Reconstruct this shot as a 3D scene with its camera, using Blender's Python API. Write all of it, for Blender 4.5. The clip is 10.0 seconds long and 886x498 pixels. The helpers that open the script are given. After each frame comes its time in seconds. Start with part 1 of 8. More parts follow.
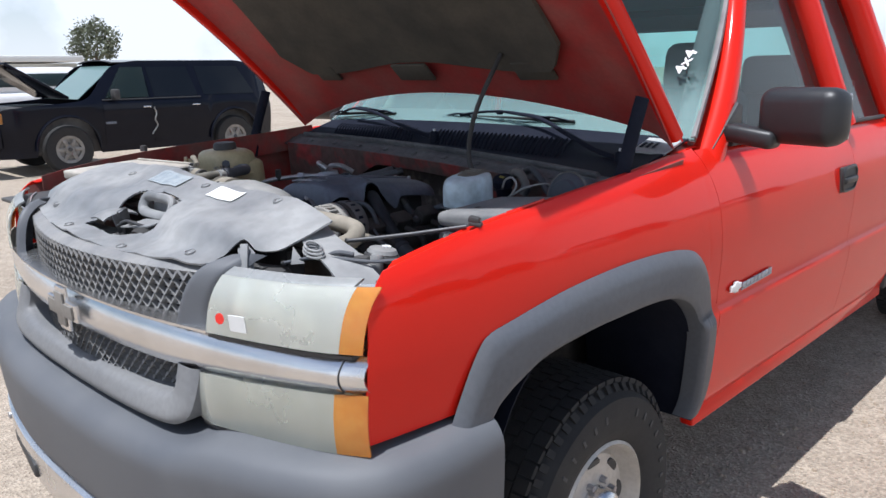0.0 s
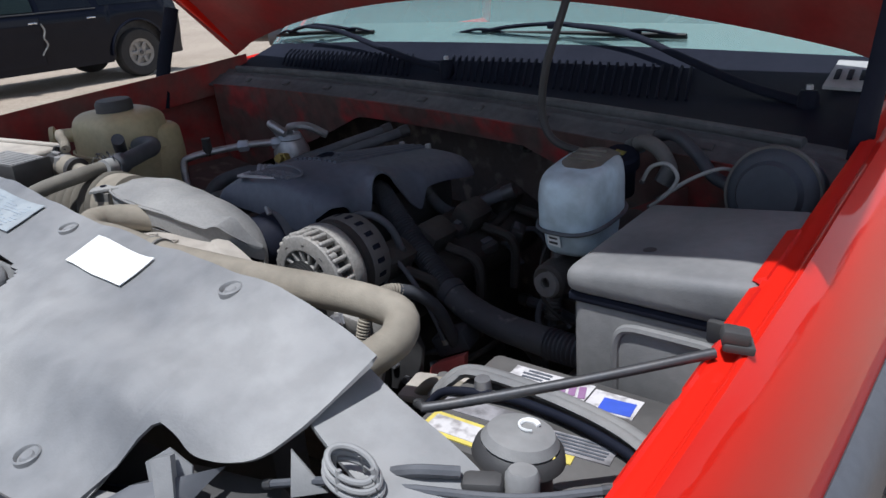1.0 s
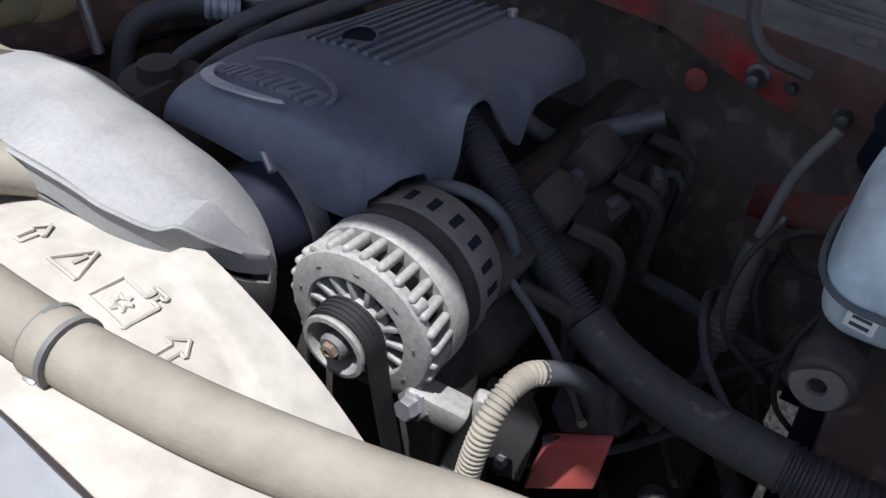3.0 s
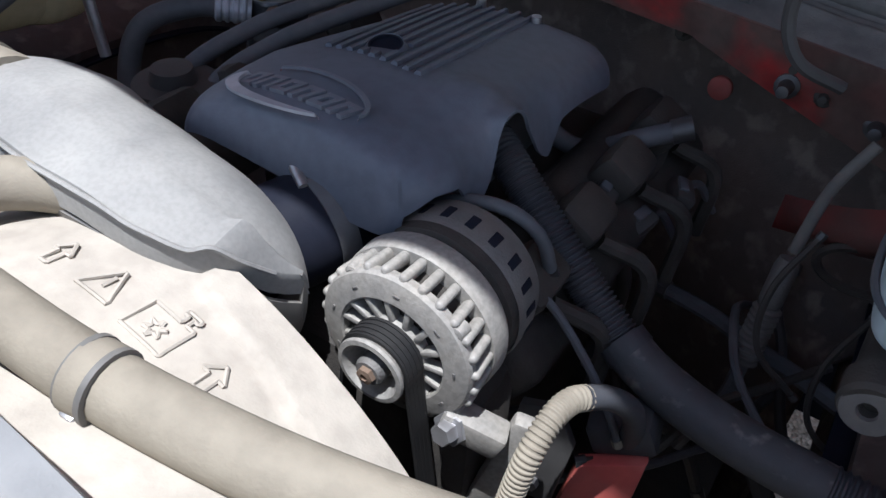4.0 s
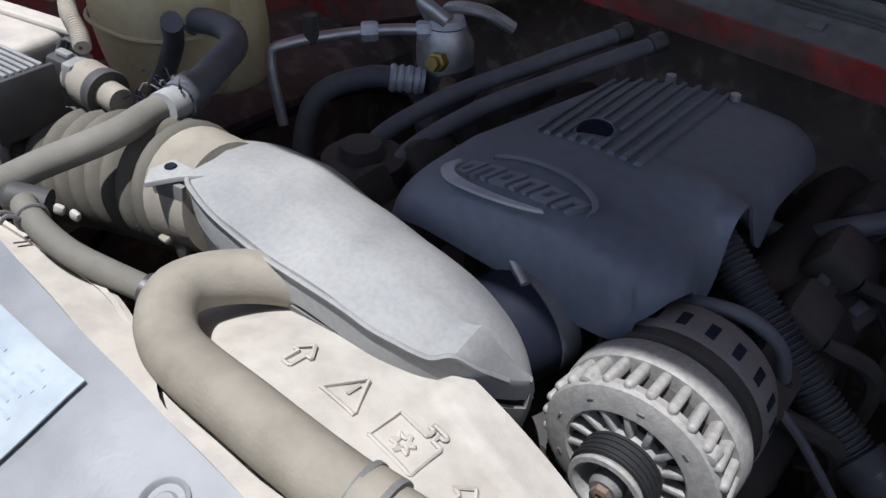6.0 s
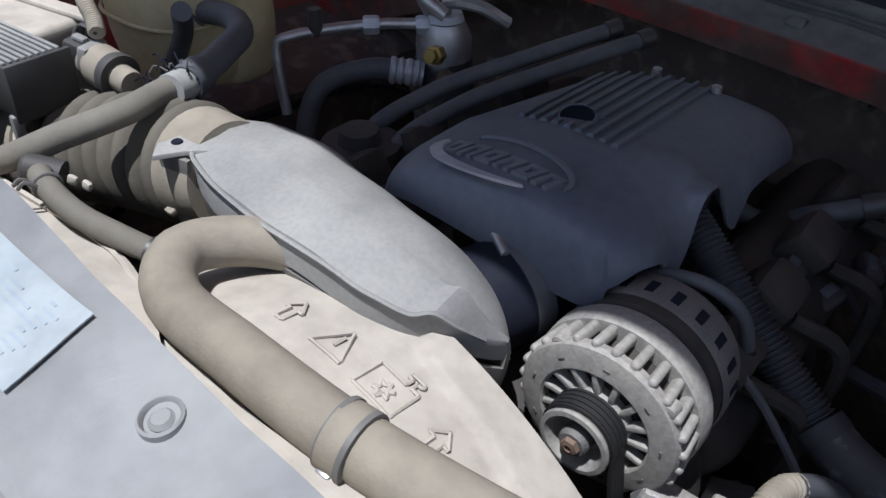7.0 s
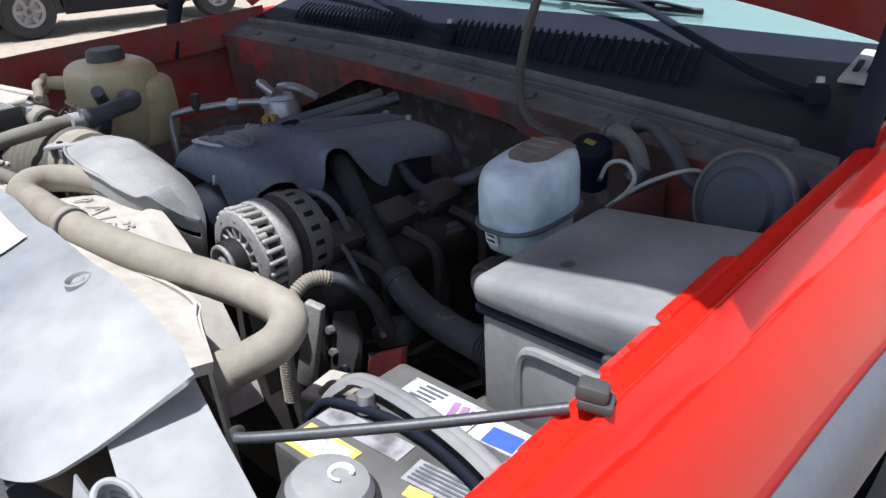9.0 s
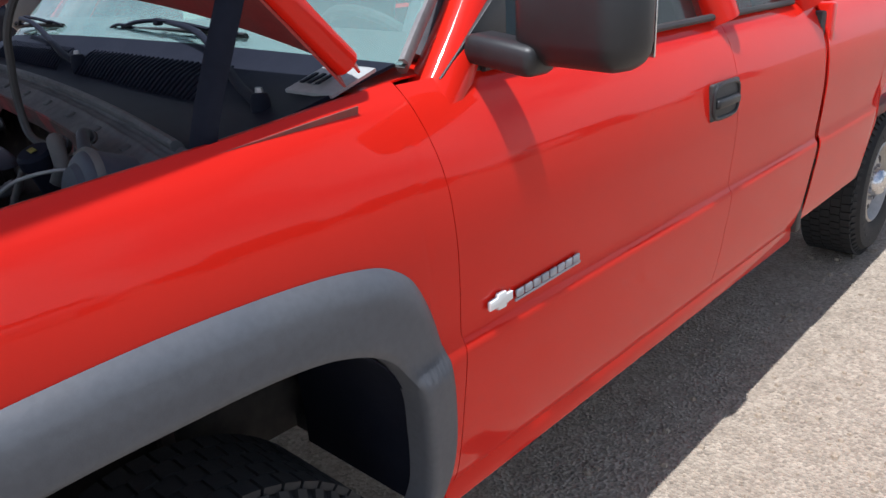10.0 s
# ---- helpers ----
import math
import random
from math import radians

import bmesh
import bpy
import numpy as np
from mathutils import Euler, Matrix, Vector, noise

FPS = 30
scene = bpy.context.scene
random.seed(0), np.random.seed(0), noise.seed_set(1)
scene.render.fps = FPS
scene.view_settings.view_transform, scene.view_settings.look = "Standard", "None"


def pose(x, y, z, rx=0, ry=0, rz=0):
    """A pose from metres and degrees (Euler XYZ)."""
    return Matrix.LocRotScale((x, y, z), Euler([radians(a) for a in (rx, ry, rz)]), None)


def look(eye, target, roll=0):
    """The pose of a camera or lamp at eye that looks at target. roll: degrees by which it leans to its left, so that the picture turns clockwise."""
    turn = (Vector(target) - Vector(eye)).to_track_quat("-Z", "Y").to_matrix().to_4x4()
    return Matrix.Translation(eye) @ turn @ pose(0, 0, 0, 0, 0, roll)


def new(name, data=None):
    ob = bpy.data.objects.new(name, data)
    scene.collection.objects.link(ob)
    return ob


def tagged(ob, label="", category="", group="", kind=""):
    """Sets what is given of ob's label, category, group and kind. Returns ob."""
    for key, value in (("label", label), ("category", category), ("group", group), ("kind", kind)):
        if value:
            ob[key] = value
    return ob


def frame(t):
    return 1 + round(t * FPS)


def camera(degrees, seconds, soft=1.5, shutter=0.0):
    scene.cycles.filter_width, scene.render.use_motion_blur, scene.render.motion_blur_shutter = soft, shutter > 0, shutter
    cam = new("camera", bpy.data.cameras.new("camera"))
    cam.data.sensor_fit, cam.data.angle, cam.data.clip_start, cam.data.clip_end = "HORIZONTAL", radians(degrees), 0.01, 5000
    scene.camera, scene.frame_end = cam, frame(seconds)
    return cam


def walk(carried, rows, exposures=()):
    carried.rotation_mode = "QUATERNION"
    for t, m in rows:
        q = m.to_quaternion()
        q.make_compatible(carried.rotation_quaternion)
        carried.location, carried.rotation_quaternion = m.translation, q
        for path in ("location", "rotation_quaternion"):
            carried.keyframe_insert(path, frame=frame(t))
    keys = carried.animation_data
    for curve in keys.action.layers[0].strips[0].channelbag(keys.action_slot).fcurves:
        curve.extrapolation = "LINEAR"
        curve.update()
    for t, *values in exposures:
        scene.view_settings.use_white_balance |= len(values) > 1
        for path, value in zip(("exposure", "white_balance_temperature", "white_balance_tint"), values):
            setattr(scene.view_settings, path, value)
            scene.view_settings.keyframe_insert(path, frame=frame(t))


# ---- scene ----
cam = camera(60.0, 10.0)
PATH = [
    (0, (1.939, -0.669, 1.561), (0.574, 0.72, 1.104), -0.9),
    (0.2, (1.722, -0.515, 1.56), (0.356, 0.874, 1.103), -1.5),
    (0.5, (1.466, -0.342, 1.566), (0.098, 0.996, 0.988), -1.5),
    (0.7, (1.293, -0.245, 1.558), (0.008, 1.163, 0.955), -1.8),
    (1, (1.087, -0.112, 1.568), (-0.106, 1.327, 0.856), -3.8),
    (1.5, (0.844, 0.093, 1.561), (-0.198, 1.521, 0.626), -1.4),
    (2, (0.687, 0.201, 1.556), (-0.314, 1.541, 0.459), 2.3),
    (2.5, (0.585, 0.232, 1.558), (-0.291, 1.55, 0.334), 2.9),
    (4, (0.483, 0.232, 1.556), (-0.295, 1.592, 0.313), 5.6),
    (4.5, (0.442, 0.233, 1.56), (-0.39, 1.572, 0.329), 4.7),
    (5, (0.397, 0.235, 1.562), (-0.502, 1.548, 0.35), 3.3),
    (5.5, (0.366, 0.225, 1.573), (-0.602, 1.507, 0.382), 2.2),
    (7, (0.415, 0.182, 1.575), (-0.614, 1.441, 0.41), 2.6),
    (7.5, (0.516, 0.178, 1.579), (-0.473, 1.468, 0.414), 1.9),
    (8, (0.657, 0.176, 1.575), (-0.379, 1.465, 0.45), 2.3),
    (8.5, (0.857, 0.138, 1.58), (-0.263, 1.468, 0.592), -0.7),
    (9, (1.16, 0.08, 1.575), (-0.14, 1.364, 0.761), -1.9),
    (9.3, (1.352, 0.104, 1.560), (0.050, 1.450, 0.859), -3.0),
    (9.5, (1.535, 0.191, 1.587), (0.259, 1.521, 0.811), -2.7),
    (9.7, (1.672, 0.300, 1.578), (0.404, 1.643, 0.811), -1.6),
    (10, (1.832, 0.548, 1.517), (0.549, 1.906, 0.803), -2.9),
]
EXPOSURE = [(0, 0.22), (0.5, 0.14), (1, -0.06), (1.5, 0.2), (2, 0.60), (2.5, 0.66), (4, 0.68), (5, 0.58), (5.5, 0.48), (7, 0.2), (7.5, 0.10), (8, 0.26), (8.5, 0.56), (9, 0.68), (9.5, 0.34), (10, 0.20)]
walk(cam, [(t, look(eye, target, roll)) for t, eye, target, roll in PATH], [(t, stops, 5950, 10) for t, stops in EXPOSURE])

# ---- light ----
world = bpy.data.worlds.new("sky")
scene.world = world
world.use_nodes = True
wn, wl = world.node_tree.nodes, world.node_tree.links
SUN_EL, KX, KY = 74.6, 0.0, 0.275          # the sun stands high, over the front of the truck
sky = wn.new("ShaderNodeTexSky")
sky.sky_type, sky.sun_disc, sky.sun_elevation, sky.sun_rotation = "NISHITA", False, radians(SUN_EL), radians(180)
cloud = wn.new("ShaderNodeTexNoise")
cloud.inputs["Scale"].default_value, cloud.inputs["Detail"].default_value = 3.4, 8
cramp = wn.new("ShaderNodeMapRange")
cramp.inputs["From Min"].default_value, cramp.inputs["From Max"].default_value, cramp.inputs["To Max"].default_value = 0.40, 0.56, 0.95
where = wn.new("ShaderNodeTexCoord")
height = wn.new("ShaderNodeSeparateXYZ")
haze = wn.new("ShaderNodeMapRange")            # whitish haze towards the horizon
haze.inputs["From Min"].default_value, haze.inputs["From Max"].default_value = 0.16, 0.0
haze.inputs["To Max"].default_value = 0.85
most = wn.new("ShaderNodeMath")
most.operation = "MAXIMUM"
cmix = wn.new("ShaderNodeMix")
cmix.data_type = "RGBA"
cmix.inputs["B"].default_value = (9.8, 10.2, 10.8, 1)
wl.new(where.outputs["Generated"], cloud.inputs["Vector"])
wl.new(where.outputs["Generated"], height.inputs["Vector"])
wl.new(height.outputs["Z"], haze.inputs["Value"])
wl.new(cloud.outputs["Fac"], cramp.inputs["Value"])
thin = wn.new("ShaderNodeMapRange")
thin.inputs["From Min"].default_value, thin.inputs["From Max"].default_value = 0.25, 0.75
thin.inputs["To Min"].default_value, thin.inputs["To Max"].default_value = 1.0, 0.12
wl.new(height.outputs["Z"], thin.inputs["Value"])
less = wn.new("ShaderNodeMath")
less.operation = "MULTIPLY"
wl.new(cramp.outputs["Result"], less.inputs[0])
wl.new(thin.outputs["Result"], less.inputs[1])
wl.new(less.outputs["Value"], most.inputs[0])
wl.new(haze.outputs["Result"], most.inputs[1])
wl.new(most.outputs["Value"], cmix.inputs["Factor"])
wl.new(sky.outputs["Color"], cmix.inputs["A"])
wl.new(cmix.outputs["Result"], wn["Background"].inputs["Color"])
wn["Background"].inputs["Strength"].default_value = 0.091
sun = new("sun", bpy.data.lights.new("sun", "SUN"))
sun.data.energy, sun.data.angle, sun.data.color = 5.0, radians(0.53), (1.0, 0.975, 0.94)
sun.matrix_world = look((KX * 20, -KY * 20, 20), (0, 0, 0))

# ---- materials ----


def material(name, base, rough=0.5, metal=0.0, second=None, scale=40.0, amount=0.5, fine=400.0, bump=0.1, coat=0.0,
             transmission=0.0, dust=None, dust_scale=9.0, dust_amount=0.5, spec=0.5, sharp=(0.35, 0.7), ior=1.45, mottle=0.14, speckle=75.0):
    """A worn surface: two tones at one scale, a layer of dust at a larger one, fine bump."""
    m = bpy.data.materials.new(name)
    m.use_nodes = True
    n, l = m.node_tree.nodes, m.node_tree.links
    b = n["Principled BSDF"]
    b.inputs["Roughness"].default_value, b.inputs["Metallic"].default_value = rough, metal
    b.inputs["Coat Weight"].default_value, b.inputs["Coat Roughness"].default_value = coat, 0.04
    b.inputs["Transmission Weight"].default_value = transmission
    b.inputs["Specular IOR Level"].default_value, b.inputs["IOR"].default_value = spec, ior
    co = n.new("ShaderNodeTexCoord")

    def noisy(s, detail=5):
        t = n.new("ShaderNodeTexNoise")
        t.inputs["Scale"].default_value, t.inputs["Detail"].default_value = s, detail
        l.new(co.outputs["Object"], t.inputs["Vector"])
        return t

    def ramp(t, lo, hi, top):
        r = n.new("ShaderNodeMapRange")
        r.inputs["From Min"].default_value, r.inputs["From Max"].default_value, r.inputs["To Max"].default_value = lo, hi, top
        l.new(t.outputs["Fac"], r.inputs["Value"])
        return r.outputs["Result"]

    def mixed(a, c, fac):
        x = n.new("ShaderNodeMix")
        x.data_type = "RGBA"
        l.new(fac, x.inputs["Factor"])
        if isinstance(a, tuple):
            x.inputs["A"].default_value = (*a, 1)
        else:
            l.new(a, x.inputs["A"])
        x.inputs["B"].default_value = (*c, 1)
        return x.outputs["Result"]

    colour = mixed(base, second or tuple(0.8 * v for v in base), ramp(noisy(scale), *sharp, amount))
    if dust:
        fac = ramp(noisy(dust_scale, 7), 0.30, 0.68, dust_amount)
        colour = mixed(colour, dust, fac)
        r = n.new("ShaderNodeMapRange")
        r.inputs["To Min"].default_value, r.inputs["To Max"].default_value = rough, 0.95
        l.new(fac, r.inputs["Value"])
        l.new(r.outputs["Result"], b.inputs["Roughness"])
    speck = n.new("ShaderNodeMix")
    speck.data_type, speck.blend_type = "RGBA", "MULTIPLY"
    speck.inputs["Factor"].default_value = mottle
    l.new(colour, speck.inputs["A"])
    tone = n.new("ShaderNodeMapRange")
    tone.inputs["From Min"].default_value, tone.inputs["From Max"].default_value = 0.36, 0.60
    tone.inputs["To Min"].default_value, tone.inputs["To Max"].default_value = 0.45, 1.12
    l.new(noisy(speckle, 6).outputs["Fac"], tone.inputs["Value"])
    l.new(tone.outputs["Result"], speck.inputs["B"])
    colour = speck.outputs["Result"]
    l.new(colour, b.inputs["Base Color"])
    if bump:
        bp = n.new("ShaderNodeBump")
        bp.inputs["Strength"].default_value, bp.inputs["Distance"].default_value = bump, 0.002
        l.new(noisy(fine, 4).outputs["Fac"], bp.inputs["Height"])
        l.new(bp.outputs["Normal"], b.inputs["Normal"])
    return m


DUST = (0.46, 0.41, 0.34)
RED = material("red_paint", (0.66, 0.016, 0.007), 0.40, coat=0.5, second=(0.61, 0.015, 0.0065), scale=3, fine=700, bump=0.008,
               dust=(0.46, 0.035, 0.02), dust_scale=5, dust_amount=0.03, spec=0.05, mottle=0.0)
RED_IN = material("red_inner_paint", (0.36, 0.012, 0.012), 0.5, second=(0.16, 0.02, 0.018), scale=16, amount=0.8, dust=(0.15, 0.115, 0.095),
                  dust_scale=9, dust_amount=0.75, bump=0.08)
RED_COWL = material("dusty_red_cowl_paint", (0.40, 0.022, 0.022), 0.55, second=(0.26, 0.03, 0.028), scale=12, amount=0.7, dust=(0.26, 0.13, 0.11), dust_scale=7, dust_amount=0.5, bump=0.06)
RED_DIRTY = material("dirt_caked_red_paint", (0.30, 0.018, 0.018), 0.6, second=(0.085, 0.040, 0.034), scale=8, amount=0.95, sharp=(0.46, 0.54), dust=(0.10, 0.075, 0.064), dust_scale=20, dust_amount=0.9, bump=0.15, mottle=0.5, speckle=30.0)
GRIME_RED = material("grimy_red_paint", (0.16, 0.012, 0.012), 0.7, second=(0.05, 0.02, 0.018), scale=22, amount=0.8, dust=(0.10, 0.075, 0.06), dust_scale=9)
FIREWALL = material("grimy_firewall", (0.072, 0.064, 0.062), 0.8, second=(0.24, 0.20, 0.175), scale=26, amount=0.75, sharp=(0.53, 0.66), dust=(0.16, 0.115, 0.095), dust_scale=7,
                    dust_amount=0.6, bump=0.4)
COVER = material("dusty_grey_plastic", (0.158, 0.162, 0.168), 0.40, second=(0.21, 0.214, 0.22), scale=7, dust=(0.365, 0.36, 0.35),
                 dust_scale=6, dust_amount=0.7, bump=0.15, mottle=0.22, speckle=30.0)
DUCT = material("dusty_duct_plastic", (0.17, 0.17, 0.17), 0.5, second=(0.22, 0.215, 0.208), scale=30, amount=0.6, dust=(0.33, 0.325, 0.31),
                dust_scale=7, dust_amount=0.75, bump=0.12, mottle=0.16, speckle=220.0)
# darker copy of the duct plastic; the tub's shaded side is in its colour
DUCT_DARK = material("darkened_duct_plastic", (0.085, 0.088, 0.092), 0.5, second=(0.135, 0.135, 0.135), scale=22, dust=DUST, dust_scale=13, dust_amount=0.3)
SHROUD = material("dust_caked_shroud", (0.38, 0.345, 0.30), 0.8, second=(0.28, 0.25, 0.215), scale=14, dust=(0.49, 0.45, 0.395),
                  dust_scale=8, dust_amount=0.8, bump=0.2, mottle=0.22, speckle=45.0)
HOSE = material("tan_dusty_rubber", (0.185, 0.164, 0.130), 0.75, second=(0.27, 0.241, 0.192), scale=16, dust=(0.375, 0.336, 0.272), dust_scale=10,
                dust_amount=0.6, bump=0.2, mottle=0.18, speckle=60.0)
BOOT = material("dusty_black_boot", (0.055, 0.052, 0.046), 0.8, second=(0.125, 0.112, 0.09), scale=14, amount=0.8, dust=(0.185, 0.165, 0.13), dust_scale=8, dust_amount=0.45, bump=0.2)
HOSE_DK = material("dark_rubber_hose", (0.062, 0.068, 0.082), 0.6, second=(0.10, 0.106, 0.12), scale=20, dust=(0.19, 0.185, 0.18), dust_scale=14,
                   dust_amount=0.28, bump=0.2)
SLATE = material("slate_engine_plastic", (0.076, 0.090, 0.124), 0.5, second=(0.098, 0.112, 0.144), scale=9, dust=(0.21, 0.225, 0.255),
                 dust_scale=5, dust_amount=0.3, bump=0.12, mottle=0.2)
SILVER_DK = material("grey_letter_plastic", (0.145, 0.158, 0.19), 0.45, second=(0.12, 0.13, 0.155), scale=30)
TUBE_MID = material("scuffed_tube", (0.040, 0.042, 0.050), 0.6, second=(0.22, 0.21, 0.20), scale=55, amount=0.7, sharp=(0.58, 0.72), dust=(0.14, 0.14, 0.14), dust_scale=12, dust_amount=0.4, bump=0.2)
PATCH = material("stained_cap_panel", (0.13, 0.112, 0.085), 0.7, second=(0.06, 0.052, 0.042), scale=40, amount=0.8, dust=(0.24, 0.23, 0.20), dust_scale=18, dust_amount=0.5, bump=0.2)
SILVER = material("silver_letter_plastic", (0.42, 0.44, 0.49), 0.45, metal=0.3, second=(0.22, 0.24, 0.28), scale=30)
ALU = material("cast_aluminium", (0.31, 0.30, 0.285), 0.62, metal=0.35, second=(0.28, 0.27, 0.255), scale=60, dust=(0.38, 0.355, 0.315), dust_scale=30,
               dust_amount=0.6, bump=0.2, mottle=0.3, speckle=200.0)
ALU_DK = material("dark_cast_aluminium", (0.15, 0.148, 0.147), 0.6, metal=0.35, second=(0.11, 0.107, 0.105), scale=60, dust=(0.22, 0.20, 0.18), dust_scale=30, dust_amount=0.5, bump=0.4)
STEEL = material("dull_steel", (0.46, 0.46, 0.48), 0.45, metal=0.8, second=(0.22, 0.21, 0.20), scale=40, bump=0.1)
DARK_STEEL = material("dark_steel", (0.075, 0.078, 0.085), 0.5, metal=0.6, second=(0.12, 0.11, 0.10), scale=50, bump=0.1)
RUST = material("rusty_steel", (0.17, 0.12, 0.09), 0.8, metal=0.3, second=(0.24, 0.17, 0.12), scale=60)
BLACK = material("black_plastic", (0.028, 0.028, 0.030), 0.55, second=(0.045, 0.045, 0.046), scale=12, dust=(0.15, 0.14, 0.13), dust_scale=8,
                 dust_amount=0.3, bump=0.1)
MIRROR_BK = material("black_mirror_housing", (0.022, 0.022, 0.024), 0.42, second=(0.03, 0.03, 0.032), scale=30, fine=900, bump=0.12, mottle=0.0)
GREASE = material("greasy_iron", (0.026, 0.025, 0.025), 0.7, metal=0.2, second=(0.055, 0.050, 0.045), scale=30, dust=(0.12, 0.105, 0.09), dust_scale=18,
                  dust_amount=0.4, bump=0.4)
BATTERY = material("dusty_battery_case", (0.060, 0.058, 0.057), 0.5, second=(0.085, 0.082, 0.078), scale=16, dust=(0.17, 0.16, 0.15), dust_scale=9, dust_amount=0.55, bump=0.1)
LABEL_WHITE = material("scuffed_white_label", (0.62, 0.60, 0.60), 0.4, second=(0.26, 0.24, 0.24), scale=70, amount=0.8, sharp=(0.50, 0.66), bump=0.2)
PURPLE = material("faded_purple_print", (0.26, 0.12, 0.26), 0.5, second=(0.36, 0.24, 0.36), scale=60)
LABEL_GREY = material("torn_faded_label", (0.32, 0.31, 0.32), 0.4, second=(0.12, 0.115, 0.118), scale=40, amount=0.9, sharp=(0.44, 0.66), bump=0.3)
HOSE_GREY = material("grey_rubber_hose", (0.085, 0.083, 0.080), 0.7, second=(0.13, 0.122, 0.112), scale=18, dust=(0.20, 0.185, 0.165), dust_scale=10, dust_amount=0.5, bump=0.2)
FADED_PRINT = material("sun_faded_print", (0.26, 0.30, 0.34), 0.6, second=(0.36, 0.41, 0.45), scale=60)
PRINT = material("grey_print", (0.10, 0.11, 0.13), 0.6)
FLARE = material("slate_flare_plastic", (0.080, 0.088, 0.104), 0.40, second=(0.094, 0.102, 0.118), scale=5, dust=(0.12, 0.12, 0.125), dust_scale=4, dust_amount=0.4)
GREY_TRIM = material("grey_bumper_plastic", (0.086, 0.091, 0.103), 0.5, second=(0.104, 0.109, 0.121), scale=5, dust=(0.20, 0.20, 0.20), dust_scale=4,
                     dust_amount=0.3, fine=900, bump=0.12, mottle=0.0)
GRILLE_GREY = material("grille_grey_plastic", (0.17, 0.17, 0.175), 0.5, second=(0.26, 0.26, 0.26), scale=12, dust=(0.36, 0.34, 0.31), dust_scale=10, dust_amount=0.4)
GRILLE_BAND = material("grey_grille_band", (0.15, 0.152, 0.158), 0.5, second=(0.18, 0.18, 0.185), scale=8, dust=(0.26, 0.255, 0.245), dust_scale=6, dust_amount=0.4, bump=0.08)
TAUPE = material("faded_taupe_emblem", (0.20, 0.185, 0.165), 0.5, second=(0.26, 0.24, 0.22), scale=20)
CHROME = material("dull_chrome", (0.78, 0.78, 0.79), 0.18, metal=0.95, second=(0.56, 0.55, 0.54), scale=8, dust=(0.5, 0.48, 0.45), dust_scale=6,
                  dust_amount=0.15, bump=0.03, mottle=0.0)
LENS = material("hazed_lamp_lens", (0.93, 0.94, 0.87), 0.12, transmission=0.66, second=(0.78, 0.80, 0.68), scale=6, dust=(0.86, 0.87, 0.78),
                dust_scale=5, dust_amount=0.4, coat=0.6, bump=0.03, mottle=0.0)
LENS_EDGE = material("grey_lens_edge", (0.52, 0.53, 0.52), 0.12, transmission=0.45, second=(0.38, 0.39, 0.39), scale=6, dust=(0.30, 0.30, 0.29), dust_scale=4)
LENS_LOW = material("clouded_clear_lens", (0.80, 0.81, 0.73), 0.10, transmission=0.66, second=(0.50, 0.51, 0.42), scale=4, dust=(0.70, 0.70, 0.60),
                    dust_scale=5, dust_amount=0.25, coat=0.7, bump=0.02, mottle=0.0)
AMBER = material("amber_lens", (0.92, 0.42, 0.08), 0.18, transmission=0.55, second=(0.70, 0.20, 0.02), scale=20, coat=0.5, mottle=0.0)
REFLECTOR = material("lamp_reflector", (0.75, 0.75, 0.73), 0.25, metal=0.9, second=(0.6, 0.6, 0.58), scale=20, mottle=0.0)
TYRE = material("tyre_rubber", (0.022, 0.022, 0.023), 0.8, second=(0.032, 0.031, 0.031), scale=16, dust=(0.065, 0.06, 0.055), dust_scale=12,
                dust_amount=0.2, bump=0.3)
TYRE_MARK = material("worn_tyre_marks", (0.085, 0.083, 0.080), 0.85, second=(0.05, 0.05, 0.05), scale=40)
RIM = material("painted_steel_rim", (0.55, 0.53, 0.50), 0.45, metal=0.5, second=(0.48, 0.46, 0.43), scale=18, dust=DUST, dust_scale=14, dust_amount=0.4)
FLUID = material("translucent_white_tank", (0.58, 0.70, 0.76), 0.35, second=(0.42, 0.53, 0.59), scale=14, amount=0.8, dust=(0.26, 0.26, 0.24), dust_scale=16,
                 dust_amount=0.5, bump=0.1, mottle=0.45, speckle=26.0)
YELLOWED = material("yellowed_white_tank", (0.55, 0.47, 0.27), 0.45, second=(0.42, 0.34, 0.17), scale=8, dust=(0.40, 0.36, 0.27), dust_scale=9,
                    dust_amount=0.5, bump=0.1)
BOX_GREY = material("grey_box_plastic", (0.13, 0.132, 0.136), 0.5, second=(0.16, 0.16, 0.165), scale=10, dust=(0.34, 0.33, 0.31), dust_scale=5,
                    dust_amount=0.6, bump=0.15)
PAPER = material("white_paper_label", (0.80, 0.80, 0.78), 0.6, second=(0.74, 0.74, 0.72), scale=30, bump=0.03, mottle=0.0)
FADED = material("faded_paper", (0.30, 0.345, 0.375), 0.6, second=(0.19, 0.225, 0.255), scale=25, amount=0.7, bump=0.03, dust=(0.40, 0.40, 0.38), dust_scale=10)
BLUE_LABEL = material("blue_label", (0.05, 0.10, 0.55), 0.5, second=(0.06, 0.12, 0.45), scale=40)
YELLOW = material("yellow_label", (0.66, 0.55, 0.12), 0.5, second=(0.52, 0.42, 0.12), scale=40)
OLIVE = material("worn_olive_print", (0.30, 0.26, 0.05), 0.6, second=(0.06, 0.055, 0.03), scale=120, amount=0.8)
RED_PLASTIC = material("red_terminal_plastic", (0.62, 0.11, 0.10), 0.5, second=(0.52, 0.12, 0.10), scale=20, dust=(0.58, 0.30, 0.26), dust_scale=15, dust_amount=0.5)
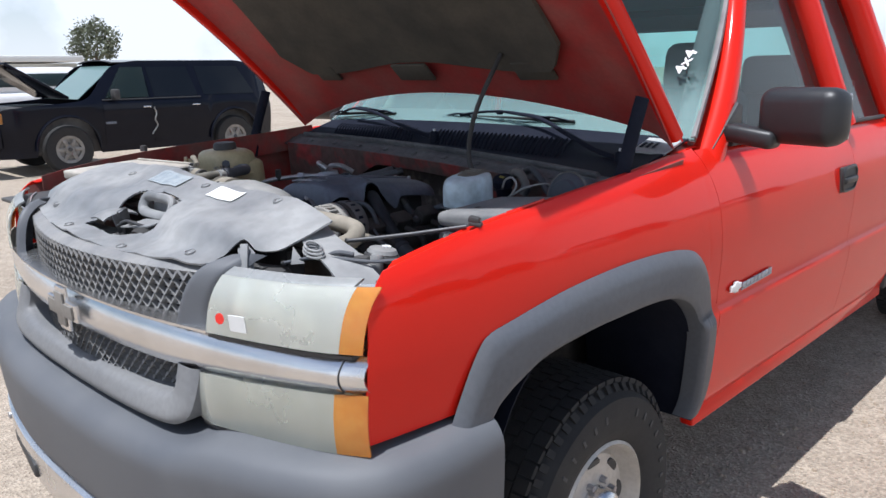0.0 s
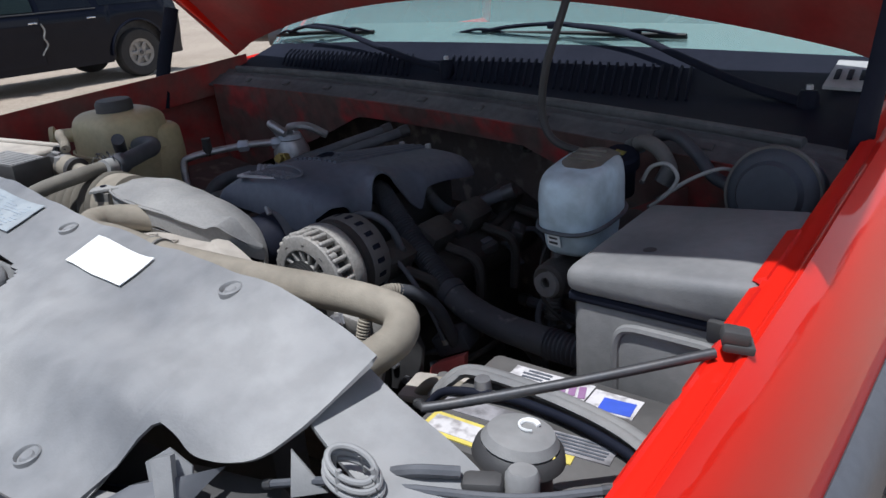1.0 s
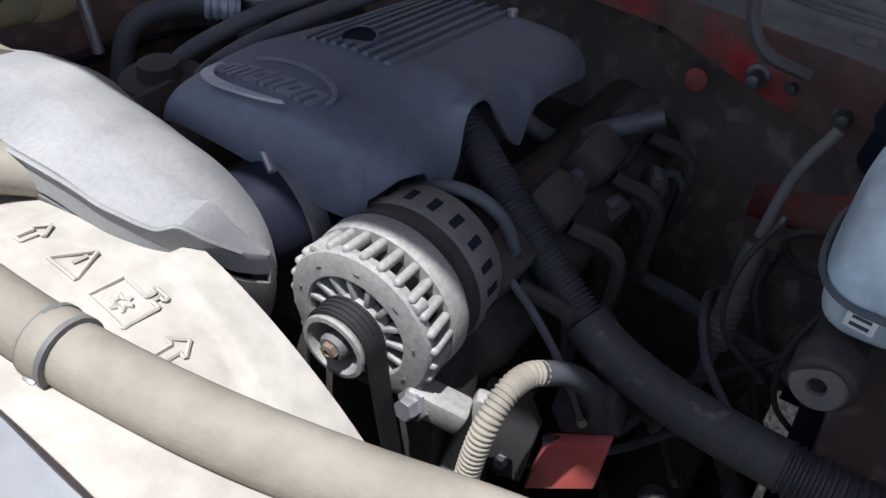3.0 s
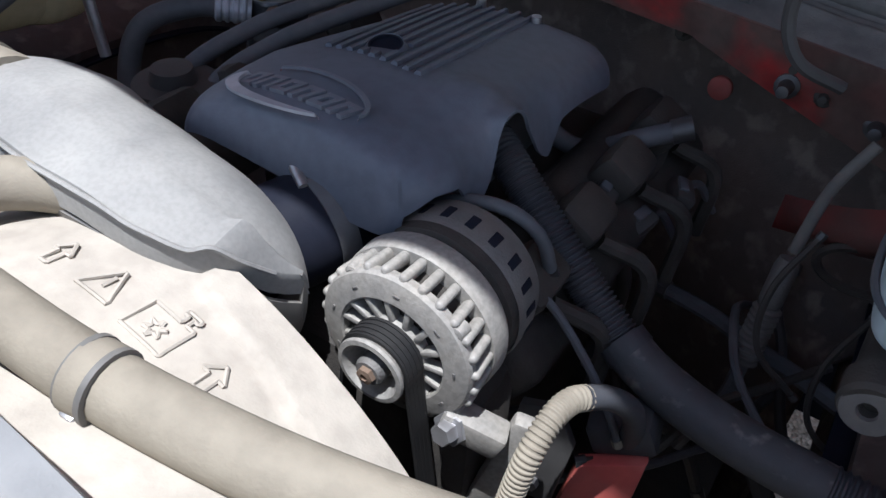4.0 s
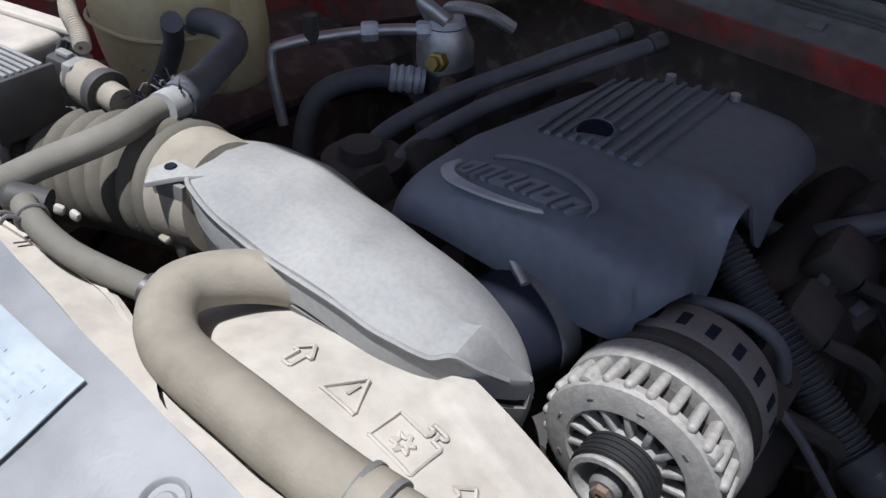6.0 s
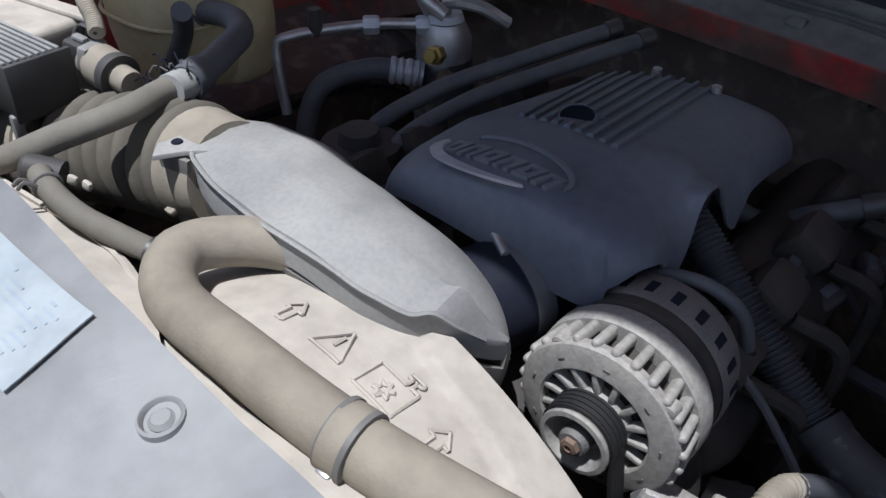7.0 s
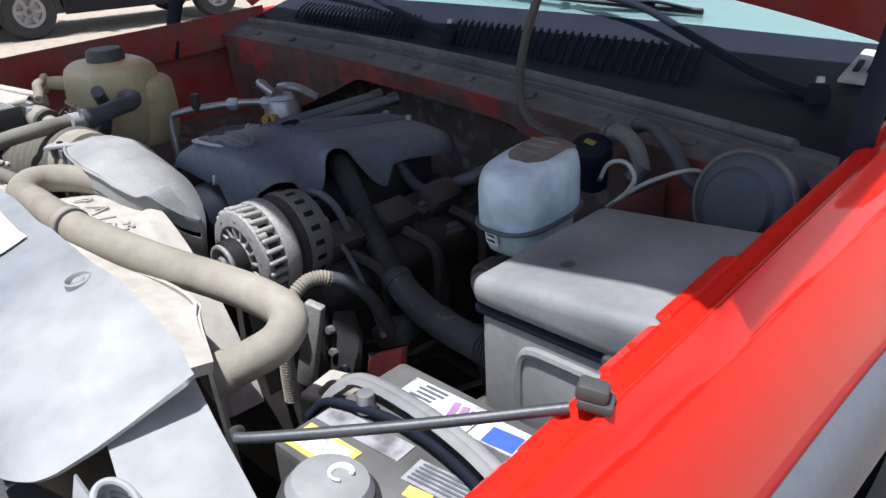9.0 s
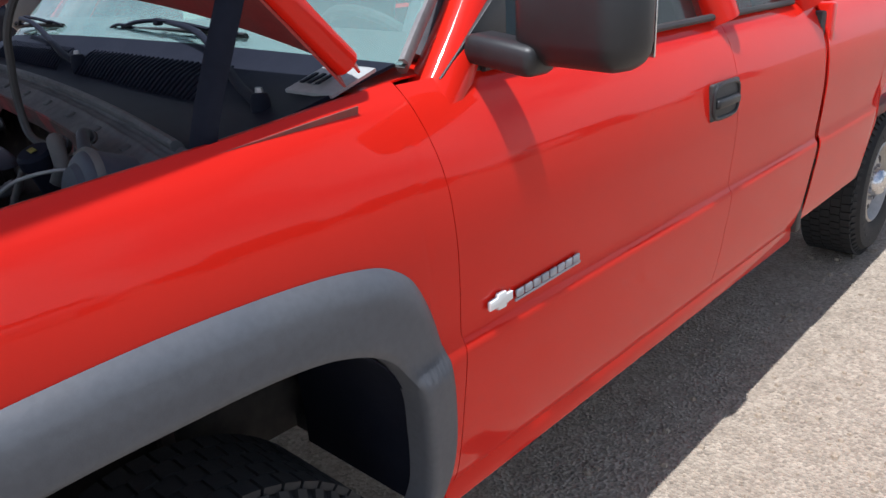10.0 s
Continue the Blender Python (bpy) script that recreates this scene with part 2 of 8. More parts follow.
RED_DOT = material("red_sticker", (0.75, 0.03, 0.02), 0.5, second=(0.65, 0.03, 0.02), scale=40)
BOOSTER = material("booster_drum", (0.032, 0.040, 0.056), 0.55, second=(0.055, 0.062, 0.076), scale=14, dust=(0.11, 0.11, 0.115), dust_scale=9, dust_amount=0.5, bump=0.15)
SEAT = material("grey_seat_cloth", (0.10, 0.10, 0.11), 0.9, second=(0.13, 0.13, 0.14), scale=60, bump=0.3)
INSULATION = material("hood_insulation", (0.055, 0.050, 0.042), 0.95, second=(0.085, 0.077, 0.062), scale=10, dust=(0.14, 0.12, 0.09), dust_scale=5,
                      dust_amount=0.4, fine=250, bump=0.5)
WIRE = material("pale_wire", (0.30, 0.30, 0.29), 0.6, second=(0.22, 0.22, 0.21), scale=40)
COWL = material("black_cowl_plastic", (0.011, 0.013, 0.022), 0.6, second=(0.018, 0.020, 0.031), scale=14, dust=(0.045, 0.046, 0.055), dust_scale=9, dust_amount=0.05, spec=0.08, bump=0.1)
LEDGE = material("dusty_cowl_ledge", (0.065, 0.067, 0.072), 0.7, second=(0.10, 0.10, 0.10), scale=26, dust=(0.21, 0.205, 0.20), dust_scale=12, dust_amount=0.5, bump=0.25, mottle=0.3, speckle=60.0)
THIN_HOSE = material("dusty_thin_hose", (0.115, 0.108, 0.094), 0.75, second=(0.16, 0.148, 0.125), scale=18, dust=(0.24, 0.22, 0.18), dust_scale=10, dust_amount=0.5, bump=0.2)
RUBBER = material("black_belt_rubber", (0.012, 0.012, 0.013), 0.6, second=(0.022, 0.021, 0.021), scale=40, bump=0.1)
TUBE_BK = material("black_corrugated_plastic", (0.032, 0.036, 0.046), 0.55, second=(0.05, 0.053, 0.062), scale=24, dust=(0.12, 0.115, 0.11), dust_scale=12, dust_amount=0.25, bump=0.15)
FOIL = material("crinkled_foil", (0.13, 0.135, 0.15), 0.32, metal=0.7, second=(0.05, 0.052, 0.06), scale=35, fine=70, bump=1.0)
BRASS = material("dull_brass", (0.36, 0.27, 0.08), 0.5, metal=0.7, second=(0.24, 0.18, 0.07), scale=50)
PEBBLE = material("tan_pebbles", (0.40, 0.32, 0.24), 0.95, second=(0.30, 0.25, 0.20), scale=3, bump=0.2)
DASH = material("grey_dashboard", (0.34, 0.35, 0.35), 0.8, second=(0.30, 0.31, 0.31), scale=8, dust=(0.45, 0.44, 0.42), dust_scale=5, dust_amount=0.5, bump=0.2)
RIM_DK = material("dull_steel_rim", (0.30, 0.29, 0.275), 0.5, metal=0.5, second=(0.22, 0.21, 0.20), scale=12, dust=(0.20, 0.18, 0.15), dust_scale=8, dust_amount=0.4)
SUV_TINT = material("dark_tinted_glass", (0.006, 0.007, 0.009), 0.04, spec=0.5, second=(0.010, 0.011, 0.013), scale=2, bump=0.0, mottle=0.0)
SUV_PAINT = material("black_blue_paint", (0.005, 0.006, 0.012), 0.14, spec=0.25, second=(0.008, 0.009, 0.015), scale=4, bump=0.01, mottle=0.0)
WHITE_PAINT = material("white_vehicle_paint", (0.72, 0.72, 0.72), 0.35, coat=0.4, second=(0.66, 0.66, 0.66), scale=6, mottle=0.0)
LEAF = material("tree_leaves", (0.12, 0.135, 0.085), 0.7, second=(0.16, 0.17, 0.12), scale=2)
BARK = material("tree_bark", (0.13, 0.10, 0.075), 0.9, second=(0.09, 0.07, 0.05), scale=8, bump=0.5)
SHED = material("pale_metal_siding", (0.42, 0.42, 0.38), 0.6, second=(0.36, 0.36, 0.33), scale=3)
ROOFING = material("white_metal_roof", (0.72, 0.72, 0.70), 0.5, second=(0.66, 0.66, 0.64), scale=3)
WHITE_INK = material("white_paint_marker", (0.85, 0.85, 0.85), 0.6, second=(0.8, 0.8, 0.8), scale=40)


def glass_material(name, tint, rough=0.02, dusty=0.0, film=None):
    """A thin pane: see-through with a tint, with a mirror gloss on it; film: a haze of dirt and painted sky sheen below
    some height.
    """
    m = bpy.data.materials.new(name)
    m.use_nodes = True
    n, l = m.node_tree.nodes, m.node_tree.links
    n.remove(n["Principled BSDF"])
    tr, gl, mx, fr = (n.new("ShaderNode" + k) for k in ("BsdfTransparent", "BsdfGlossy", "MixShader", "Fresnel"))
    tr.inputs["Color"].default_value = (*tint, 1)
    gl.inputs["Roughness"].default_value = rough
    fr.inputs["IOR"].default_value = 1.4
    l.new(fr.outputs["Fac"], mx.inputs["Fac"])
    df, md = n.new("ShaderNodeBsdfDiffuse"), n.new("ShaderNodeMixShader")
    # teal diffuse share: dirt, and sky reflection painted into the pane
    df.inputs["Color"].default_value = (0.48, 0.74, 0.72, 1)
    md.inputs["Fac"].default_value = dusty
    if film:
        co, xyz, r = n.new("ShaderNodeTexCoord"), n.new("ShaderNodeSeparateXYZ"), n.new("ShaderNodeMapRange")
        r.interpolation_type = "SMOOTHSTEP"
        for k, v in zip(("From Min", "From Max", "To Min", "To Max"), film):
            r.inputs[k].default_value = v
        l.new(co.outputs["Object"], xyz.inputs["Vector"])
        l.new(xyz.outputs["Z"], r.inputs["Value"])
        l.new(r.outputs["Result"], md.inputs["Fac"])
    l.new(tr.outputs["BSDF"], md.inputs[1])
    l.new(df.outputs["BSDF"], md.inputs[2])
    l.new(md.outputs["Shader"], mx.inputs[1])
    l.new(gl.outputs["BSDF"], mx.inputs[2])
    l.new(mx.outputs["Shader"], n["Material Output"].inputs["Surface"])
    return m


WINDSHIELD = glass_material("windshield_glass", (0.56, 0.80, 0.76), film=(1.42, 1.58, 0.26, 0.02))
SIDE_GLASS = glass_material("side_glass", (0.50, 0.71, 0.69), dusty=0.02)
TINT_GLASS = glass_material("tinted_glass", (0.10, 0.12, 0.13), dusty=0.03)
# the 0.30 diffuse share paints the sky's reflection on this screen
SUV_SCREEN = glass_material("suv_windshield_glass", (0.25, 0.30, 0.32), dusty=0.30)


def ground_material():
    m = bpy.data.materials.new("packed_gravel_dirt")
    m.use_nodes = True
    n, l = m.node_tree.nodes, m.node_tree.links
    b = n["Principled BSDF"]
    b.inputs["Roughness"].default_value = 0.95
    co = n.new("ShaderNodeTexCoord")
    big, small, grit = (n.new("ShaderNodeTexNoise") for _ in range(3))
    stones = n.new("ShaderNodeTexVoronoi")
    for t, s in ((big, 0.6), (small, 9.0), (grit, 120.0), (stones, 85.0)):
        t.inputs["Scale"].default_value = s
        l.new(co.outputs["Object"], t.inputs["Vector"])
    r = n.new("ShaderNodeValToRGB")
    e = r.color_ramp.elements
    e[0].position, e[0].color, e[1].position, e[1].color = 0.30, (0.30, 0.235, 0.172, 1), 0.72, (0.45, 0.365, 0.278, 1)
    add = n.new("ShaderNodeMath")
    add.operation = "MULTIPLY_ADD"
    add.inputs[1].default_value, add.inputs[2].default_value = 0.5, 0.0
    l.new(small.outputs["Fac"], add.inputs[0])
    add2 = n.new("ShaderNodeMath")
    add2.operation = "MULTIPLY_ADD"
    add2.inputs[1].default_value = 0.5
    l.new(big.outputs["Fac"], add2.inputs[0])
    l.new(add.outputs["Value"], add2.inputs[2])
    l.new(add2.outputs["Value"], r.inputs["Fac"])
    grey = n.new("ShaderNodeRGBToBW")
    l.new(stones.outputs["Color"], grey.inputs["Color"])
    mx = n.new("ShaderNodeMix")
    mx.data_type, mx.blend_type = "RGBA", "OVERLAY"
    mx.inputs["Factor"].default_value = 0.35
    l.new(r.outputs["Color"], mx.inputs["A"])
    l.new(grey.outputs["Val"], mx.inputs["B"])
    hs = n.new("ShaderNodeHueSaturation")
    hs.inputs["Saturation"].default_value = 0.9
    l.new(mx.outputs["Result"], hs.inputs["Color"])
    l.new(hs.outputs["Color"], b.inputs["Base Color"])
    bp = n.new("ShaderNodeBump")
    bp.inputs["Strength"].default_value, bp.inputs["Distance"].default_value = 0.8, 0.012
    l.new(stones.outputs["Distance"], bp.inputs["Height"])
    l.new(bp.outputs["Normal"], b.inputs["Normal"])
    return m


# ---- mesh helpers ----


def thing(name, label, category, group="", kind="", at=(0, 0, 0)):
    ob = new(name)
    ob.location = at
    ob.empty_display_size = 0.05
    return tagged(ob, label, category, group, kind)


def part(name, bm, mat, parent=None, label="", angle=40.0):
    """Link a bmesh (in world metres) as one mesh object under a thing or a part."""
    bmesh.ops.recalc_face_normals(bm, faces=bm.faces[:])
    limit = radians(angle)
    for f in bm.faces:
        f.smooth = True
    for e in bm.edges:
        if len(e.link_faces) == 2 and e.calc_face_angle(0.0) > limit:
            e.smooth = False
    me = bpy.data.meshes.new(name)
    bm.to_mesh(me)
    bm.free()
    me.materials.append(mat)
    ob = new(name, me)
    if parent is not None:
        ob.parent = parent
        up, total = parent, Vector((0, 0, 0))
        while up is not None:
            total += up.location
            up = up.parent
        ob.location = -total if parent.parent is None else Vector((0, 0, 0))
    if label:
        ob["label"] = label
    return ob


def single(name, bm, mat, label, category, group="", kind="", angle=40.0):
    return tagged(part(name, bm, mat, None, "", angle), label, category, group, kind)


def box(size, at, bevel=0.0, rot=(0, 0, 0), bm=None, taper=1.0, seg=2):
    """A bevelled block; taper narrows its top."""
    own = bmesh.new()
    bmesh.ops.create_cube(own, size=1.0)
    for v in own.verts:
        k = taper if v.co.z > 0 else 1.0
        v.co = Vector((v.co.x * size[0] * k, v.co.y * size[1] * k, v.co.z * size[2]))
    if bevel:
        bmesh.ops.bevel(own, geom=own.edges[:], offset=bevel, segments=seg, affect="EDGES", profile=0.5)
    bmesh.ops.transform(own, matrix=pose(*at, *rot), verts=own.verts)
    return join(bm, own)


def join(bm, own):
    if bm is None:
        return own
    me = bpy.data.meshes.new("tmp")
    own.to_mesh(me)
    own.free()
    bm.from_mesh(me)
    bpy.data.meshes.remove(me)
    return bm


def lathe(profile, m, seg=32, bm=None, closed=False):
    """Turn (radius, height) pairs round z, then place by the matrix m."""
    own = bmesh.new()
    rings = []
    for r, h in profile:
        if r < 1e-6:
            rings.append([own.verts.new((0, 0, h))])
        else:
            rings.append([own.verts.new((r * math.cos(2 * math.pi * k / seg), r * math.sin(2 * math.pi * k / seg), h)) for k in range(seg)])
    pairs = list(zip(rings, rings[1:])) + ([(rings[-1], rings[0])] if closed else [])
    for a, b in pairs:
        for k in range(seg):
            j = (k + 1) % seg
            if len(a) == 1 and len(b) > 1:
                own.faces.new((a[0], b[k], b[j]))
            elif len(b) == 1 and len(a) > 1:
                own.faces.new((a[k], a[j], b[0]))
            elif len(a) > 1:
                own.faces.new((a[k], a[j], b[j], b[k]))
    bmesh.ops.transform(own, matrix=m, verts=own.verts)
    return join(bm, own)


def axis(at, direction):
    """A matrix that lays z along a direction, at a place."""
    q = Vector(direction).normalized().to_track_quat("Z", "Y")
    return Matrix.LocRotScale(Vector(at), q, None)


def spline(points, n):
    """Catmull-Rom through the points, n samples."""
    p = [Vector(q) for q in points]
    p = [p[0] * 2 - p[1]] + p + [p[-1] * 2 - p[-2]]
    out, segs = [], len(p) - 3
    for i in range(n):
        t = i / (n - 1) * segs
        k = min(int(t), segs - 1)
        u = t - k
        a, b, c, d = p[k:k + 4]
        out.append(0.5 * ((2 * b) + (c - a) * u + (2 * a - 5 * b + 4 * c - d) * u * u + (3 * b - a - 3 * c + d) * u ** 3))
    return out


def tube(points, radius, n=40, seg=12, ribs=0.0, depth=0.0, bm=None, flat=1.0):
    """A hose along a spline; ribs: the pitch of its corrugation; radius may be a function of 0..1."""
    base = spline(points, 400)
    length = [0.0]
    for a, b in zip(base, base[1:]):
        length.append(length[-1] + (b - a).length)
    total = length[-1]
    if ribs:
        n = max(n, int(total / ribs * 4) + 1)
    own = bmesh.new()
    rings, up, k = [], None, 0
    for i in range(n):
        s = total * i / (n - 1)
        while k < 398 and length[k + 1] < s:
            k += 1
        u = (s - length[k]) / max(1e-9, length[k + 1] - length[k])
        c = base[k].lerp(base[k + 1], u)
        d = (base[min(399, k + 2)] - base[max(0, k - 1)]).normalized()
        if up is None:
            up = d.orthogonal().normalized()
        up = (up - d * up.dot(d)).normalized()
        side = d.cross(up)
        r = radius(i / (n - 1)) if callable(radius) else radius
        if ribs:
            r += depth * (1.0 if int(s / ribs * 2) % 2 else 0.0)
        rings.append([own.verts.new(c + (up * math.cos(a) + side * math.sin(a) * flat) * r) for a in (2 * math.pi * j / seg for j in range(seg))])
    for a, b in zip(rings, rings[1:]):
        for j in range(seg):
            own.faces.new((a[j], a[(j + 1) % seg], b[(j + 1) % seg], b[j]))
    own.faces.new(rings[0][::-1])
    own.faces.new(rings[-1])
    return join(bm, own)


def sheet(fn, nu, nv, thick=0.003, bm=None, keep=None, side=1.0):
    """A curved sheet with thickness from fn(u, v) for u, v in 0..1; keep(u, v) cuts openings."""
    own = bmesh.new()
    pts = [[Vector(fn(i / nu, j / nv)) for j in range(nv + 1)] for i in range(nu + 1)]
    nor = [[None] * (nv + 1) for _ in range(nu + 1)]
    for i in range(nu + 1):
        for j in range(nv + 1):
            a = pts[min(nu, i + 1)][j] - pts[max(0, i - 1)][j]
            b = pts[i][min(nv, j + 1)] - pts[i][max(0, j - 1)]
            c = a.cross(b)
            nor[i][j] = c.normalized() if c.length > 1e-12 else Vector((0, 0, 1))
    top = [[own.verts.new(pts[i][j]) for j in range(nv + 1)] for i in range(nu + 1)]
    bot = [[own.verts.new(pts[i][j] - nor[i][j] * thick * side) for j in range(nv + 1)] for i in range(nu + 1)]
    have = [[keep is None or keep((i + 0.5) / nu, (j + 0.5) / nv) for j in range(nv)] for i in range(nu)]
    for i in range(nu):
        for j in range(nv):
            if not have[i][j]:
                continue
            own.faces.new((top[i][j], top[i + 1][j], top[i + 1][j + 1], top[i][j + 1]))
            own.faces.new((bot[i][j + 1], bot[i + 1][j + 1], bot[i + 1][j], bot[i][j]))
            for (a, b), (di, dj) in ((((i, j), (i, j + 1)), (-1, 0)), (((i + 1, j), (i + 1, j + 1)), (1, 0)),
                                     (((i, j), (i + 1, j)), (0, -1)), (((i, j + 1), (i + 1, j + 1)), (0, 1))):
                p, q = i + di, j + dj
                if 0 <= p < nu and 0 <= q < nv and have[p][q]:
                    continue
                own.faces.new((top[a[0]][a[1]], top[b[0]][b[1]], bot[b[0]][b[1]], bot[a[0]][a[1]]))
    for v in [v for v in own.verts if not v.link_faces]:
        own.verts.remove(v)
    return join(bm, own)


def pane(fn, nu=8, nv=6):
    """A thin pane of glass as one curved face."""
    own = bmesh.new()
    g = [[own.verts.new(fn(i / nu, j / nv)) for j in range(nv + 1)] for i in range(nu + 1)]
    for i in range(nu):
        for j in range(nv):
            own.faces.new((g[i][j], g[i + 1][j], g[i + 1][j + 1], g[i][j + 1]))
    return own


def prism(outline, depth, m, bevel=0.0, bm=None):
    """A flat outline (x, y) made depth thick, placed by m."""
    own = bmesh.new()
    vs = [own.verts.new((x, y, 0)) for x, y in outline]
    f = own.faces.new(vs)
    ext = bmesh.ops.extrude_face_region(own, geom=[f])
    up = [v for v in ext["geom"] if isinstance(v, bmesh.types.BMVert)]
    bmesh.ops.translate(own, verts=up, vec=(0, 0, depth))
    bmesh.ops.recalc_face_normals(own, faces=own.faces[:])
    if bevel:
        tops = set(up)
        es = [e for e in own.edges if e.verts[0] in tops and e.verts[1] in tops]
        bmesh.ops.bevel(own, geom=es, offset=bevel, segments=2, affect="EDGES", profile=0.5)
    bmesh.ops.transform(own, matrix=m, verts=own.verts)
    return join(bm, own)


def interp(x, xs, ys):
    """Smooth interpolation through a few control values."""
    if x <= xs[0]:
        return ys[0]
    if x >= xs[-1]:
        return ys[-1]
    k = max(i for i in range(len(xs) - 1) if xs[i] <= x)
    h = xs[k + 1] - xs[k]
    u = (x - xs[k]) / h

    def slope(i):
        if i == 0 or i == len(xs) - 1:
            j = min(i, len(xs) - 2)
            return (ys[j + 1] - ys[j]) / (xs[j + 1] - xs[j])
        a, b = (ys[i] - ys[i - 1]) / (xs[i] - xs[i - 1]), (ys[i + 1] - ys[i]) / (xs[i + 1] - xs[i])
        return 0.0 if a * b <= 0 else 2 * a * b / (a + b)

    return ((1 + 2 * u) * (1 - u) ** 2 * ys[k] + u * (1 - u) ** 2 * h * slope(k)
            + u * u * (3 - 2 * u) * ys[k + 1] + u * u * (u - 1) * h * slope(k + 1))


def words(name, text, size, m, mat, parent=None, depth=0.001, shear=0.0, bold=0.0):
    """Raised lettering in the built-in font, as a mesh."""
    c = bpy.data.curves.new(name, "FONT")
    c.body, c.size, c.extrude, c.align_x, c.align_y, c.shear = text, size, depth, "CENTER", "CENTER", shear
    c.offset = bold
    o = bpy.data.objects.new(name, c)
    me = bpy.data.meshes.new_from_object(o)
    bpy.data.objects.remove(o)
    me.transform(m)
    me.materials.clear()
    me.materials.append(mat)
    ob = new(name, me)
    if parent is not None:
        ob.parent = parent
        ob.location = -parent.location if parent.parent is None else (0, 0, 0)
    return ob


def line(name, points, r, mat, label, category, group="", n=40, seg=10, ends=None):
    """A hose or wire with a collar at each end."""
    pts = [Vector(p) for p in points]
    h = thing(name, label, category, group, at=tuple(pts[0]))
    part("run", tube(pts, r, n, seg), mat, h)
    for a, b in ((pts[0], pts[1]), (pts[-1], pts[-2])):
        d = (b - a).normalized()
        part("collar", tube([a - d * r * 0.4, a + d * r * 0.6, a + d * r * 1.6], r * 1.25, 4, seg), ends or DARK_STEEL, h)
    return h


# how the front end and the engine sit in the truck
SEAT_IN = Matrix.Translation((0.0482, -0.0355, 0.0099)) @ Euler((radians(1.925), radians(0.15), radians(0.61))).to_matrix().to_4x4() @ Matrix.Scale(0.98325, 4)


def settle(before):
    """Move what was built since then into its seat in the truck."""
    for o in [o for o in bpy.data.objects if o not in before]:
        if o.parent is None:
            o.matrix_basis = SEAT_IN @ o.matrix_basis
        elif o.parent in before and o.data is not None:
            o.matrix_basis = o.matrix_basis @ SEAT_IN

# ---- the ground ----
gm = bmesh.new()
bmesh.ops.create_grid(gm, x_segments=2, y_segments=2, size=900)
single("ground", gm, ground_material(), "packed tan gravel and dirt of a vehicle yard", "ground", kind="structure")

# ---- the pickup truck ----
truck = thing("pickup_truck", "red pickup truck with its hood open and grey fender flares", "truck", at=(0, 2.6, 0))


def ztop(y):
    return interp(y, [0.13, 0.25, 0.35, 0.50, 0.65, 0.80, 1.10, 1.30, 1.50], [1.188, 1.212, 1.230, 1.251, 1.265, 1.276, 1.295, 1.312, 1.328])


def side_x(y, z):
    x = interp(z, [0.45, 0.52, 0.60, 0.72, 0.800, 0.825, 0.850, 0.95, 1.02], [0.895, 0.938, 0.955, 0.971, 0.980, 0.981, 0.968, 0.974, 0.978])
    x -= 2.40 * max(0.0, z - 0.995) ** 3                     # the shoulder leans in towards the glass
    x -= 0.040 * min(1.0, max(0.0, (0.75 - y) / 0.60)) ** 2.2
    return x - 0.008 * max(0.0, 1 - (ztop(y) - z) / 0.05) ** 2


def door_edge(z):
    """The front edge of the door, which bends forward towards its top."""
    return interp(z, [0.50, 0.80, 1.12, 1.32], [1.502, 1.502, 1.485, 1.448])


def arch(y, cy, half, top, base, p):
    q = abs((y - cy) / half)
    return base if q >= 1 else base + (top - base) * (1 - q ** p) ** (1 / p)


def fender(s, name):
    def fn(u, v):
        lift = v / 0.82 if v < 0.82 else 1.0
        y0 = 0.142 + 0.024 * lift + 0.046 * max(0.0, (lift - 0.80) / 0.20) ** 2 + 0.050 * max(0.0, (v - 0.82) / 0.18)
        y = y0 + (door_edge(0.50 + 0.82 * lift) - 0.0025 - y0) * u
        low = 0.885 if y < 0.445 else max(0.50, arch(y, 0.910, 0.51, 1.04, 0.50, 3.4))
        zt = ztop(y)
        if v < 0.82:
            z = low + (zt - low) * (v / 0.82)
            return (s * side_x(y, z), y, z)
        w = (v - 0.82) / 0.18
        x = side_x(y, zt)
        return (s * (x - w * 0.030), y, zt - 0.006 * w - 0.007 * math.exp(-((w - 0.42) / 0.10) ** 2))
    return part(name, sheet(fn, 96, 34, 0.004, side=s), RED, truck)


FLARE_OUT = spline([(0.340, 0.865, 0), (0.385, 0.963, 0), (0.420, 1.018, 0), (0.448, 1.036, 0), (0.50, 1.047, 0), (0.69, 1.075, 0), (0.92, 1.087, 0), (1.12, 1.083, 0), (1.25, 1.069, 0), (1.325, 1.046, 0),
                    (1.385, 0.992, 0), (1.440, 0.870, 0), (1.470, 0.720, 0), (1.474, 0.600, 0), (1.455, 0.520, 0)], 97)
FLARE_IN = spline([(0.430, 0.845, 0), (0.464, 0.880, 0), (0.490, 0.897, 0), (0.519, 0.913, 0), (0.607, 0.948, 0), (0.76, 0.963, 0), (0.90, 0.965, 0), (1.08, 0.961, 0), (1.20, 0.940, 0), (1.295, 0.890, 0),
                   (1.353, 0.800, 0), (1.374, 0.690, 0), (1.385, 0.600, 0), (1.385, 0.560, 0), (1.375, 0.515, 0)], 97)


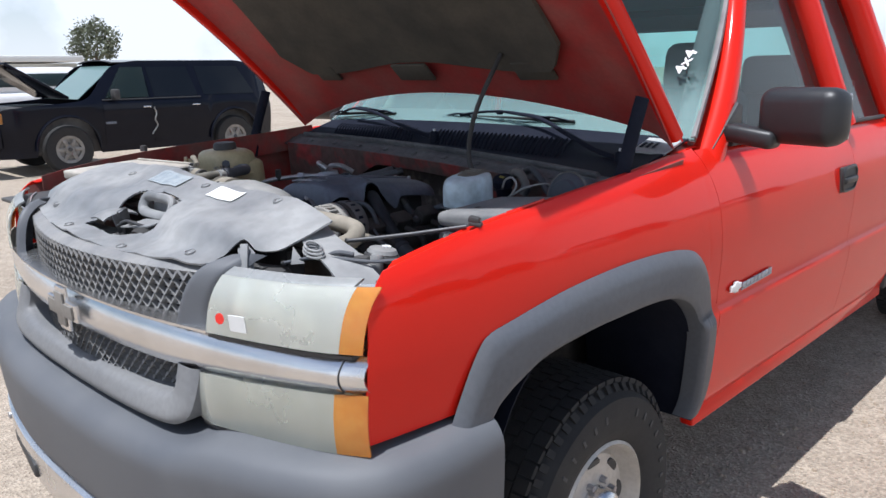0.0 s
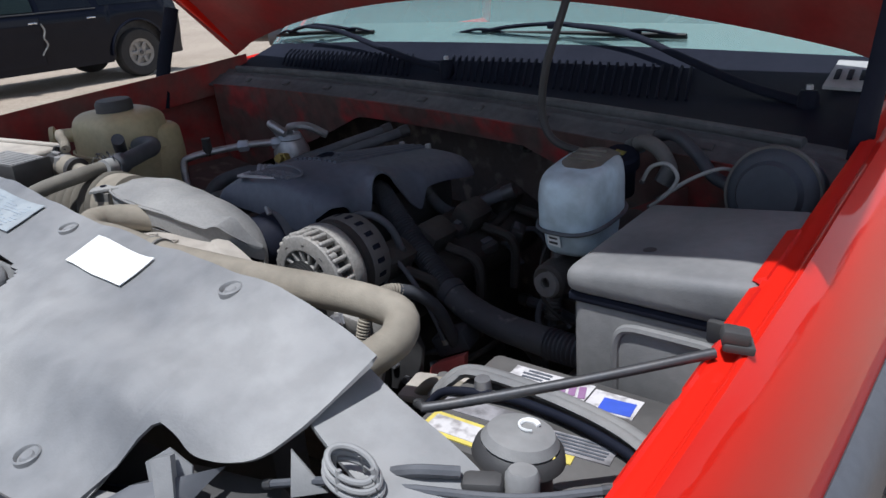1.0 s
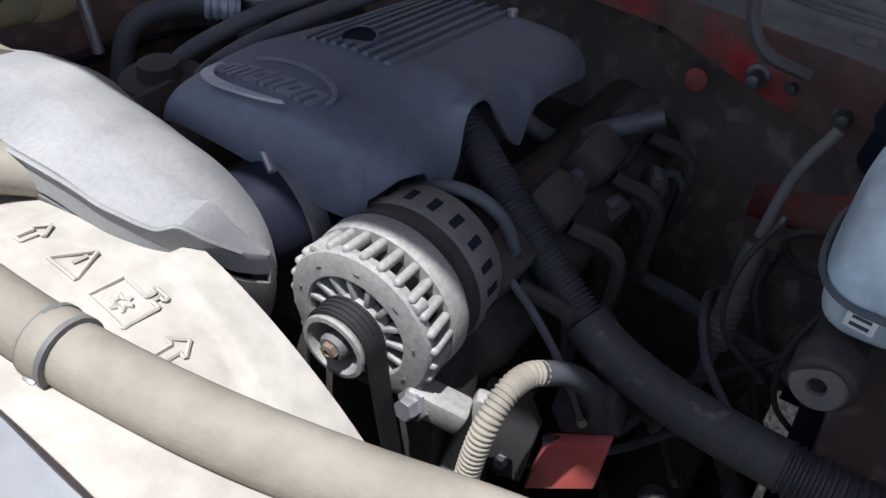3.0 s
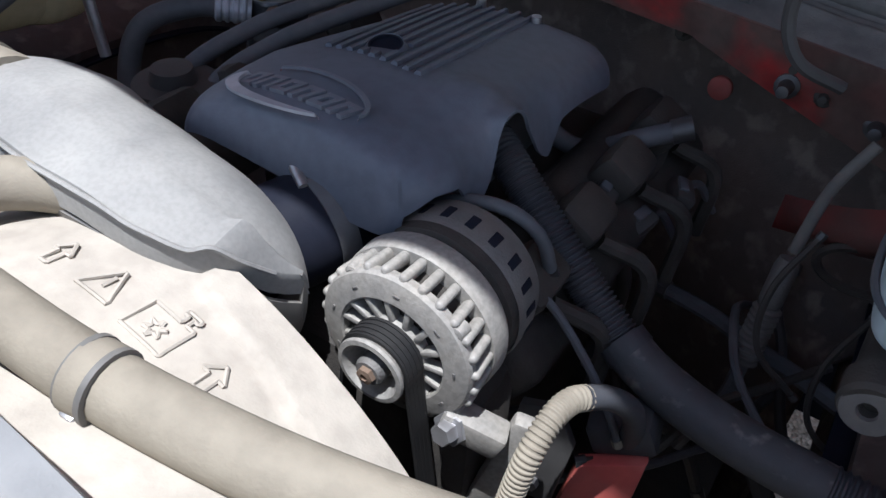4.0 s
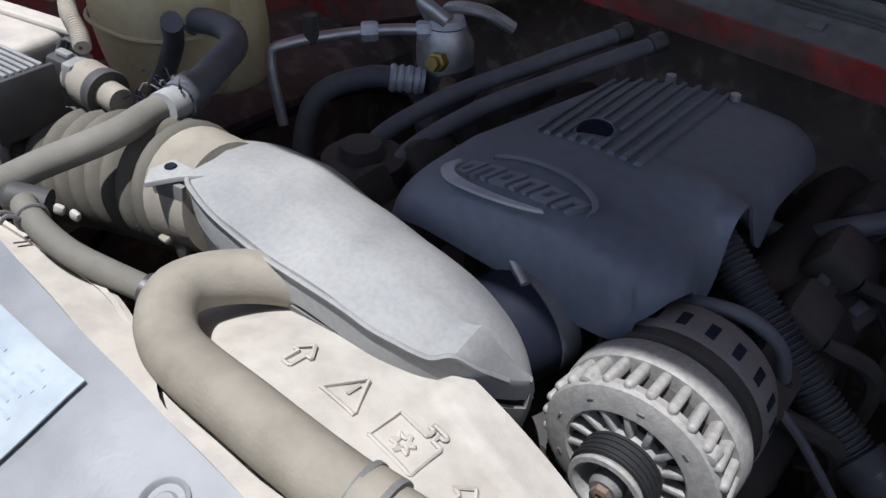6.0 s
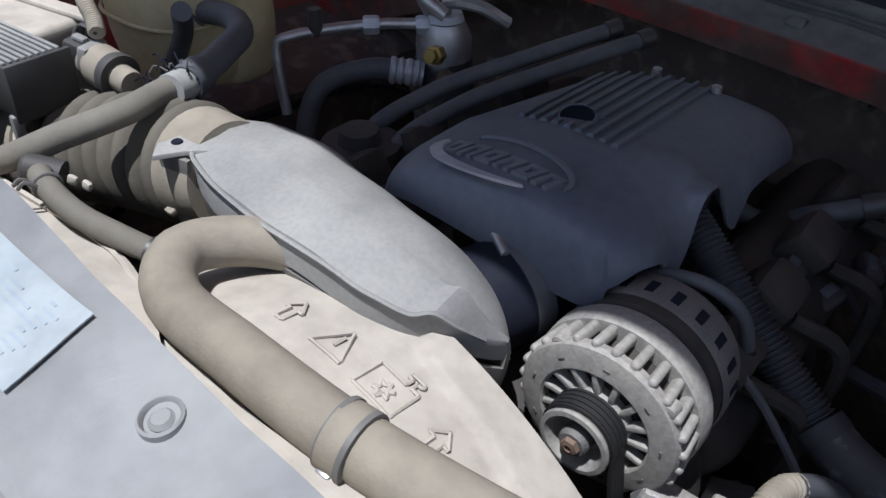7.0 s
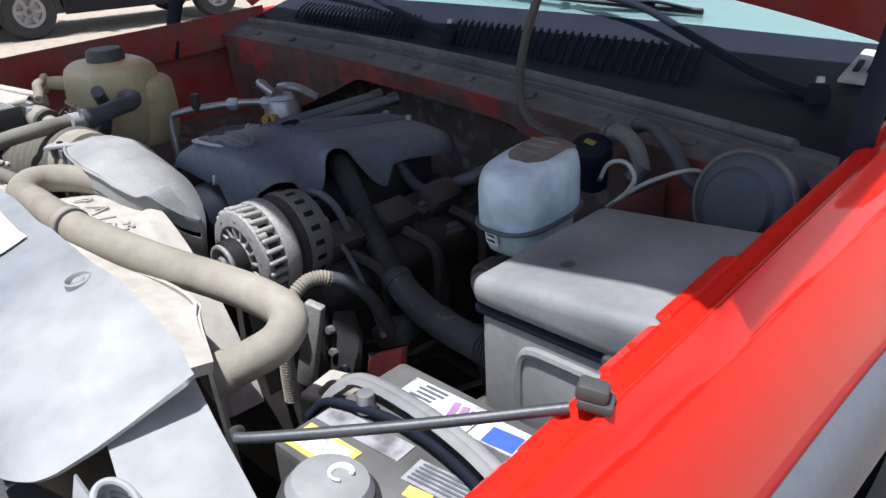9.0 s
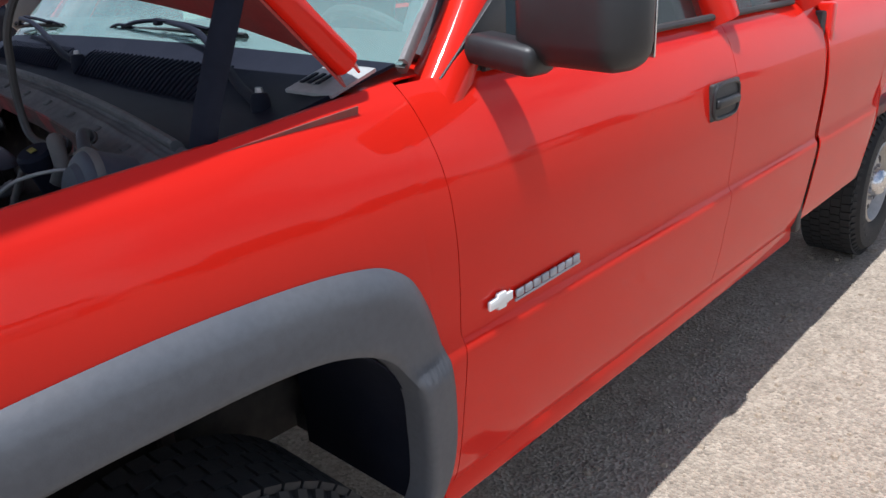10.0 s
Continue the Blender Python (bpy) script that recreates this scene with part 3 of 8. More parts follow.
def flare(s):
    def fn(u, v):
        k = min(96, int(round(u * 96)))
        p = FLARE_OUT[k].lerp(FLARE_IN[k], min(1.0, v * 1.08))
        out = interp(v, [0, 0.05, 0.14, 0.30, 0.80, 0.92, 1.0], [0.002, 0.010, 0.020, 0.028, 0.033, 0.024, -0.03])
        return (s * (side_x(max(p.x, 0.45), min(p.y, 1.12)) + out), p.x, p.y)
    return part("fender_flare", sheet(fn, 96, 20, 0.004, side=-s), FLARE, truck, "dark grey textured plastic flare")


def wheel(s, cy, cz=0.372, x=0.925, r=0.372):
    """Tyre with tread blocks and sidewall, painted steel rim with holes and hub."""
    m = axis((s * x, cy, cz), (s, 0, 0))
    w = 0.255
    prof = [(0.190, -w + 0.01), (0.235, -w - 0.006), (0.31, -w - 0.010), (r - 0.03, -w + 0.012), (r - 0.006, -w + 0.04), (r - 0.004, -w / 2), (r - 0.006, -0.04), (r - 0.03, -0.012),
            (0.325, 0.012), (0.29, 0.016), (0.235, 0.010), (0.200, -0.004), (0.190, -0.02)]
    bm = lathe(prof, m, 64, closed=True)
    for k in range(56):
        a = 2 * math.pi * k / 56
        for row, off in ((-0.040, 0.0), (-0.085, 0.03), (-0.130, 0.0), (-0.175, 0.03), (-0.220, 0.0)):
            mm = m @ Matrix.Rotation(a + off * 1.8, 4, "Z") @ pose(r - 0.007, 0, row, 0, 0, 0)
            own = bmesh.new()
            bmesh.ops.create_cube(own, size=1.0)
            bmesh.ops.transform(own, matrix=mm @ Matrix.Diagonal((0.014, 0.034, 0.041, 1)), verts=own.verts)
            join(bm, own)
    for k in range(56):
        a = 2 * math.pi * (k + 0.5) / 56
        mm = m @ Matrix.Rotation(a, 4, "Z") @ pose(r - 0.024, 0, -0.013, 0, 35, 0)
        own = bmesh.new()
        bmesh.ops.create_cube(own, size=1.0)
        bmesh.ops.transform(own, matrix=mm @ Matrix.Diagonal((0.024, 0.020, 0.010, 1)), verts=own.verts)
        join(bm, own)
    wh = part("wheel", lathe([(0.190, -0.24), (0.197, -0.02), (0.199, -0.004), (0.191, 0.002), (0.184, -0.010), (0.176, -0.05), (0.165, -0.062), (0.15, -0.040), (0.085, -0.030),
                              (0.060, -0.034), (0.0, -0.034)], m, 48), RIM, truck, "dusty painted steel rim")
    part("tyre", bm, TYRE, wh, "worn black all-terrain tyre")
    part("hub", lathe([(0.066, -0.034), (0.064, 0.006), (0.050, 0.022), (0.030, 0.027), (0.0, 0.028)], m, 32), CHROME, wh, "chrome hub cap")
    for k in range(34):
        if k % 9 not in (7, 8):
            part("side_mark", box((0.022, 0.010, 0.003), (0, 0, 0), 0.001), TYRE_MARK, wh).data.transform(m @ Matrix.Rotation(2 * math.pi * k / 34, 4, "Z") @ pose(0.285, 0, 0.0165, 0, 4, 0))
    for k in range(8):
        a = 2 * math.pi * k / 8
        mm = m @ Matrix.Rotation(a, 4, "Z")
        part("vent", lathe([(0.0, 0.004), (0.022, 0.003), (0.024, -0.004), (0.0, -0.004)], mm @ pose(0.128, 0, -0.038, 0, -12, 0) @ Matrix.Diagonal((0.75, 1.3, 1, 1)), 20), BLACK, wh)
        part("nut", lathe([(0.0, 0.022), (0.009, 0.020), (0.011, 0.0), (0.0, 0.0)], mm @ Matrix.Rotation(0.39, 4, "Z") @ pose(0.082, 0, -0.032), 6), STEEL, wh)
    return wh


for s in (1, -1):
    fender(s, "fender")
    flare(s)
    wheel(s, 0.975)

    def liner(u, v, s=s):
        th = math.pi * u
        return (s * (0.957 - 0.38 * v), 0.935 - 0.47 * math.copysign(abs(math.cos(th)) ** 0.7, math.cos(th)), 0.50 + 0.48 * math.sin(th) ** 0.7)
    part("wheel_liner", sheet(liner, 30, 4, 0.004), COWL, truck)
    # inner wing under the gutter
    part("inner_wing", sheet(lambda u, v, s=s: (s * (0.914 - 0.05 * v - 0.10 * v * v), 0.20 + 1.14 * u, ztop(0.20 + 1.14 * u) - 0.012 - 0.34 * v), 40, 12, 0.003), RED_IN, truck)
    # stepped inner edge of the gutter
    def step_edge(u, v, s=s):
        y = 0.262 + 0.468 * u
        deep = 0.002 + 0.002 * (y > 0.30)
        deep += 0.005 * (0.515 < y < 0.588) + 0.009 * (y > 0.606) - 0.003 * (abs(y - 0.597) < 0.009) - 0.004 * (abs(y - 0.500) < 0.014) - 0.003 * (abs(y - 0.405) < 0.008)
        return (s * (side_x(y, ztop(y)) - 0.027 - deep * v), y, ztop(y) - 0.0055 - 0.004 * v)
    if s > 0:
        part("flange", sheet(step_edge, 234, 3, 0.004, side=-s), RED, truck)

    # raised inner flange under the hood's edge
    if s < 0:
        part("inner_flange", sheet(lambda u, v, s=s: (s * (side_x(0.24 + 1.12 * u, ztop(0.24 + 1.12 * u)) - 0.043), 0.24 + 1.12 * u, ztop(0.24 + 1.12 * u) - 0.075 + 0.090 * v), 40, 4, 0.004), RED_IN, truck)
        part("bump_stop", lathe([(0, 0.022), (0.012, 0.020), (0.014, 0.0), (0, 0)], pose(-0.905, 0.62, ztop(0.62) + 0.014), 16), BLACK, truck, "black rubber hood bump stop")
    # wheelhouse between the bay and the wheel
    part("wheelhouse", sheet(lambda u, v, s=s: (s * (0.90 - 0.30 * min(1.0, v * 1.6)), 0.34 + 1.10 * u, 1.06 - 0.08 * v - 0.62 * max(0.0, v - 0.6)), 24, 16, 0.005), FIREWALL, truck)

    # corner behind the hood, up to the pillar
    def corner_fn(u, v, s=s):
        y = 1.385 + 0.22 * u
        x = side_x(min(y, 1.476), ztop(y)) - 0.024
        return (s * (x - v * (0.085 + 0.05 * u)), y, ztop(min(y, 1.5)) - 0.006 + 0.03 * u * v - 0.006 * v)
    part("fender_corner", sheet(corner_fn, 10, 8, 0.004), RED, truck)
    part("pillar_seal", tube([(s * 0.858, 1.50, 1.340), (s * 0.790, 1.765, 1.60), (s * 0.716, 1.990, 1.86)], 0.024, 16, 8, flat=0.5), GRILLE_GREY, truck)

    # doors, cab side, bed side
    def panel(y0, y1, name, s=s, z0=0.50):
        def fn(u, v):
            z = z0 + (1.318 - z0) * v
            a = door_edge(z) if y0 < 2 else y0
            y = a + (y1 - a) * u
            return (s * side_x(y, z), y, z)
        return part(name, sheet(fn, 24, 60, 0.03, side=s), RED, truck)
    door = panel(1.484, 2.6905, "front_door")
    rear_door = panel(2.6925, 3.425, "rear_door")
    part("sill", box((0.05, 1.95, 0.07), (s * 0.905, 2.45, 0.475), 0.012), RED, truck)

    def bed_fn(u, v, s=s):
        y = 3.452 + 2.40 * u
        low = max(0.52, arch(y, 4.66, 0.50, 1.00, 0.52, 3.4))
        z = low + (1.30 - low) * v
        return (s * (side_x(2.0, z) + 0.004), y, z)
    part("bed_side", sheet(bed_fn, 80, 40, 0.004, side=s), RED, truck)
    wheel(s, 4.66)
    # door handle: recess and pull
    hy, hz = 2.588, 1.118
    hd = part("door_handle", box((0.016, 0.165, 0.100), (s * 0.976, hy, hz), 0.006, seg=3), BLACK, truck, "black door handle set in a cup")
    part("cup_rim", tube([(s * 0.984, hy + 0.078 * math.copysign(abs(math.cos(a)) ** 0.5, math.cos(a)), hz + 0.046 * math.copysign(abs(math.sin(a)) ** 0.5, math.sin(a))) for a in (math.pi * k / 12 for k in range(25))], 0.006, 80, 8), MIRROR_BK, hd)
    part("pull", box((0.020, 0.140, 0.026), (s * 0.988, hy, hz - 0.004), 0.008, seg=3), MIRROR_BK, hd)

    # greenhouse
    def gx(z):
        return 0.893 - (z - 1.32) * 0.30
    for nm, a, b, wd in (("a_pillar", (1.545, 1.245), (2.02, 1.90), 0.040), ("b_pillar", (2.70, 1.31), (2.55, 1.88), 0.058), ("c_pillar", (3.38, 1.31), (3.13, 1.88), 0.075)):
        pts = [(s * (gx(a[1] + (b[1] - a[1]) * k / 4) - (0.045 * (1 - k / 4) ** 3 if nm == "a_pillar" else 0.0)), a[0] + (b[0] - a[0]) * k / 4 + (0.03 if nm == "a_pillar" else 0) * math.sin(k / 4 * math.pi), a[1] + (b[1] - a[1]) * k / 4) for k in range(5)]
        part(nm, tube(pts, (lambda t: 0.040 + 0.022 * (1 - t) ** 3) if nm == "a_pillar" else wd, 24, 16), RED, truck)
    part("roof_rail", tube([(s * 0.735, 1.98, 1.875), (s * 0.725, 2.5, 1.915), (s * 0.73, 3.17, 1.90)], 0.045, 16, 12), RED, truck)

    def pane_fn(y0, y1, y2, y3, s=s):
        return lambda u, v: (s * (gx(1.315 + 0.57 * v) - 0.012), (y0 + (y1 - y0) * u) * (1 - v) + (y2 + (y3 - y2) * u) * v, 1.315 + 0.57 * v)
    g = part("window", pane(pane_fn(1.58, 2.70, 2.00, 2.55)), SIDE_GLASS, door)
    g.visible_shadow = False
    g = part("window", pane(pane_fn(2.70, 3.38, 2.55, 3.14)), SIDE_GLASS, rear_door)
    g.visible_shadow = False
    part("belt_seal", tube([(s * 0.905, 1.66, 1.322), (s * 0.905, 2.4, 1.326), (s * 0.90, 3.25, 1.322)], 0.010, 12, 8), BLACK, truck)
    part("mirror_sail", prism([(-0.10, -0.02), (0.09, -0.02), (0.09, 0.10), (0.06, 0.11)], 0.012, Matrix(((0, 0, s, s * 0.892), (1, 0, 0, 1.645), (0, 1, 0, 1.335), (0, 0, 0, 1))), 0.002), MIRROR_BK, truck)
    # mirror
    mir = part("wing_mirror", box((0.255, 0.115, 0.165), (s * 1.115, 1.665, 1.412), 0.046, (0, 0, -12 * s), seg=4), MIRROR_BK, truck, "black door mirror housing")
    part("arm", box((0.16, 0.085, 0.055), (s * 0.975, 1.650, 1.350), 0.02, (0, 8 * s, 0), seg=3), MIRROR_BK, mir)
    part("glass", box((0.22, 0.004, 0.13), (s * 1.122, 1.726, 1.412), 0.002, (0, 0, -12 * s)), CHROME, mir)

# badge on each front door
for s in (1, -1):
    bd = part("badge", box((0.004, 0.235, 0.006), (s * 0.975, 1.775, 0.870), 0.001, (2, 0, 0)), SILVER, truck)
    for k in range(8):
        part("badge_bar", box((0.006, 0.025, 0.018), (s * 0.976, 1.672 + 0.029 * k, 0.880 + 0.001 * k), 0.003, (2, 0, 0)), SILVER, bd)
    part("badge_emblem", prism([(-0.035, -0.010), (-0.012, -0.010), (-0.010, -0.017), (0.014, -0.017), (0.016, -0.010), (0.035, -0.008), (0.035, 0.010), (0.016, 0.010), (0.014, 0.017), (-0.010, 0.017), (-0.012, 0.010), (-0.035, 0.008)], 0.008, Matrix(((0, 0, s, s * 0.974), (1, 0, 0, 1.608), (0, 1, 0, 0.885), (0, 0, 0, 1))), 0.002), PAPER, truck, "worn pale cross-shaped badge")

# hood: outer skin, inner frame, insulation
HA, HY, HZ, HL = radians(42.5), 1.368, 1.352, 1.40


def hood_pt(x, d, n):
    n -= 0.085 * max(0.0, d / 1.3) ** 2.5                   # the nose of the hood falls away
    return (x, HY - d * math.cos(HA) + n * math.sin(HA), HZ + d * math.sin(HA) + n * math.cos(HA))


def rear_cut(x):
    return 0.135 * (1 - min(1, abs(x) / 0.86) ** 2.0)


def hood_fn(lift, w0=0.896, w1=0.940, end=1.0):
    def fn(u, v):
        x = (2 * u - 1) * (w0 + (w1 - w0) * v)
        a = rear_cut(x)
        d = a + (HL * end - 0.15 * (x / 0.85) ** 2 - a) * v
        edge = max(0, abs(2 * u - 1) - 0.9) / 0.1
        return hood_pt(x, d, lift + 0.05 * (1 - (x / 0.9) ** 2) + 0.02 * math.sin(v * math.pi) - 0.035 * edge ** 2)
    return fn


hood = part("hood", sheet(hood_fn(0.030), 60, 40, 0.004), RED, truck, "open red hood")
part("hood_frame", sheet(hood_fn(0.0, 0.880, 0.922, 0.99), 60, 40, 0.004), RED_COWL, hood, "dusty red inner hood panel")


def pad_fn(u, v):
    x = (2 * u - 1) * (0.66 - 0.04 * v)
    d0 = 0.285 + 0.02 * math.cos(x * 7)
    d0 += 0.10 * max(0, abs(x) / 0.66 - 0.88) / 0.12
    d = d0 + (1.04 - d0) * v
    b = hood_pt(x, d, 0.05 * (1 - (x / 0.9) ** 2) + 0.02 * math.sin(v * math.pi) - 0.012 - 0.006 * math.sin(9 * x) * math.sin(6 * v))
    return b


part("insulation", sheet(pad_fn, 60, 30, 0.012), INSULATION, hood, "dark fibrous insulation pad")
for x, w in ((-0.02, 0.17), (0.50, 0.14), (-0.50, 0.12)):
    part("pad_tab", box((w, 0.075, 0.012), hood_pt(x, 0.265, 0.030), 0.004, (-42.5, 0, 0)), INSULATION, hood)
for x in (0.874, -0.874):
    part("hood_edge", tube([hood_pt(x + (0.005 if x > 0 else -0.005), 0.02, 0.0), hood_pt(x * 1.018, 0.5, 0.01), hood_pt(x * 1.038, 1.12, 0.005)], 0.024, 24, 10), RED, hood)
    part("hinge", tube([(x * 1.0, 1.07, 1.22), (x * 1.005, 1.10, 1.33), (x * 1.01, 1.16, 1.48)], 0.019, 12, 8, flat=0.4), COWL, hood, "black hood hinge arm")
part("wire_loom", tube([hood_pt(0.42, 0.34, 0.03), (0.418, 1.04, 1.465), (0.392, 1.03, 1.375), (0.385, 1.03, 1.300), (0.408, 1.03, 1.256), (0.455, 1.05, 1.235)], 0.007, 50, 8), BLACK, hood, "black cable sleeve hanging down")

def seal(x):
    return 1.201 - 0.059 * x * x - 0.124 * x, 1.285 - 0.013 * x * x - 0.015 * x


def screen(u, v):
    c = 2 * u - 1
    return (c * (0.872 - 0.158 * v), (1.415 + 0.07 * c * c) * (1 - v) + (1.90 + 0.10 * c * c) * v, (1.345 + 0.022 * (1 - c * c)) * (1 - v) + 1.88 * v)


# windshield, cowl, roof, cab back
ws = part("windshield", pane(screen, 24, 12), WINDSHIELD, truck)
ws.visible_shadow = False
part("screen_border", sheet(lambda u, v: tuple(Vector(screen(u, 0.10 * v)) + Vector((0, 0.006, -0.006))), 24, 3, 0.002), BLACK, ws, "black edge band of the glass")
part("roof", sheet(lambda u, v: ((2 * u - 1) * 0.74, 1.97 + 1.24 * v, 1.875 + 0.05 * (1 - (2 * u - 1) ** 2) + 0.025 * math.sin(v * math.pi)), 20, 16, 0.03), RED, truck)
part("cab_back", box((1.62, 0.04, 0.85), (0, 3.40, 0.92), 0.01), RED, truck)
rw = part("rear_window", pane(lambda u, v: ((2 * u - 1) * (0.72 - 0.06 * v), 3.37 - 0.20 * v, 1.35 + 0.50 * v)), SIDE_GLASS, truck)
rw.visible_shadow = False
for sz, at in (((1.66, 0.03, 0.12), (0, 3.345, 1.40)), ((1.50, 0.03, 0.14), (0, 3.195, 1.80)), ((0.16, 0.03, 0.42), (0.70, 3.27, 1.60)), ((0.16, 0.03, 0.42), (-0.70, 3.27, 1.60))):
    part("rear_trim", box(sz, at, 0.008, (-22, 0, 0)), SEAT, truck)
part("headliner", box((1.40, 1.16, 0.02), (0, 2.60, 1.862), 0.004), SEAT, truck)
part("cab_rear_wall", box((1.90, 0.05, 0.80), (0, 3.436, 0.88), 0.01), BLACK, truck)
part("cab_floor", box((1.86, 2.06, 0.05), (0, 2.45, 0.52), 0.01), BLACK, truck)
part("dashboard", sheet(lambda u, v: ((2 * u - 1) * (0.79 - 0.02 * v), 1.41 + 0.48 * v + 0.11 * (2 * u - 1) ** 2 * (1 - v), 1.322 + 0.012 * math.sin(v * 3.0) - 0.20 * max(0.0, v - 0.78) ** 1.2), 20, 20, 0.02), DASH, truck, "pale grey sunlit dashboard")
part("dashboard_face", box((1.56, 0.10, 0.34), (0, 1.83, 1.12), 0.03), BLACK, truck)
bed = part("bed_floor", box((1.945, 2.42, 0.05), (0, 4.65, 0.80), 0.01), RED_IN, truck)
part("tailgate", box((1.80, 0.06, 0.55), (0, 5.83, 1.03), 0.02), RED, truck)
part("bed_front", box((1.935, 0.05, 0.55), (0, 3.482, 1.03), 0.01), RED, truck)
part("steering_wheel", lathe([(0.185 + 0.014 * math.cos(a), 0.014 * math.sin(a)) for a in (2 * math.pi * k / 8 for k in range(8))], axis((0.40, 1.90, 1.27), (0, 0.75, 0.66)), 32, closed=True), BLACK, truck)
for x in (0.37, -0.40):
    se = part("seat", box((0.50, 0.50, 0.18), (x, 2.14, 0.86), 0.06, seg=3), SEAT, truck)
    part("backrest", box((0.48, 0.15, 0.60), (x, 2.40, 1.17), 0.06, (-12, 0, 0), seg=3), SEAT, se)
    part("headrest", box((0.26, 0.11, 0.21), (x, 2.46, 1.55), 0.055, (-8, 0, 0), seg=4), SEAT, se)
rear_seat = part("rear_bench", box((1.36, 0.42, 0.18), (0, 2.86, 0.86), 0.05, seg=3), SEAT, truck)
part("backrest", box((1.36, 0.13, 0.60), (0, 3.08, 1.14), 0.05, (-8, 0, 0), seg=3), SEAT, rear_seat)
for x in (0.47, -0.47):
    part("headrest", box((0.27, 0.10, 0.18), (x, 3.03, 1.51), 0.045, (-8, 0, 0), seg=3), SEAT, rear_seat)
for s in (1, -1):
    part("a_pillar_trim", tube([(s * 0.79, 1.60, 1.33), (s * 0.735, 1.80, 1.60), (s * 0.675, 2.03, 1.85)], 0.040, 12, 10), SEAT, truck)
    part("b_pillar_trim", tube([(s * 0.84, 2.70, 1.30), (s * 0.76, 2.63, 1.60), (s * 0.675, 2.56, 1.86)], 0.055, 12, 10), SEAT, truck)
    part("c_pillar_trim", tube([(s * 0.82, 3.36, 1.30), (s * 0.745, 3.25, 1.60), (s * 0.665, 3.14, 1.86)], 0.085, 12, 10), SEAT, truck)


def cowl_fn(u, v):
    c = 2 * u - 1
    x = c * 0.855
    y0, z0 = seal(x)
    y0 += 0.03
    y1, z1 = 1.417 + 0.07 * c * c, 1.348 + 0.022 * (1 - c * c)
    return (x, y0 + (y1 - y0) * v, z0 + (z1 - z0) * v - 0.024 * math.sin(v * math.pi) * (1 - c ** 4))


cowl = part("cowl_panel", sheet(cowl_fn, 48, 14, 0.006), COWL, truck, "black slotted wiper cowl")
for k in range(64):
    u = 0.10 + 0.72 * k / 63
    if 0.40 < u < 0.47:
        continue
    a, b = Vector(cowl_fn(u, 0.40)), Vector(cowl_fn(u - 0.022, 0.80))
    part("cowl_slat", tube([a + Vector((0, 0, 0.004)), a.lerp(b, 0.5) + Vector((0, 0, 0.012)), b + Vector((0, 0, 0.004))], 0.0032, 5, 5), COWL, cowl)
part("weatherstrip", tube([((k / 6 - 1) * 0.80, seal((k / 6 - 1) * 0.8)[0] + 0.026, seal((k / 6 - 1) * 0.8)[1] + 0.010) for k in range(13)], 0.009, 60, 10, flat=1.4), LEDGE, truck, "dusty black rubber cowl seal")


def ledge_fn(u, v):
    x = (2 * u - 1) * 0.865
    y, z = seal(x)
    ridge = 0.004 * math.exp(-((v - 0.55) / 0.06) ** 2) - 0.003 * math.exp(-((v - 0.80) / 0.05) ** 2)
    return (x, y - 0.046 + 0.078 * v, z - 0.024 + 0.034 * v + ridge + 0.0012 * math.sin(40 * x))


part("cowl_ledge", sheet(ledge_fn, 60, 30, 0.004), LEDGE, truck, "dusty dark cowl ledge")
for k in range(9):
    lx = -0.70 + 0.17 * k
    part("ledge_clip", box((0.022, 0.016, 0.006), (lx, seal(lx)[0] - 0.018, seal(lx)[1] - 0.010), 0.002, (24, 0, -8)), LEDGE, truck)


def plenum_fn(u, v):
    x = (2 * u - 1) * 0.83
    y, z = seal(x)
    drop = 0.056 + (0.30 if x < 0 else 0.17) * max(0, abs(x - 0.02) / 0.80 - 0.32) ** 0.9
    return (x, y - 0.044 + 0.016 * v, z - 0.022 - (drop - 0.012) * v)


part("plenum_face", sheet(plenum_fn, 60, 10, 0.004), RED_DIRTY, truck, "dusty red cowl face above the firewall")
part("firewall", sheet(lambda u, v: ((2 * u - 1) * (0.83 - 0.27 * min(1.0, v * 2.2)), seal((2 * u - 1) * 0.83)[0] + 0.02 + 0.11 * math.sin(math.pi * u) ** 0.6, 1.285 - 0.06 * (2 * u - 1) ** 2 - 0.78 * v), 40, 20, 0.01), FIREWALL, truck, "grimy dark firewall")
for x, y, z in ((0.135, 1.275, 1.203), (0.40, 1.10, 1.20), (0.50, 1.09, 1.19)):
    part("stud", lathe([(0, 0.03), (0.007, 0.028), (0.009, 0.004), (0.014, 0.002), (0.014, -0.012), (0, -0.012)], axis((x, y, z), (0, -1, 0.1)), 12), DARK_STEEL, truck)

# wipers
# pale sheet for the sun on the cowl's end; dark slots split it into teeth
cowl_end = part("cowl_end", sheet(lambda u, v: (0.765 + 0.095 * u, 1.315 + 0.10 * v + 0.02 * u, 1.322 + 0.030 * v - 0.006 * u), 10, 8, 0.006), DASH, truck, "pale grey cowl end with the sunlit patch in its colour")
for k in range(3):
    part("slot", box((0.009, 0.040, 0.003), (0.778 + 0.020 * k, 1.358, 1.3360), 0.001, (14, 0, 6)), COWL, cowl_end)


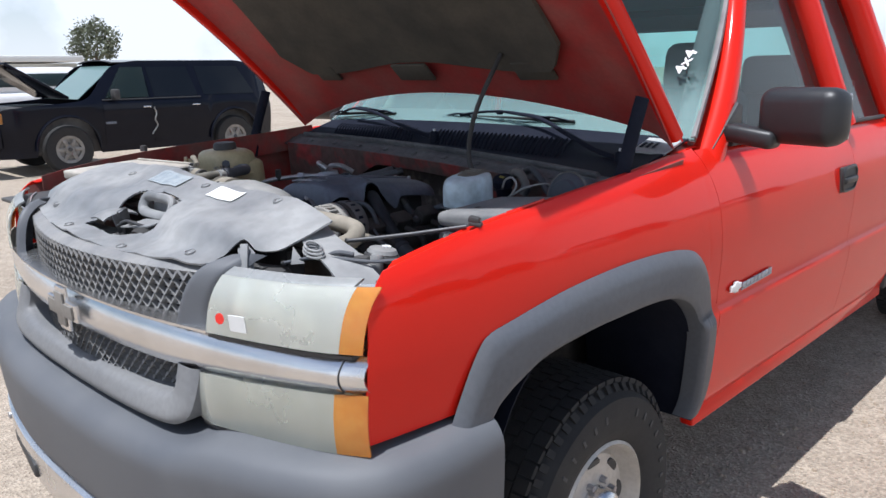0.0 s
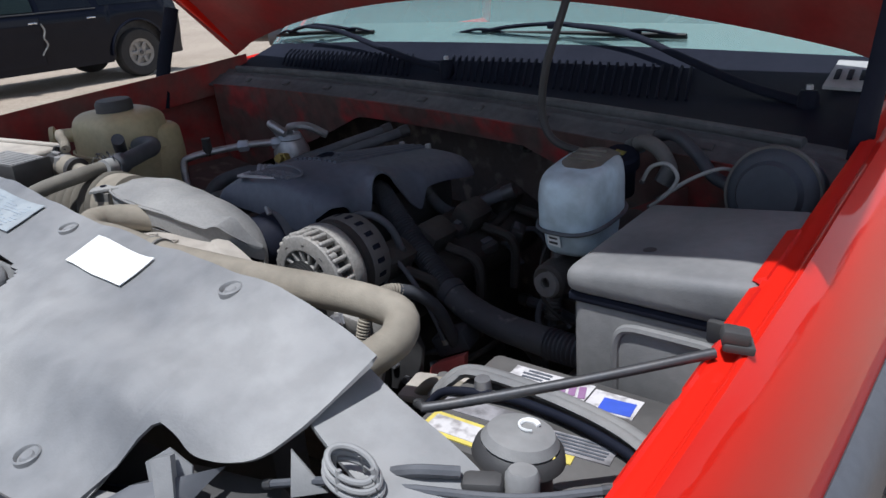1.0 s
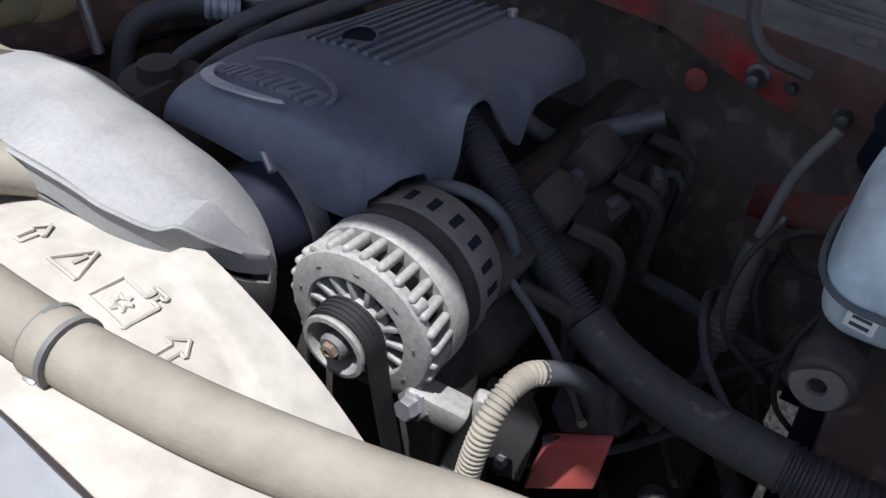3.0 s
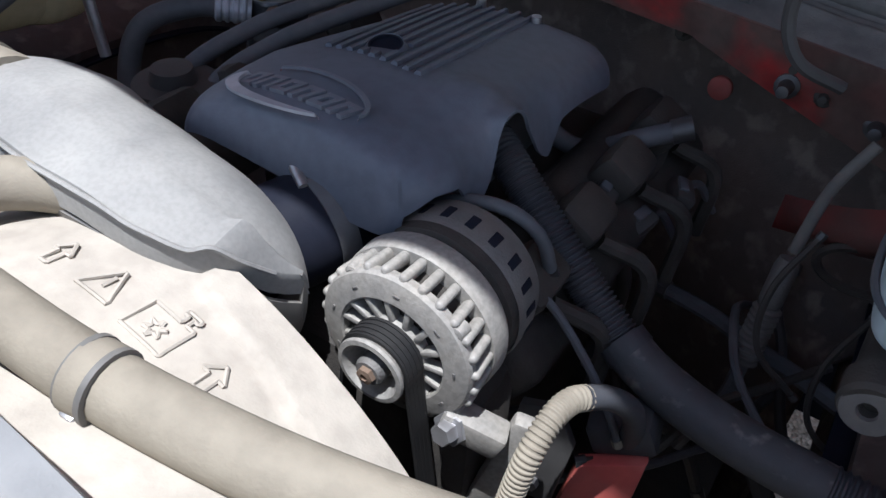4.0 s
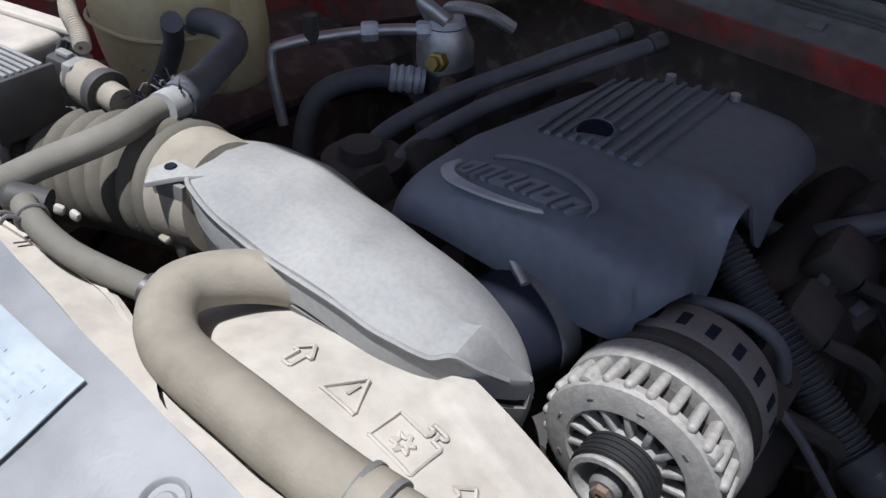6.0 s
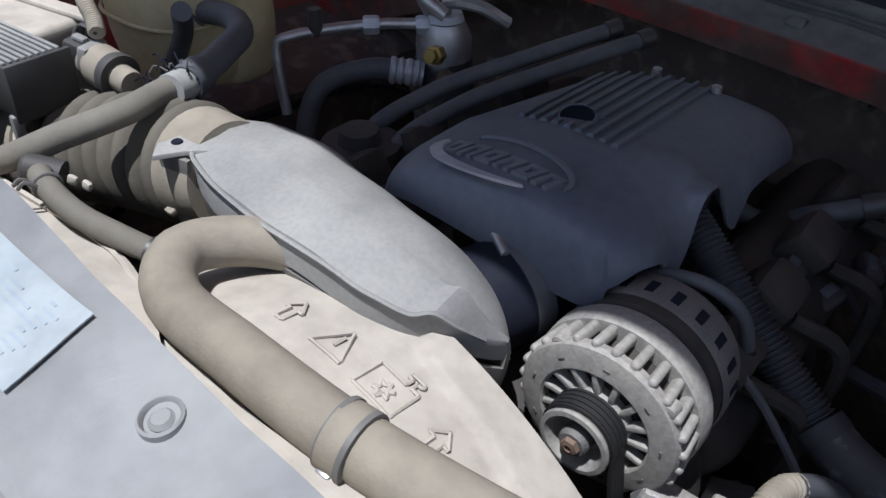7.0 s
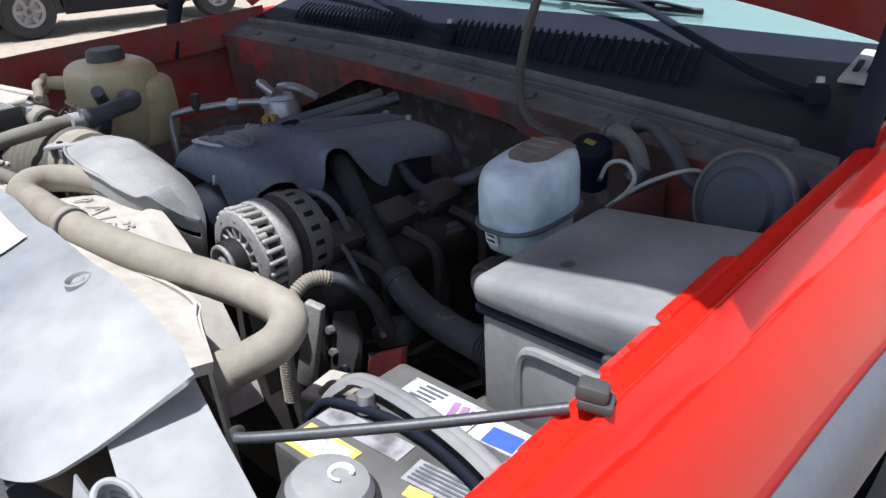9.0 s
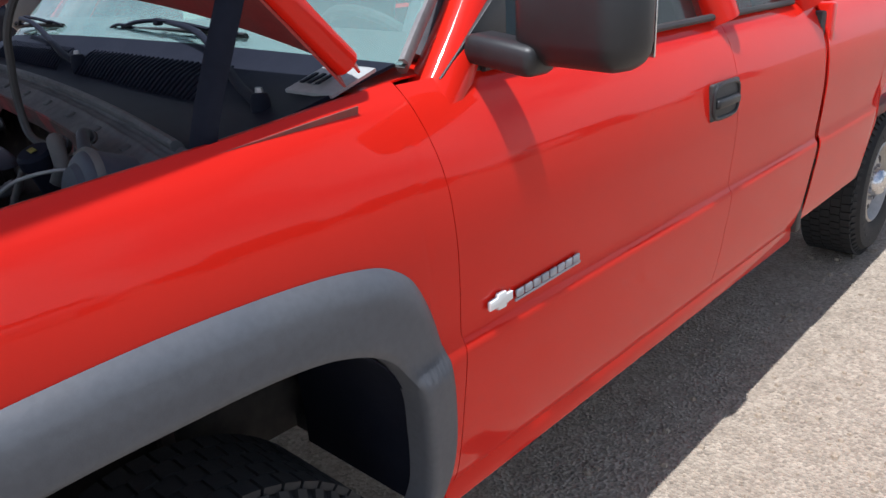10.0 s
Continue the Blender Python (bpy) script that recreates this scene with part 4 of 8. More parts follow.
def wiper(pivot, arm, ends):
    wp = part("wiper", tube([pivot, *arm], lambda t: 0.0100 - 0.004 * t, 30, 10, flat=0.7), COWL, truck, "black windshield wiper")
    part("pivot", lathe([(0, 0.024), (0.013, 0.022), (0.017, 0.012), (0.018, -0.02), (0, -0.02)], pose(*pivot), 16), COWL, wp)
    part("pivot_nut", lathe([(0, 0.032), (0.006, 0.031), (0.007, 0.022), (0, 0.022)], pose(*pivot), 6), STEEL, wp)
    a, b = Vector(ends[0]), Vector(ends[1])
    d, up = b - a, Vector((0, -0.012, 0.012))
    part("rubber", tube([a, a + d * 0.5 + up * 0.3, b], 0.0045, 24, 6, flat=1.6), RUBBER, wp)
    part("bridge", tube([a + d * 0.16 + up * 0.6, a + d * 0.32 + up * 1.7, a + d * 0.5 + up * 2.2, a + d * 0.68 + up * 1.7, a + d * 0.84 + up * 0.6], 0.0048, 30, 6), COWL, wp)
    for k in (0.16, 0.84):
        part("yoke", tube([a + d * (k - 0.13) + up * 0.2, a + d * k + up * 1.1, a + d * (k + 0.13) + up * 0.2], 0.0035, 14, 6), COWL, wp)
    part("hook", box((0.022, 0.014, 0.016), a + d * 0.5 + up * 2.0, 0.003), COWL, wp)


wiper((0.756, 1.270, 1.300), [(0.64, 1.31, 1.318), (0.51, 1.36, 1.352), (0.36, 1.405, 1.395), (0.20, 1.425, 1.412)], ((0.470, 1.450, 1.386), (-0.125, 1.445, 1.386)))
wiper((-0.060, 1.330, 1.318), [(-0.18, 1.345, 1.335), (-0.33, 1.38, 1.362), (-0.50, 1.41, 1.396), (-0.64, 1.43, 1.405)], ((-0.40, 1.452, 1.388), (-0.835, 1.480, 1.372)))

# ---- front end ----
earlier = set(bpy.data.objects)


def bar_y(x):
    return 0.030 + 0.20 * abs(x) ** 2.2


BUMPER = spline([(-0.985, 0.50, 0), (-0.985, 0.34, 0), (-0.955, 0.19, 0), (-0.85, 0.095, 0), (-0.62, 0.015, 0), (-0.30, -0.035, 0), (0, -0.045, 0),
                 (0.30, -0.035, 0), (0.62, 0.015, 0), (0.85, 0.095, 0), (0.955, 0.19, 0), (0.985, 0.34, 0), (0.985, 0.50, 0)], 121)


def bumper_sweep(section):
    """section(v) gives how far out and how high; swept round the plan curve of the bumper."""
    def fn(u, v):
        t = u * 120
        k = min(int(t), 119)
        p = BUMPER[k].lerp(BUMPER[k + 1], t - k)
        d = (BUMPER[min(120, k + 2)] - BUMPER[max(0, k - 1)]).normalized()
        o, z = section(v)
        q = min(1.0, max(0.0, (0.66 - abs(p.x)) / 0.20))
        return (p.x + d.y * o, p.y - d.x * o, z - 0.034 * q * q * (3 - 2 * q) * max(0.0, (z - 0.60) / 0.26))
    return fn


part("bumper", sheet(bumper_sweep(lambda v: (interp(v, [0, 0.25, 0.36, 0.50, 0.9, 1.0], [-0.14, -0.055, -0.020, 0.0, -0.012, -0.03]), interp(v, [0, 0.25, 0.36, 0.50, 0.9, 1.0], [0.868, 0.860, 0.845, 0.800, 0.600, 0.570]))), 120, 24, 0.004), GREY_TRIM, truck, "dark grey plastic bumper cover")
bar = part("bumper_bar", sheet(bumper_sweep(lambda v: (interp(v, [0, 0.15, 0.6, 1.0], [-0.03, -0.006, -0.010, -0.06]), interp(v, [0, 0.15, 0.6, 1.0], [0.578, 0.572, 0.47, 0.40]))), 120, 12, 0.004), CHROME, truck, "dull chrome lower bumper")
for s in (1, -1):
    part("air_slot", box((0.30, 0.02, 0.045), (s * 0.40, -0.012, 0.505), 0.01, (0, 0, 9 * s)), BLACK, bar)
    for x in (0.20, 0.60):
        part("bolt", lathe([(0, 0.008), (0.010, 0.006), (0.011, 0), (0, 0)], axis((s * x, -0.028 + 0.10 * (x - 0.2), 0.545), (0, -1, 0)), 12), STEEL, bar)


def bar_fn(u, v):
    x = (2 * u - 1) * 0.904
    k = min(1.0, max(0.0, (abs(x) - 0.40) / 0.46))
    back = 0.012 * max(0.0, abs(x) - 0.862) / 0.042          # the end caps turn back a little
    return (x, bar_y(x) + back + 0.020 * (2 * v - 1) ** 2 + 0.010 * v, 0.972 + 0.020 * k + (0.104 - 0.034 * k) * v)


part("grille_bar", sheet(bar_fn, 80, 12, 0.008), CHROME, truck, "dull chrome grille bar")
for s in (1, -1):
    part("bar_joint", tube([tuple(Vector(bar_fn(0.5 + s * 0.4773, 0.04 + 0.92 * k / 8)) + Vector((0, -0.001, 0))) for k in range(9)], 0.0014, 18, 5), DARK_STEEL, truck)
emblem = [(-0.085, -0.022), (-0.028, -0.022), (-0.028, -0.055), (0.028, -0.055), (0.028, -0.022), (0.085, -0.022), (0.085, 0.022), (0.028, 0.022), (0.028, 0.055), (-0.028, 0.055), (-0.028, 0.022), (-0.085, 0.022)]
part("emblem", prism(emblem, 0.010, axis((0, 0.024, 1.024), (0, -1, 0)), 0.004), CHROME, truck, "chrome cross-shaped emblem")
part("emblem_face", prism([(0.84 * x, 0.76 * y) for x, y in emblem], 0.004, axis((0, 0.0135, 1.024), (0, -1, 0)), 0.001), TAUPE, truck, "taupe emblem face")


def grille_y(x):
    return 0.060 + 0.36 * x * x


for name, z0, z1, w0, w1 in (("upper_grille", 1.072, 1.168, 0.50, 0.47), ("lower_grille", 0.895, 0.972, 0.43, 0.47)):
    gr = part(name, sheet(lambda u, v: ((2 * u - 1) * 0.5, grille_y((2 * u - 1) * 0.5) + 0.055, z0 + (z1 - z0) * v), 30, 2, 0.004), COWL, truck, "grey plastic honeycomb grille")
    bm = bmesh.new()
    rows = 5
    for j in range(rows + 1):
        z = z0 + (z1 - z0) * j / rows
        tube([((2 * k / 10 - 1) * w0, grille_y((2 * k / 10 - 1) * w0) + 0.004, z) for k in range(11)], 0.0035, 40, 5, bm=bm)
    dx = 0.030
    for j in range(rows):
        za, zb = z0 + (z1 - z0) * j / rows, z0 + (z1 - z0) * (j + 1) / rows
        n = int(2 * w0 / dx)
        for k in range(n):
            xa = -w0 + dx * (k + 0.5 * (j % 2))
            for d in (-1, 1):
                xb = xa + d * dx / 2
                if abs(xb) > w0 or abs(xa) > w0:
                    continue
                a, b = Vector((xa, grille_y(xa), za)), Vector((xb, grille_y(xb), zb))
                tube([a, (a + b) / 2, b], 0.0056, 3, 4, bm=bm, flat=2.2)
    part("mesh", bm, GRILLE_GREY, gr)
for s in (1, -1):
    def strip(u, v, s=s):
        q = 2 * u - 1
        at = (0.0, 0.30, 0.55, 0.72, 0.86, 1.0)
        x = interp(v, at, (0.500, 0.506, 0.518, 0.534, 0.545, 0.550))
        y = interp(v, at, (0.086, 0.094, 0.108, 0.132, 0.163, 0.192))
        z = interp(v, at, (1.066, 1.110, 1.155, 1.188, 1.204, 1.210))
        half = interp(v, at, (0.045, 0.039, 0.038, 0.038, 0.028, 0.020))
        return (s * (x + half * q), y + 0.022 * q + 0.030 * q ** 6, z - 0.012 * q ** 6 * v)
    part("grille_surround", sheet(strip, 16, 24, 0.005, side=s), GREY_TRIM, truck)


def surround_fn(u, v):
    # a band that hangs from the bar on each side and runs below the lower grille
    a = math.pi * u
    c, q = math.cos(a), math.sin(a)
    e = lambda w, p: math.copysign(abs(w) ** p, w)
    outer = (0.512 * e(c, 0.36), 0.978 - 0.136 * q ** 0.30)
    inner = (0.440 * e(c, 0.30), 0.978 - 0.082 * q ** 0.24)
    k = min(1.0, max(0.0, (v - 0.12) / 0.70))
    x, z = outer[0] + (inner[0] - outer[0]) * k, outer[1] + (inner[1] - outer[1]) * k
    back = interp(v, [0, 0.12, 0.30, 0.70, 0.84, 1.0], [0.055, 0.008, 0.0, 0.006, 0.018, 0.075])
    up = min(1.0, max(0.0, (z - 0.86) / 0.11))
    return (x, (0.020 + 0.09 * x * x) * (1 - up) + (bar_y(x) + 0.010) * up + back, z)


part("lower_surround", sheet(surround_fn, 90, 16, 0.004), GRILLE_BAND, truck, "grey plastic frame below the grille")
part("grille_crown", sheet(lambda u, v: ((2 * u - 1) * 0.53, grille_y((2 * u - 1) * 0.53) - 0.006 + 0.04 * v, 1.170 + 0.012 * math.sin(v * math.pi * 0.6)), 40, 5, 0.010), GRILLE_GREY, truck)


part("grille_shelf", sheet(lambda u, v: ((2 * u - 1) * 0.56, bar_y((2 * u - 1) * 0.56) + 0.004 + (grille_y((2 * u - 1) * 0.56) + 0.02 - bar_y((2 * u - 1) * 0.56)) * v, 1.075 + 0.003 * v), 40, 4, 0.006), CHROME, truck)


def lamp_y(x):
    return 0.082 + 0.30 * max(0, x - 0.55) ** 1.0 + 0.55 * max(0, x - 0.80) ** 1.6


for s in (1, -1):
    for name, x0, x1, z0, z1 in (("headlamp", 0.572, 0.903, 1.072, 1.188), ("lower_lamp", 0.505, 0.906, 0.868, 0.974)):
        def fn(u, v, dy=0.0, a=x0, b=x1, s=s, z0=z0, z1=z1):
            x = a + (b - a) * u + (0.024 * (v - 0.45) * (1 - u) if z0 > 1 else 0.0)
            return (s * x, lamp_y(x) + dy + 0.005 * (2 * v - 1) ** 2 - 0.006 * math.sin(u * math.pi) + (0.014 * v + 0.016 * v ** 5 + 0.026 * u * u * v if z0 > 1 else 0.004 * v), z0 + (z1 - z0) * v + (0.0 if z0 > 1 else 0.017 * u * v))
        xs = 0.864 if z0 > 1 else 0.846
        k = (xs - x0) / (x1 - x0)
        hl = part(name, sheet(lambda u, v: fn(0.02 + 0.86 * u, 0.04 + 0.90 * v, 0.055), 20, 8, 0.004), REFLECTOR, truck, "hazed clear lamp with amber corner")
        part("lens", sheet(lambda u, v: fn(u * k, v), 24, 10, 0.004), LENS if z0 > 1 else LENS_LOW, hl, "yellowed hazy clear lens")
        part("turn_signal", sheet(lambda u, v: fn(k + (1 - k) * u, v), 12, 10, 0.006), AMBER, hl, "amber turn-signal lens")
        part("top_rim", sheet(lambda u, v: (lambda p: (p[0], p[1] + 0.002 + 0.026 * v, p[2] - 0.002 + (0.012 * v ** 0.7 if z0 > 1 else 0.005 * v)))(fn(u * 0.86, 1.0)), 24, 6, 0.005), LENS_EDGE if z0 > 1 else LENS_LOW, hl, "clear grey upper lens edge" if z0 > 1 else "")
        part("bottom_rim", sheet(lambda u, v: (lambda p: (p[0], p[1] + 0.004 + 0.05 * v, p[2] - 0.005))(fn(u * 0.94, 0.0)), 24, 4, 0.006), BLACK, hl)
        for cx in (x0 + 0.10, x0 + 0.22):
            part("bulb_reflector", lathe([(0.012, -0.025), (0.035, -0.008), (0.046, 0.014), (0.048, 0.014)], axis((s * cx, lamp_y(cx) + 0.062, (z0 + z1) / 2), (0.1 * s, -1, 0)), 24), REFLECTOR, hl)
part("radiator_support", box((1.62, 0.06, 0.10), (0, 0.235, 1.10), 0.01), BLACK, truck)
part("radiator", box((1.0, 0.05, 0.62), (-0.02, 0.375, 0.86), 0.008), BLACK, truck)
part("core_panel", box((0.30, 0.16, 0.012), (0.715, 0.30, 1.090), 0.004, (8, 0, 0)), BLACK, truck)
part("core_panel", box((0.40, 0.30, 0.012), (-0.70, 0.33, 1.17), 0.004), BLACK, truck)
settle(earlier)
part("splash_shield", box((1.20, 1.05, 0.02), (0, 0.80, 0.47), 0.004), GREASE, truck)
part("frame_rail", box((0.10, 4.8, 0.16), (0.46, 3.0, 0.58), 0.01), GREASE, truck)
part("frame_rail", box((0.10, 4.8, 0.16), (-0.46, 3.0, 0.58), 0.01), GREASE, truck)

# ---- engine bay ----
earlier = set(bpy.data.objects)
# radiator cover: a dished plastic sheet with a lobe, pins and labels


def cover_back(x):
    return interp(x, [-0.68, -0.62, -0.30, 0.05, 0.15, 0.28, 0.45, 0.575, 0.634], [0.30, 0.385, 0.425, 0.405, 0.400, 0.390, 0.382, 0.380, 0.369])


def cover_front(x):
    return interp(x, [-0.68, -0.60, -0.50, 0.0, 0.40, 0.482, 0.489, 0.496, 0.508, 0.525, 0.545, 0.570, 0.596, 0.612, 0.622, 0.629, 0.634],
                  [0.27, 0.22, 0.165, 0.085, 0.122, 0.140, 0.178, 0.210, 0.230, 0.231, 0.229, 0.234, 0.246, 0.262, 0.285, 0.318, 0.358])


def cover_z(x, y):
    f = 0.085 + 0.31 * x * x                      # the front rim bows with the grille
    step = 0.205 + 0.02 * math.cos(9 * x)
    z = 1.186 + 0.06 * min(0.10, max(0.0, y - f))
    z += 0.054 / (1 + math.exp(-(y - step - 0.01) / 0.014))
    z += 0.21 * max(0.0, y - 0.235) + 0.12 * max(0.0, y - 0.30)
    z += 0.0035 * math.sin(13 * x + 3) + 0.0025 * math.sin(23 * y + 9 * x) + 0.0018 * math.sin(41 * x - 17 * y) + 0.0012 * math.sin(67 * x + 55 * y) * math.sin(31 * y - 20 * x)
    z += 0.003 * math.exp(-((x - 0.22) / 0.035) ** 2) * (y > 0.24) * min(1, (y - 0.24) / 0.04)
    return z - 0.030 * max(0, abs(x) - 0.50) / 0.16


def cover_fn(u, v):
    x = -0.68 + 1.314 * u
    a, b = cover_front(x), cover_back(x)
    y = a + (b - a) * v
    return (x, y, cover_z(x, y))


def cover_keep(u, v):
    x, y, z = cover_fn(u, v)
    hole = (abs(x - 0.015) / 0.122) ** 4 + (abs(y - 0.245) / 0.062) ** 4
    slot = (abs(x + 0.035 - 0.5 * (y - 0.18)) / 0.098) ** 4 + (abs(y - 0.176) / 0.030) ** 4
    return hole > 1.0 and slot > 1.0


cover = thing("radiator_cover", "dusty grey plastic radiator cover with a latch opening", "engine cover", at=(0, 0.28, 1.12))
part("sheet", sheet(cover_fn, 240, 56, 0.004, keep=cover_keep), COVER, cover)
for x, y in ((0.450, 0.362), (0.102, 0.378), (-0.30, 0.37), (0.405, 0.158), (0.150, 0.118), (-0.16, 0.120), (-0.42, 0.19)):
    z = cover_z(x, y)
    pin = part("pin", lathe([(0.0110, 0.0040), (0.0126, 0.0028), (0.0130, -0.006), (0.0090, -0.006), (0.0098, 0.0016)], pose(x, y, z, 8, 0, 0), 24, closed=True), COVER, cover)
    part("pin_head", lathe([(0, 0.0030), (0.005, 0.0026), (0.0074, 0.0), (0.0074, -0.005), (0, -0.005)], pose(x, y, z, 8, 0, 0), 20), COVER, pin)
for x, y, w, d, turn in ((0.247, 0.348, 0.128, 0.046, -0.06), (-0.058, 0.363, 0.160, 0.056, 0.0)):
    def lab(u, v):
        px, py = x + (u - 0.5) * w, y + (v - 0.5) * d + (u - 0.5) * w * turn
        return (px, py, cover_z(px, py) + 0.0038)
    lb0 = part("label", sheet(lab, 8, 5, 0.001), PAPER if x > 0 else FADED, cover, "white paper label" if x > 0 else "sun-faded bluish paper label")
    if x < 0:
        for r in range(9):
            cells = ((0.04, 0.13), (0.15, 0.22), (0.25, 0.40)) if r < 5 else ((0.04, 0.30), (0.32, 0.41))
            for c0, c1 in cells + ((0.50, 0.56 + 0.10 * ((r * 7) % 4)), (0.80, 0.84 + 0.02 * ((r * 5) % 4))):
                def bar(u, v, r=r, c0=c0, c1=c1):
                    q = lab(c0 + (c1 - c0) * u, 0.10 + 0.09 * r + 0.035 * v)
                    return (q[0], q[1], q[2] + 0.0006)
                part("print_line", sheet(bar, 3, 1, 0.0005), FADED_PRINT, lb0)
part("latch_box", box((0.26, 0.17, 0.02), (0.000, 0.230, 1.160), 0.006), BLACK, cover)
loop = part("latch_loop", tube([(0.030 + 0.074 * math.copysign(abs(math.cos(a)) ** 0.45, math.cos(a)), 0.276 + 0.010 * math.copysign(abs(math.sin(a)) ** 0.6, math.sin(a)), 1.236 + 0.021 * math.copysign(abs(math.sin(a)) ** 0.6, math.sin(a))) for a in (2 * math.pi * k / 32 for k in range(33))], 0.0110, 110, 10, flat=1.25), COVER, cover, "dusty grey latch release loop")
part("loop_back", box((0.150, 0.010, 0.040), (0.034, 0.304, 1.232), 0.004, (-18, 0, 0)), COVER, loop)
part("latch_dish", sheet(lambda u, v: (-0.130 + 0.078 * u - 0.012 * v, 0.165 + 0.100 * v, 1.206 + 0.013 * math.sin(math.pi * v) ** 0.7 + 0.006 * math.sin(math.pi * u)), 12, 14, 0.005), COVER, cover, "pale dusty latch plate")
part("latch_hook", box((0.013, 0.030, 0.070), (-0.012, 0.205, 1.205), 0.005, (18, 8, 20)), DARK_STEEL, cover)
part("latch_hook", box((0.006, 0.016, 0.050), (-0.030, 0.192, 1.198), 0.002, (10, -14, 10)), DARK_STEEL, cover)
part("latch_plate", prism([(-0.05, -0.03), (0.05, -0.02), (0.055, 0.028), (-0.035, 0.038)], 0.004, pose(0.050, 0.222, 1.200, 6, -4, 10), 0.001), COVER, cover)
part("bolt_hole", lathe([(0, 0.001), (0.008, 0.001), (0.010, 0.003), (0.012, 0.0)], pose(0.030, 0.205, 1.2045, 6, -4, 0), 16), BLACK, cover)
part("latch_spring", tube([(0.01, 0.175, 1.20), (0.04, 0.185, 1.215), (0.07, 0.205, 1.205), (0.09, 0.235, 1.19)], 0.004, 24, 8), DARK_STEEL, cover)

# side panel and bracket by the lobe
single("support_panel", sheet(lambda u, v: (0.600 + 0.265 * u, 0.304 - 0.075 * u + (0.078 + 0.012 * u) * v, 1.233 - 0.066 * u + 0.006 * v - 0.004 * math.sin(u * 9)), 24, 8, 0.005), COVER, "dusty flat grey plastic side panel", "panel")
clip = thing("wire_clip", "looped grey plastic wire clip on the side panel", "clip", at=(0.69, 0.29, 1.2))
for dz, w in ((0.0, 1.0), (0.007, 0.94), (0.014, 0.82)):
    part("ring", tube([(0.690 + w * (0.024 * math.cos(a) + 0.004 * math.sin(a)), 0.274 + 0.014 * w * math.sin(a), 1.216 + dz - 0.006 * math.cos(a) + 0.003 * math.sin(a)) for a in (2 * math.pi * k / 20 for k in range(21))], 0.0027, 60, 8), COVER, clip)
for a in (0.3, 1.6, 3.0, 4.6):
    part("post", tube([(0.690 + 0.024 * math.cos(a), 0.274 + 0.014 * math.sin(a), 1.214), (0.690 + 0.022 * math.cos(a), 0.274 + 0.013 * math.sin(a), 1.222), (0.690 + 0.019 * math.cos(a), 0.274 + 0.011 * math.sin(a), 1.231)], 0.0024, 8, 6), COVER, clip)
part("fin", prism([(-0.012, -0.022), (0.018, -0.020), (-0.009, 0.016)], 0.004, axis((0.636, 0.272, 1.205), (0.55, -0.7, 0.4)), 0.001), COVER, clip)
single("duct_mouth", box((0.13, 0.09, 0.070), (0.555, 0.225, 1.135), 0.015, (10, 0, 15)), BLACK, "black air duct mouth under the cover", "duct")
lb = thing("lamp_bracket", "bent grey plastic lamp bracket, dusty", "bracket", at=(0.54, 0.2, 1.19))
part("upright", prism([(-0.012, -0.035), (0.014, -0.035), (0.020, 0.012), (0.004, 0.030), (-0.016, 0.022)], 0.004, axis((0.548, 0.205, 1.196), (0.65, -0.55, 0.5)), 0.001), COVER, lb)
part("shelf", prism([(-0.045, -0.016), (0.045, -0.012), (0.040, 0.014), (-0.040, 0.012)], 0.004, pose(0.545, 0.170, 1.178, 6, 0, 24), 0.001), COVER, lb)
part("flange", prism([(-0.006, -0.035), (0.006, -0.035), (0.008, 0.030), (-0.008, 0.030)], 0.018, axis((0.556, 0.199, 1.196), (0.65, -0.55, 0.5)), 0.001), COVER, lb)

# upper fan shroud: an arched, dust-caked plate with raised symbols


def shroud_pt(x, y, lift=0.0):
    r, cx, cz = 0.34, 0.030, 0.855
    th = (x - cx) / r
    tip = -0.10 * (y - 0.52)
    return (cx + (r + lift + tip * 0.3) * math.sin(th), y, cz + (r + lift) * math.cos(th) + tip)


shroud = thing("fan_shroud", "dust-caked plastic fan shroud with raised warning symbols", "fan shroud", at=(0.05, 0.5, 0.9))


def sh_fn(u, v):
    x = -0.145 + 0.58 * u
    y1 = interp(x, [-0.145, -0.10, 0.04, 0.070, 0.097, 0.115, 0.25, 0.435], [0.545, 0.572, 0.578, 0.586, 0.601, 0.599, 0.586, 0.575])
    y = 0.405 + (y1 - 0.405) * v
    inner = interp(x, [0.085, 0.105, 0.17, 0.25, 0.435], [0.600, 0.568, 0.552, 0.534, 0.520])
    band = min(1.0, max(0.0, (y - inner) / 0.006)) if x > 0.085 else 0.0
    return shroud_pt(x, y, 0.006 * math.sin(v * math.pi) + 0.0075 * band)


part("plate", sheet(sh_fn, 90, 48, 0.004), SHROUD, shroud)
part("rim", sheet(lambda u, v: shroud_pt(-0.145 + 0.58 * u, interp(-0.145 + 0.58 * u, [-0.145, -0.10, 0.04, 0.070, 0.097, 0.115, 0.25, 0.435], [0.545, 0.572, 0.578, 0.586, 0.601, 0.599, 0.586, 0.575]), -0.05 * v), 60, 4, 0.004), SHROUD, shroud)


def stroke(pts, x0, y0, ang, size, w=0.0016):
    """A raised line on the shroud, one bent ridge."""
    ca, sa = math.cos(ang), math.sin(ang)
    dense = []
    for (a, b), (c, d) in zip(pts, pts[1:]):
        dense += [(a + (c - a) * k / 6, b + (d - b) * k / 6) for k in range(6)]
    dense.append(pts[-1])
    return tube([shroud_pt(x0 + size * (a * ca - b * sa), y0 + size * (a * sa + b * ca), 0.0065) for a, b in dense], w, len(dense) * 2, 5)


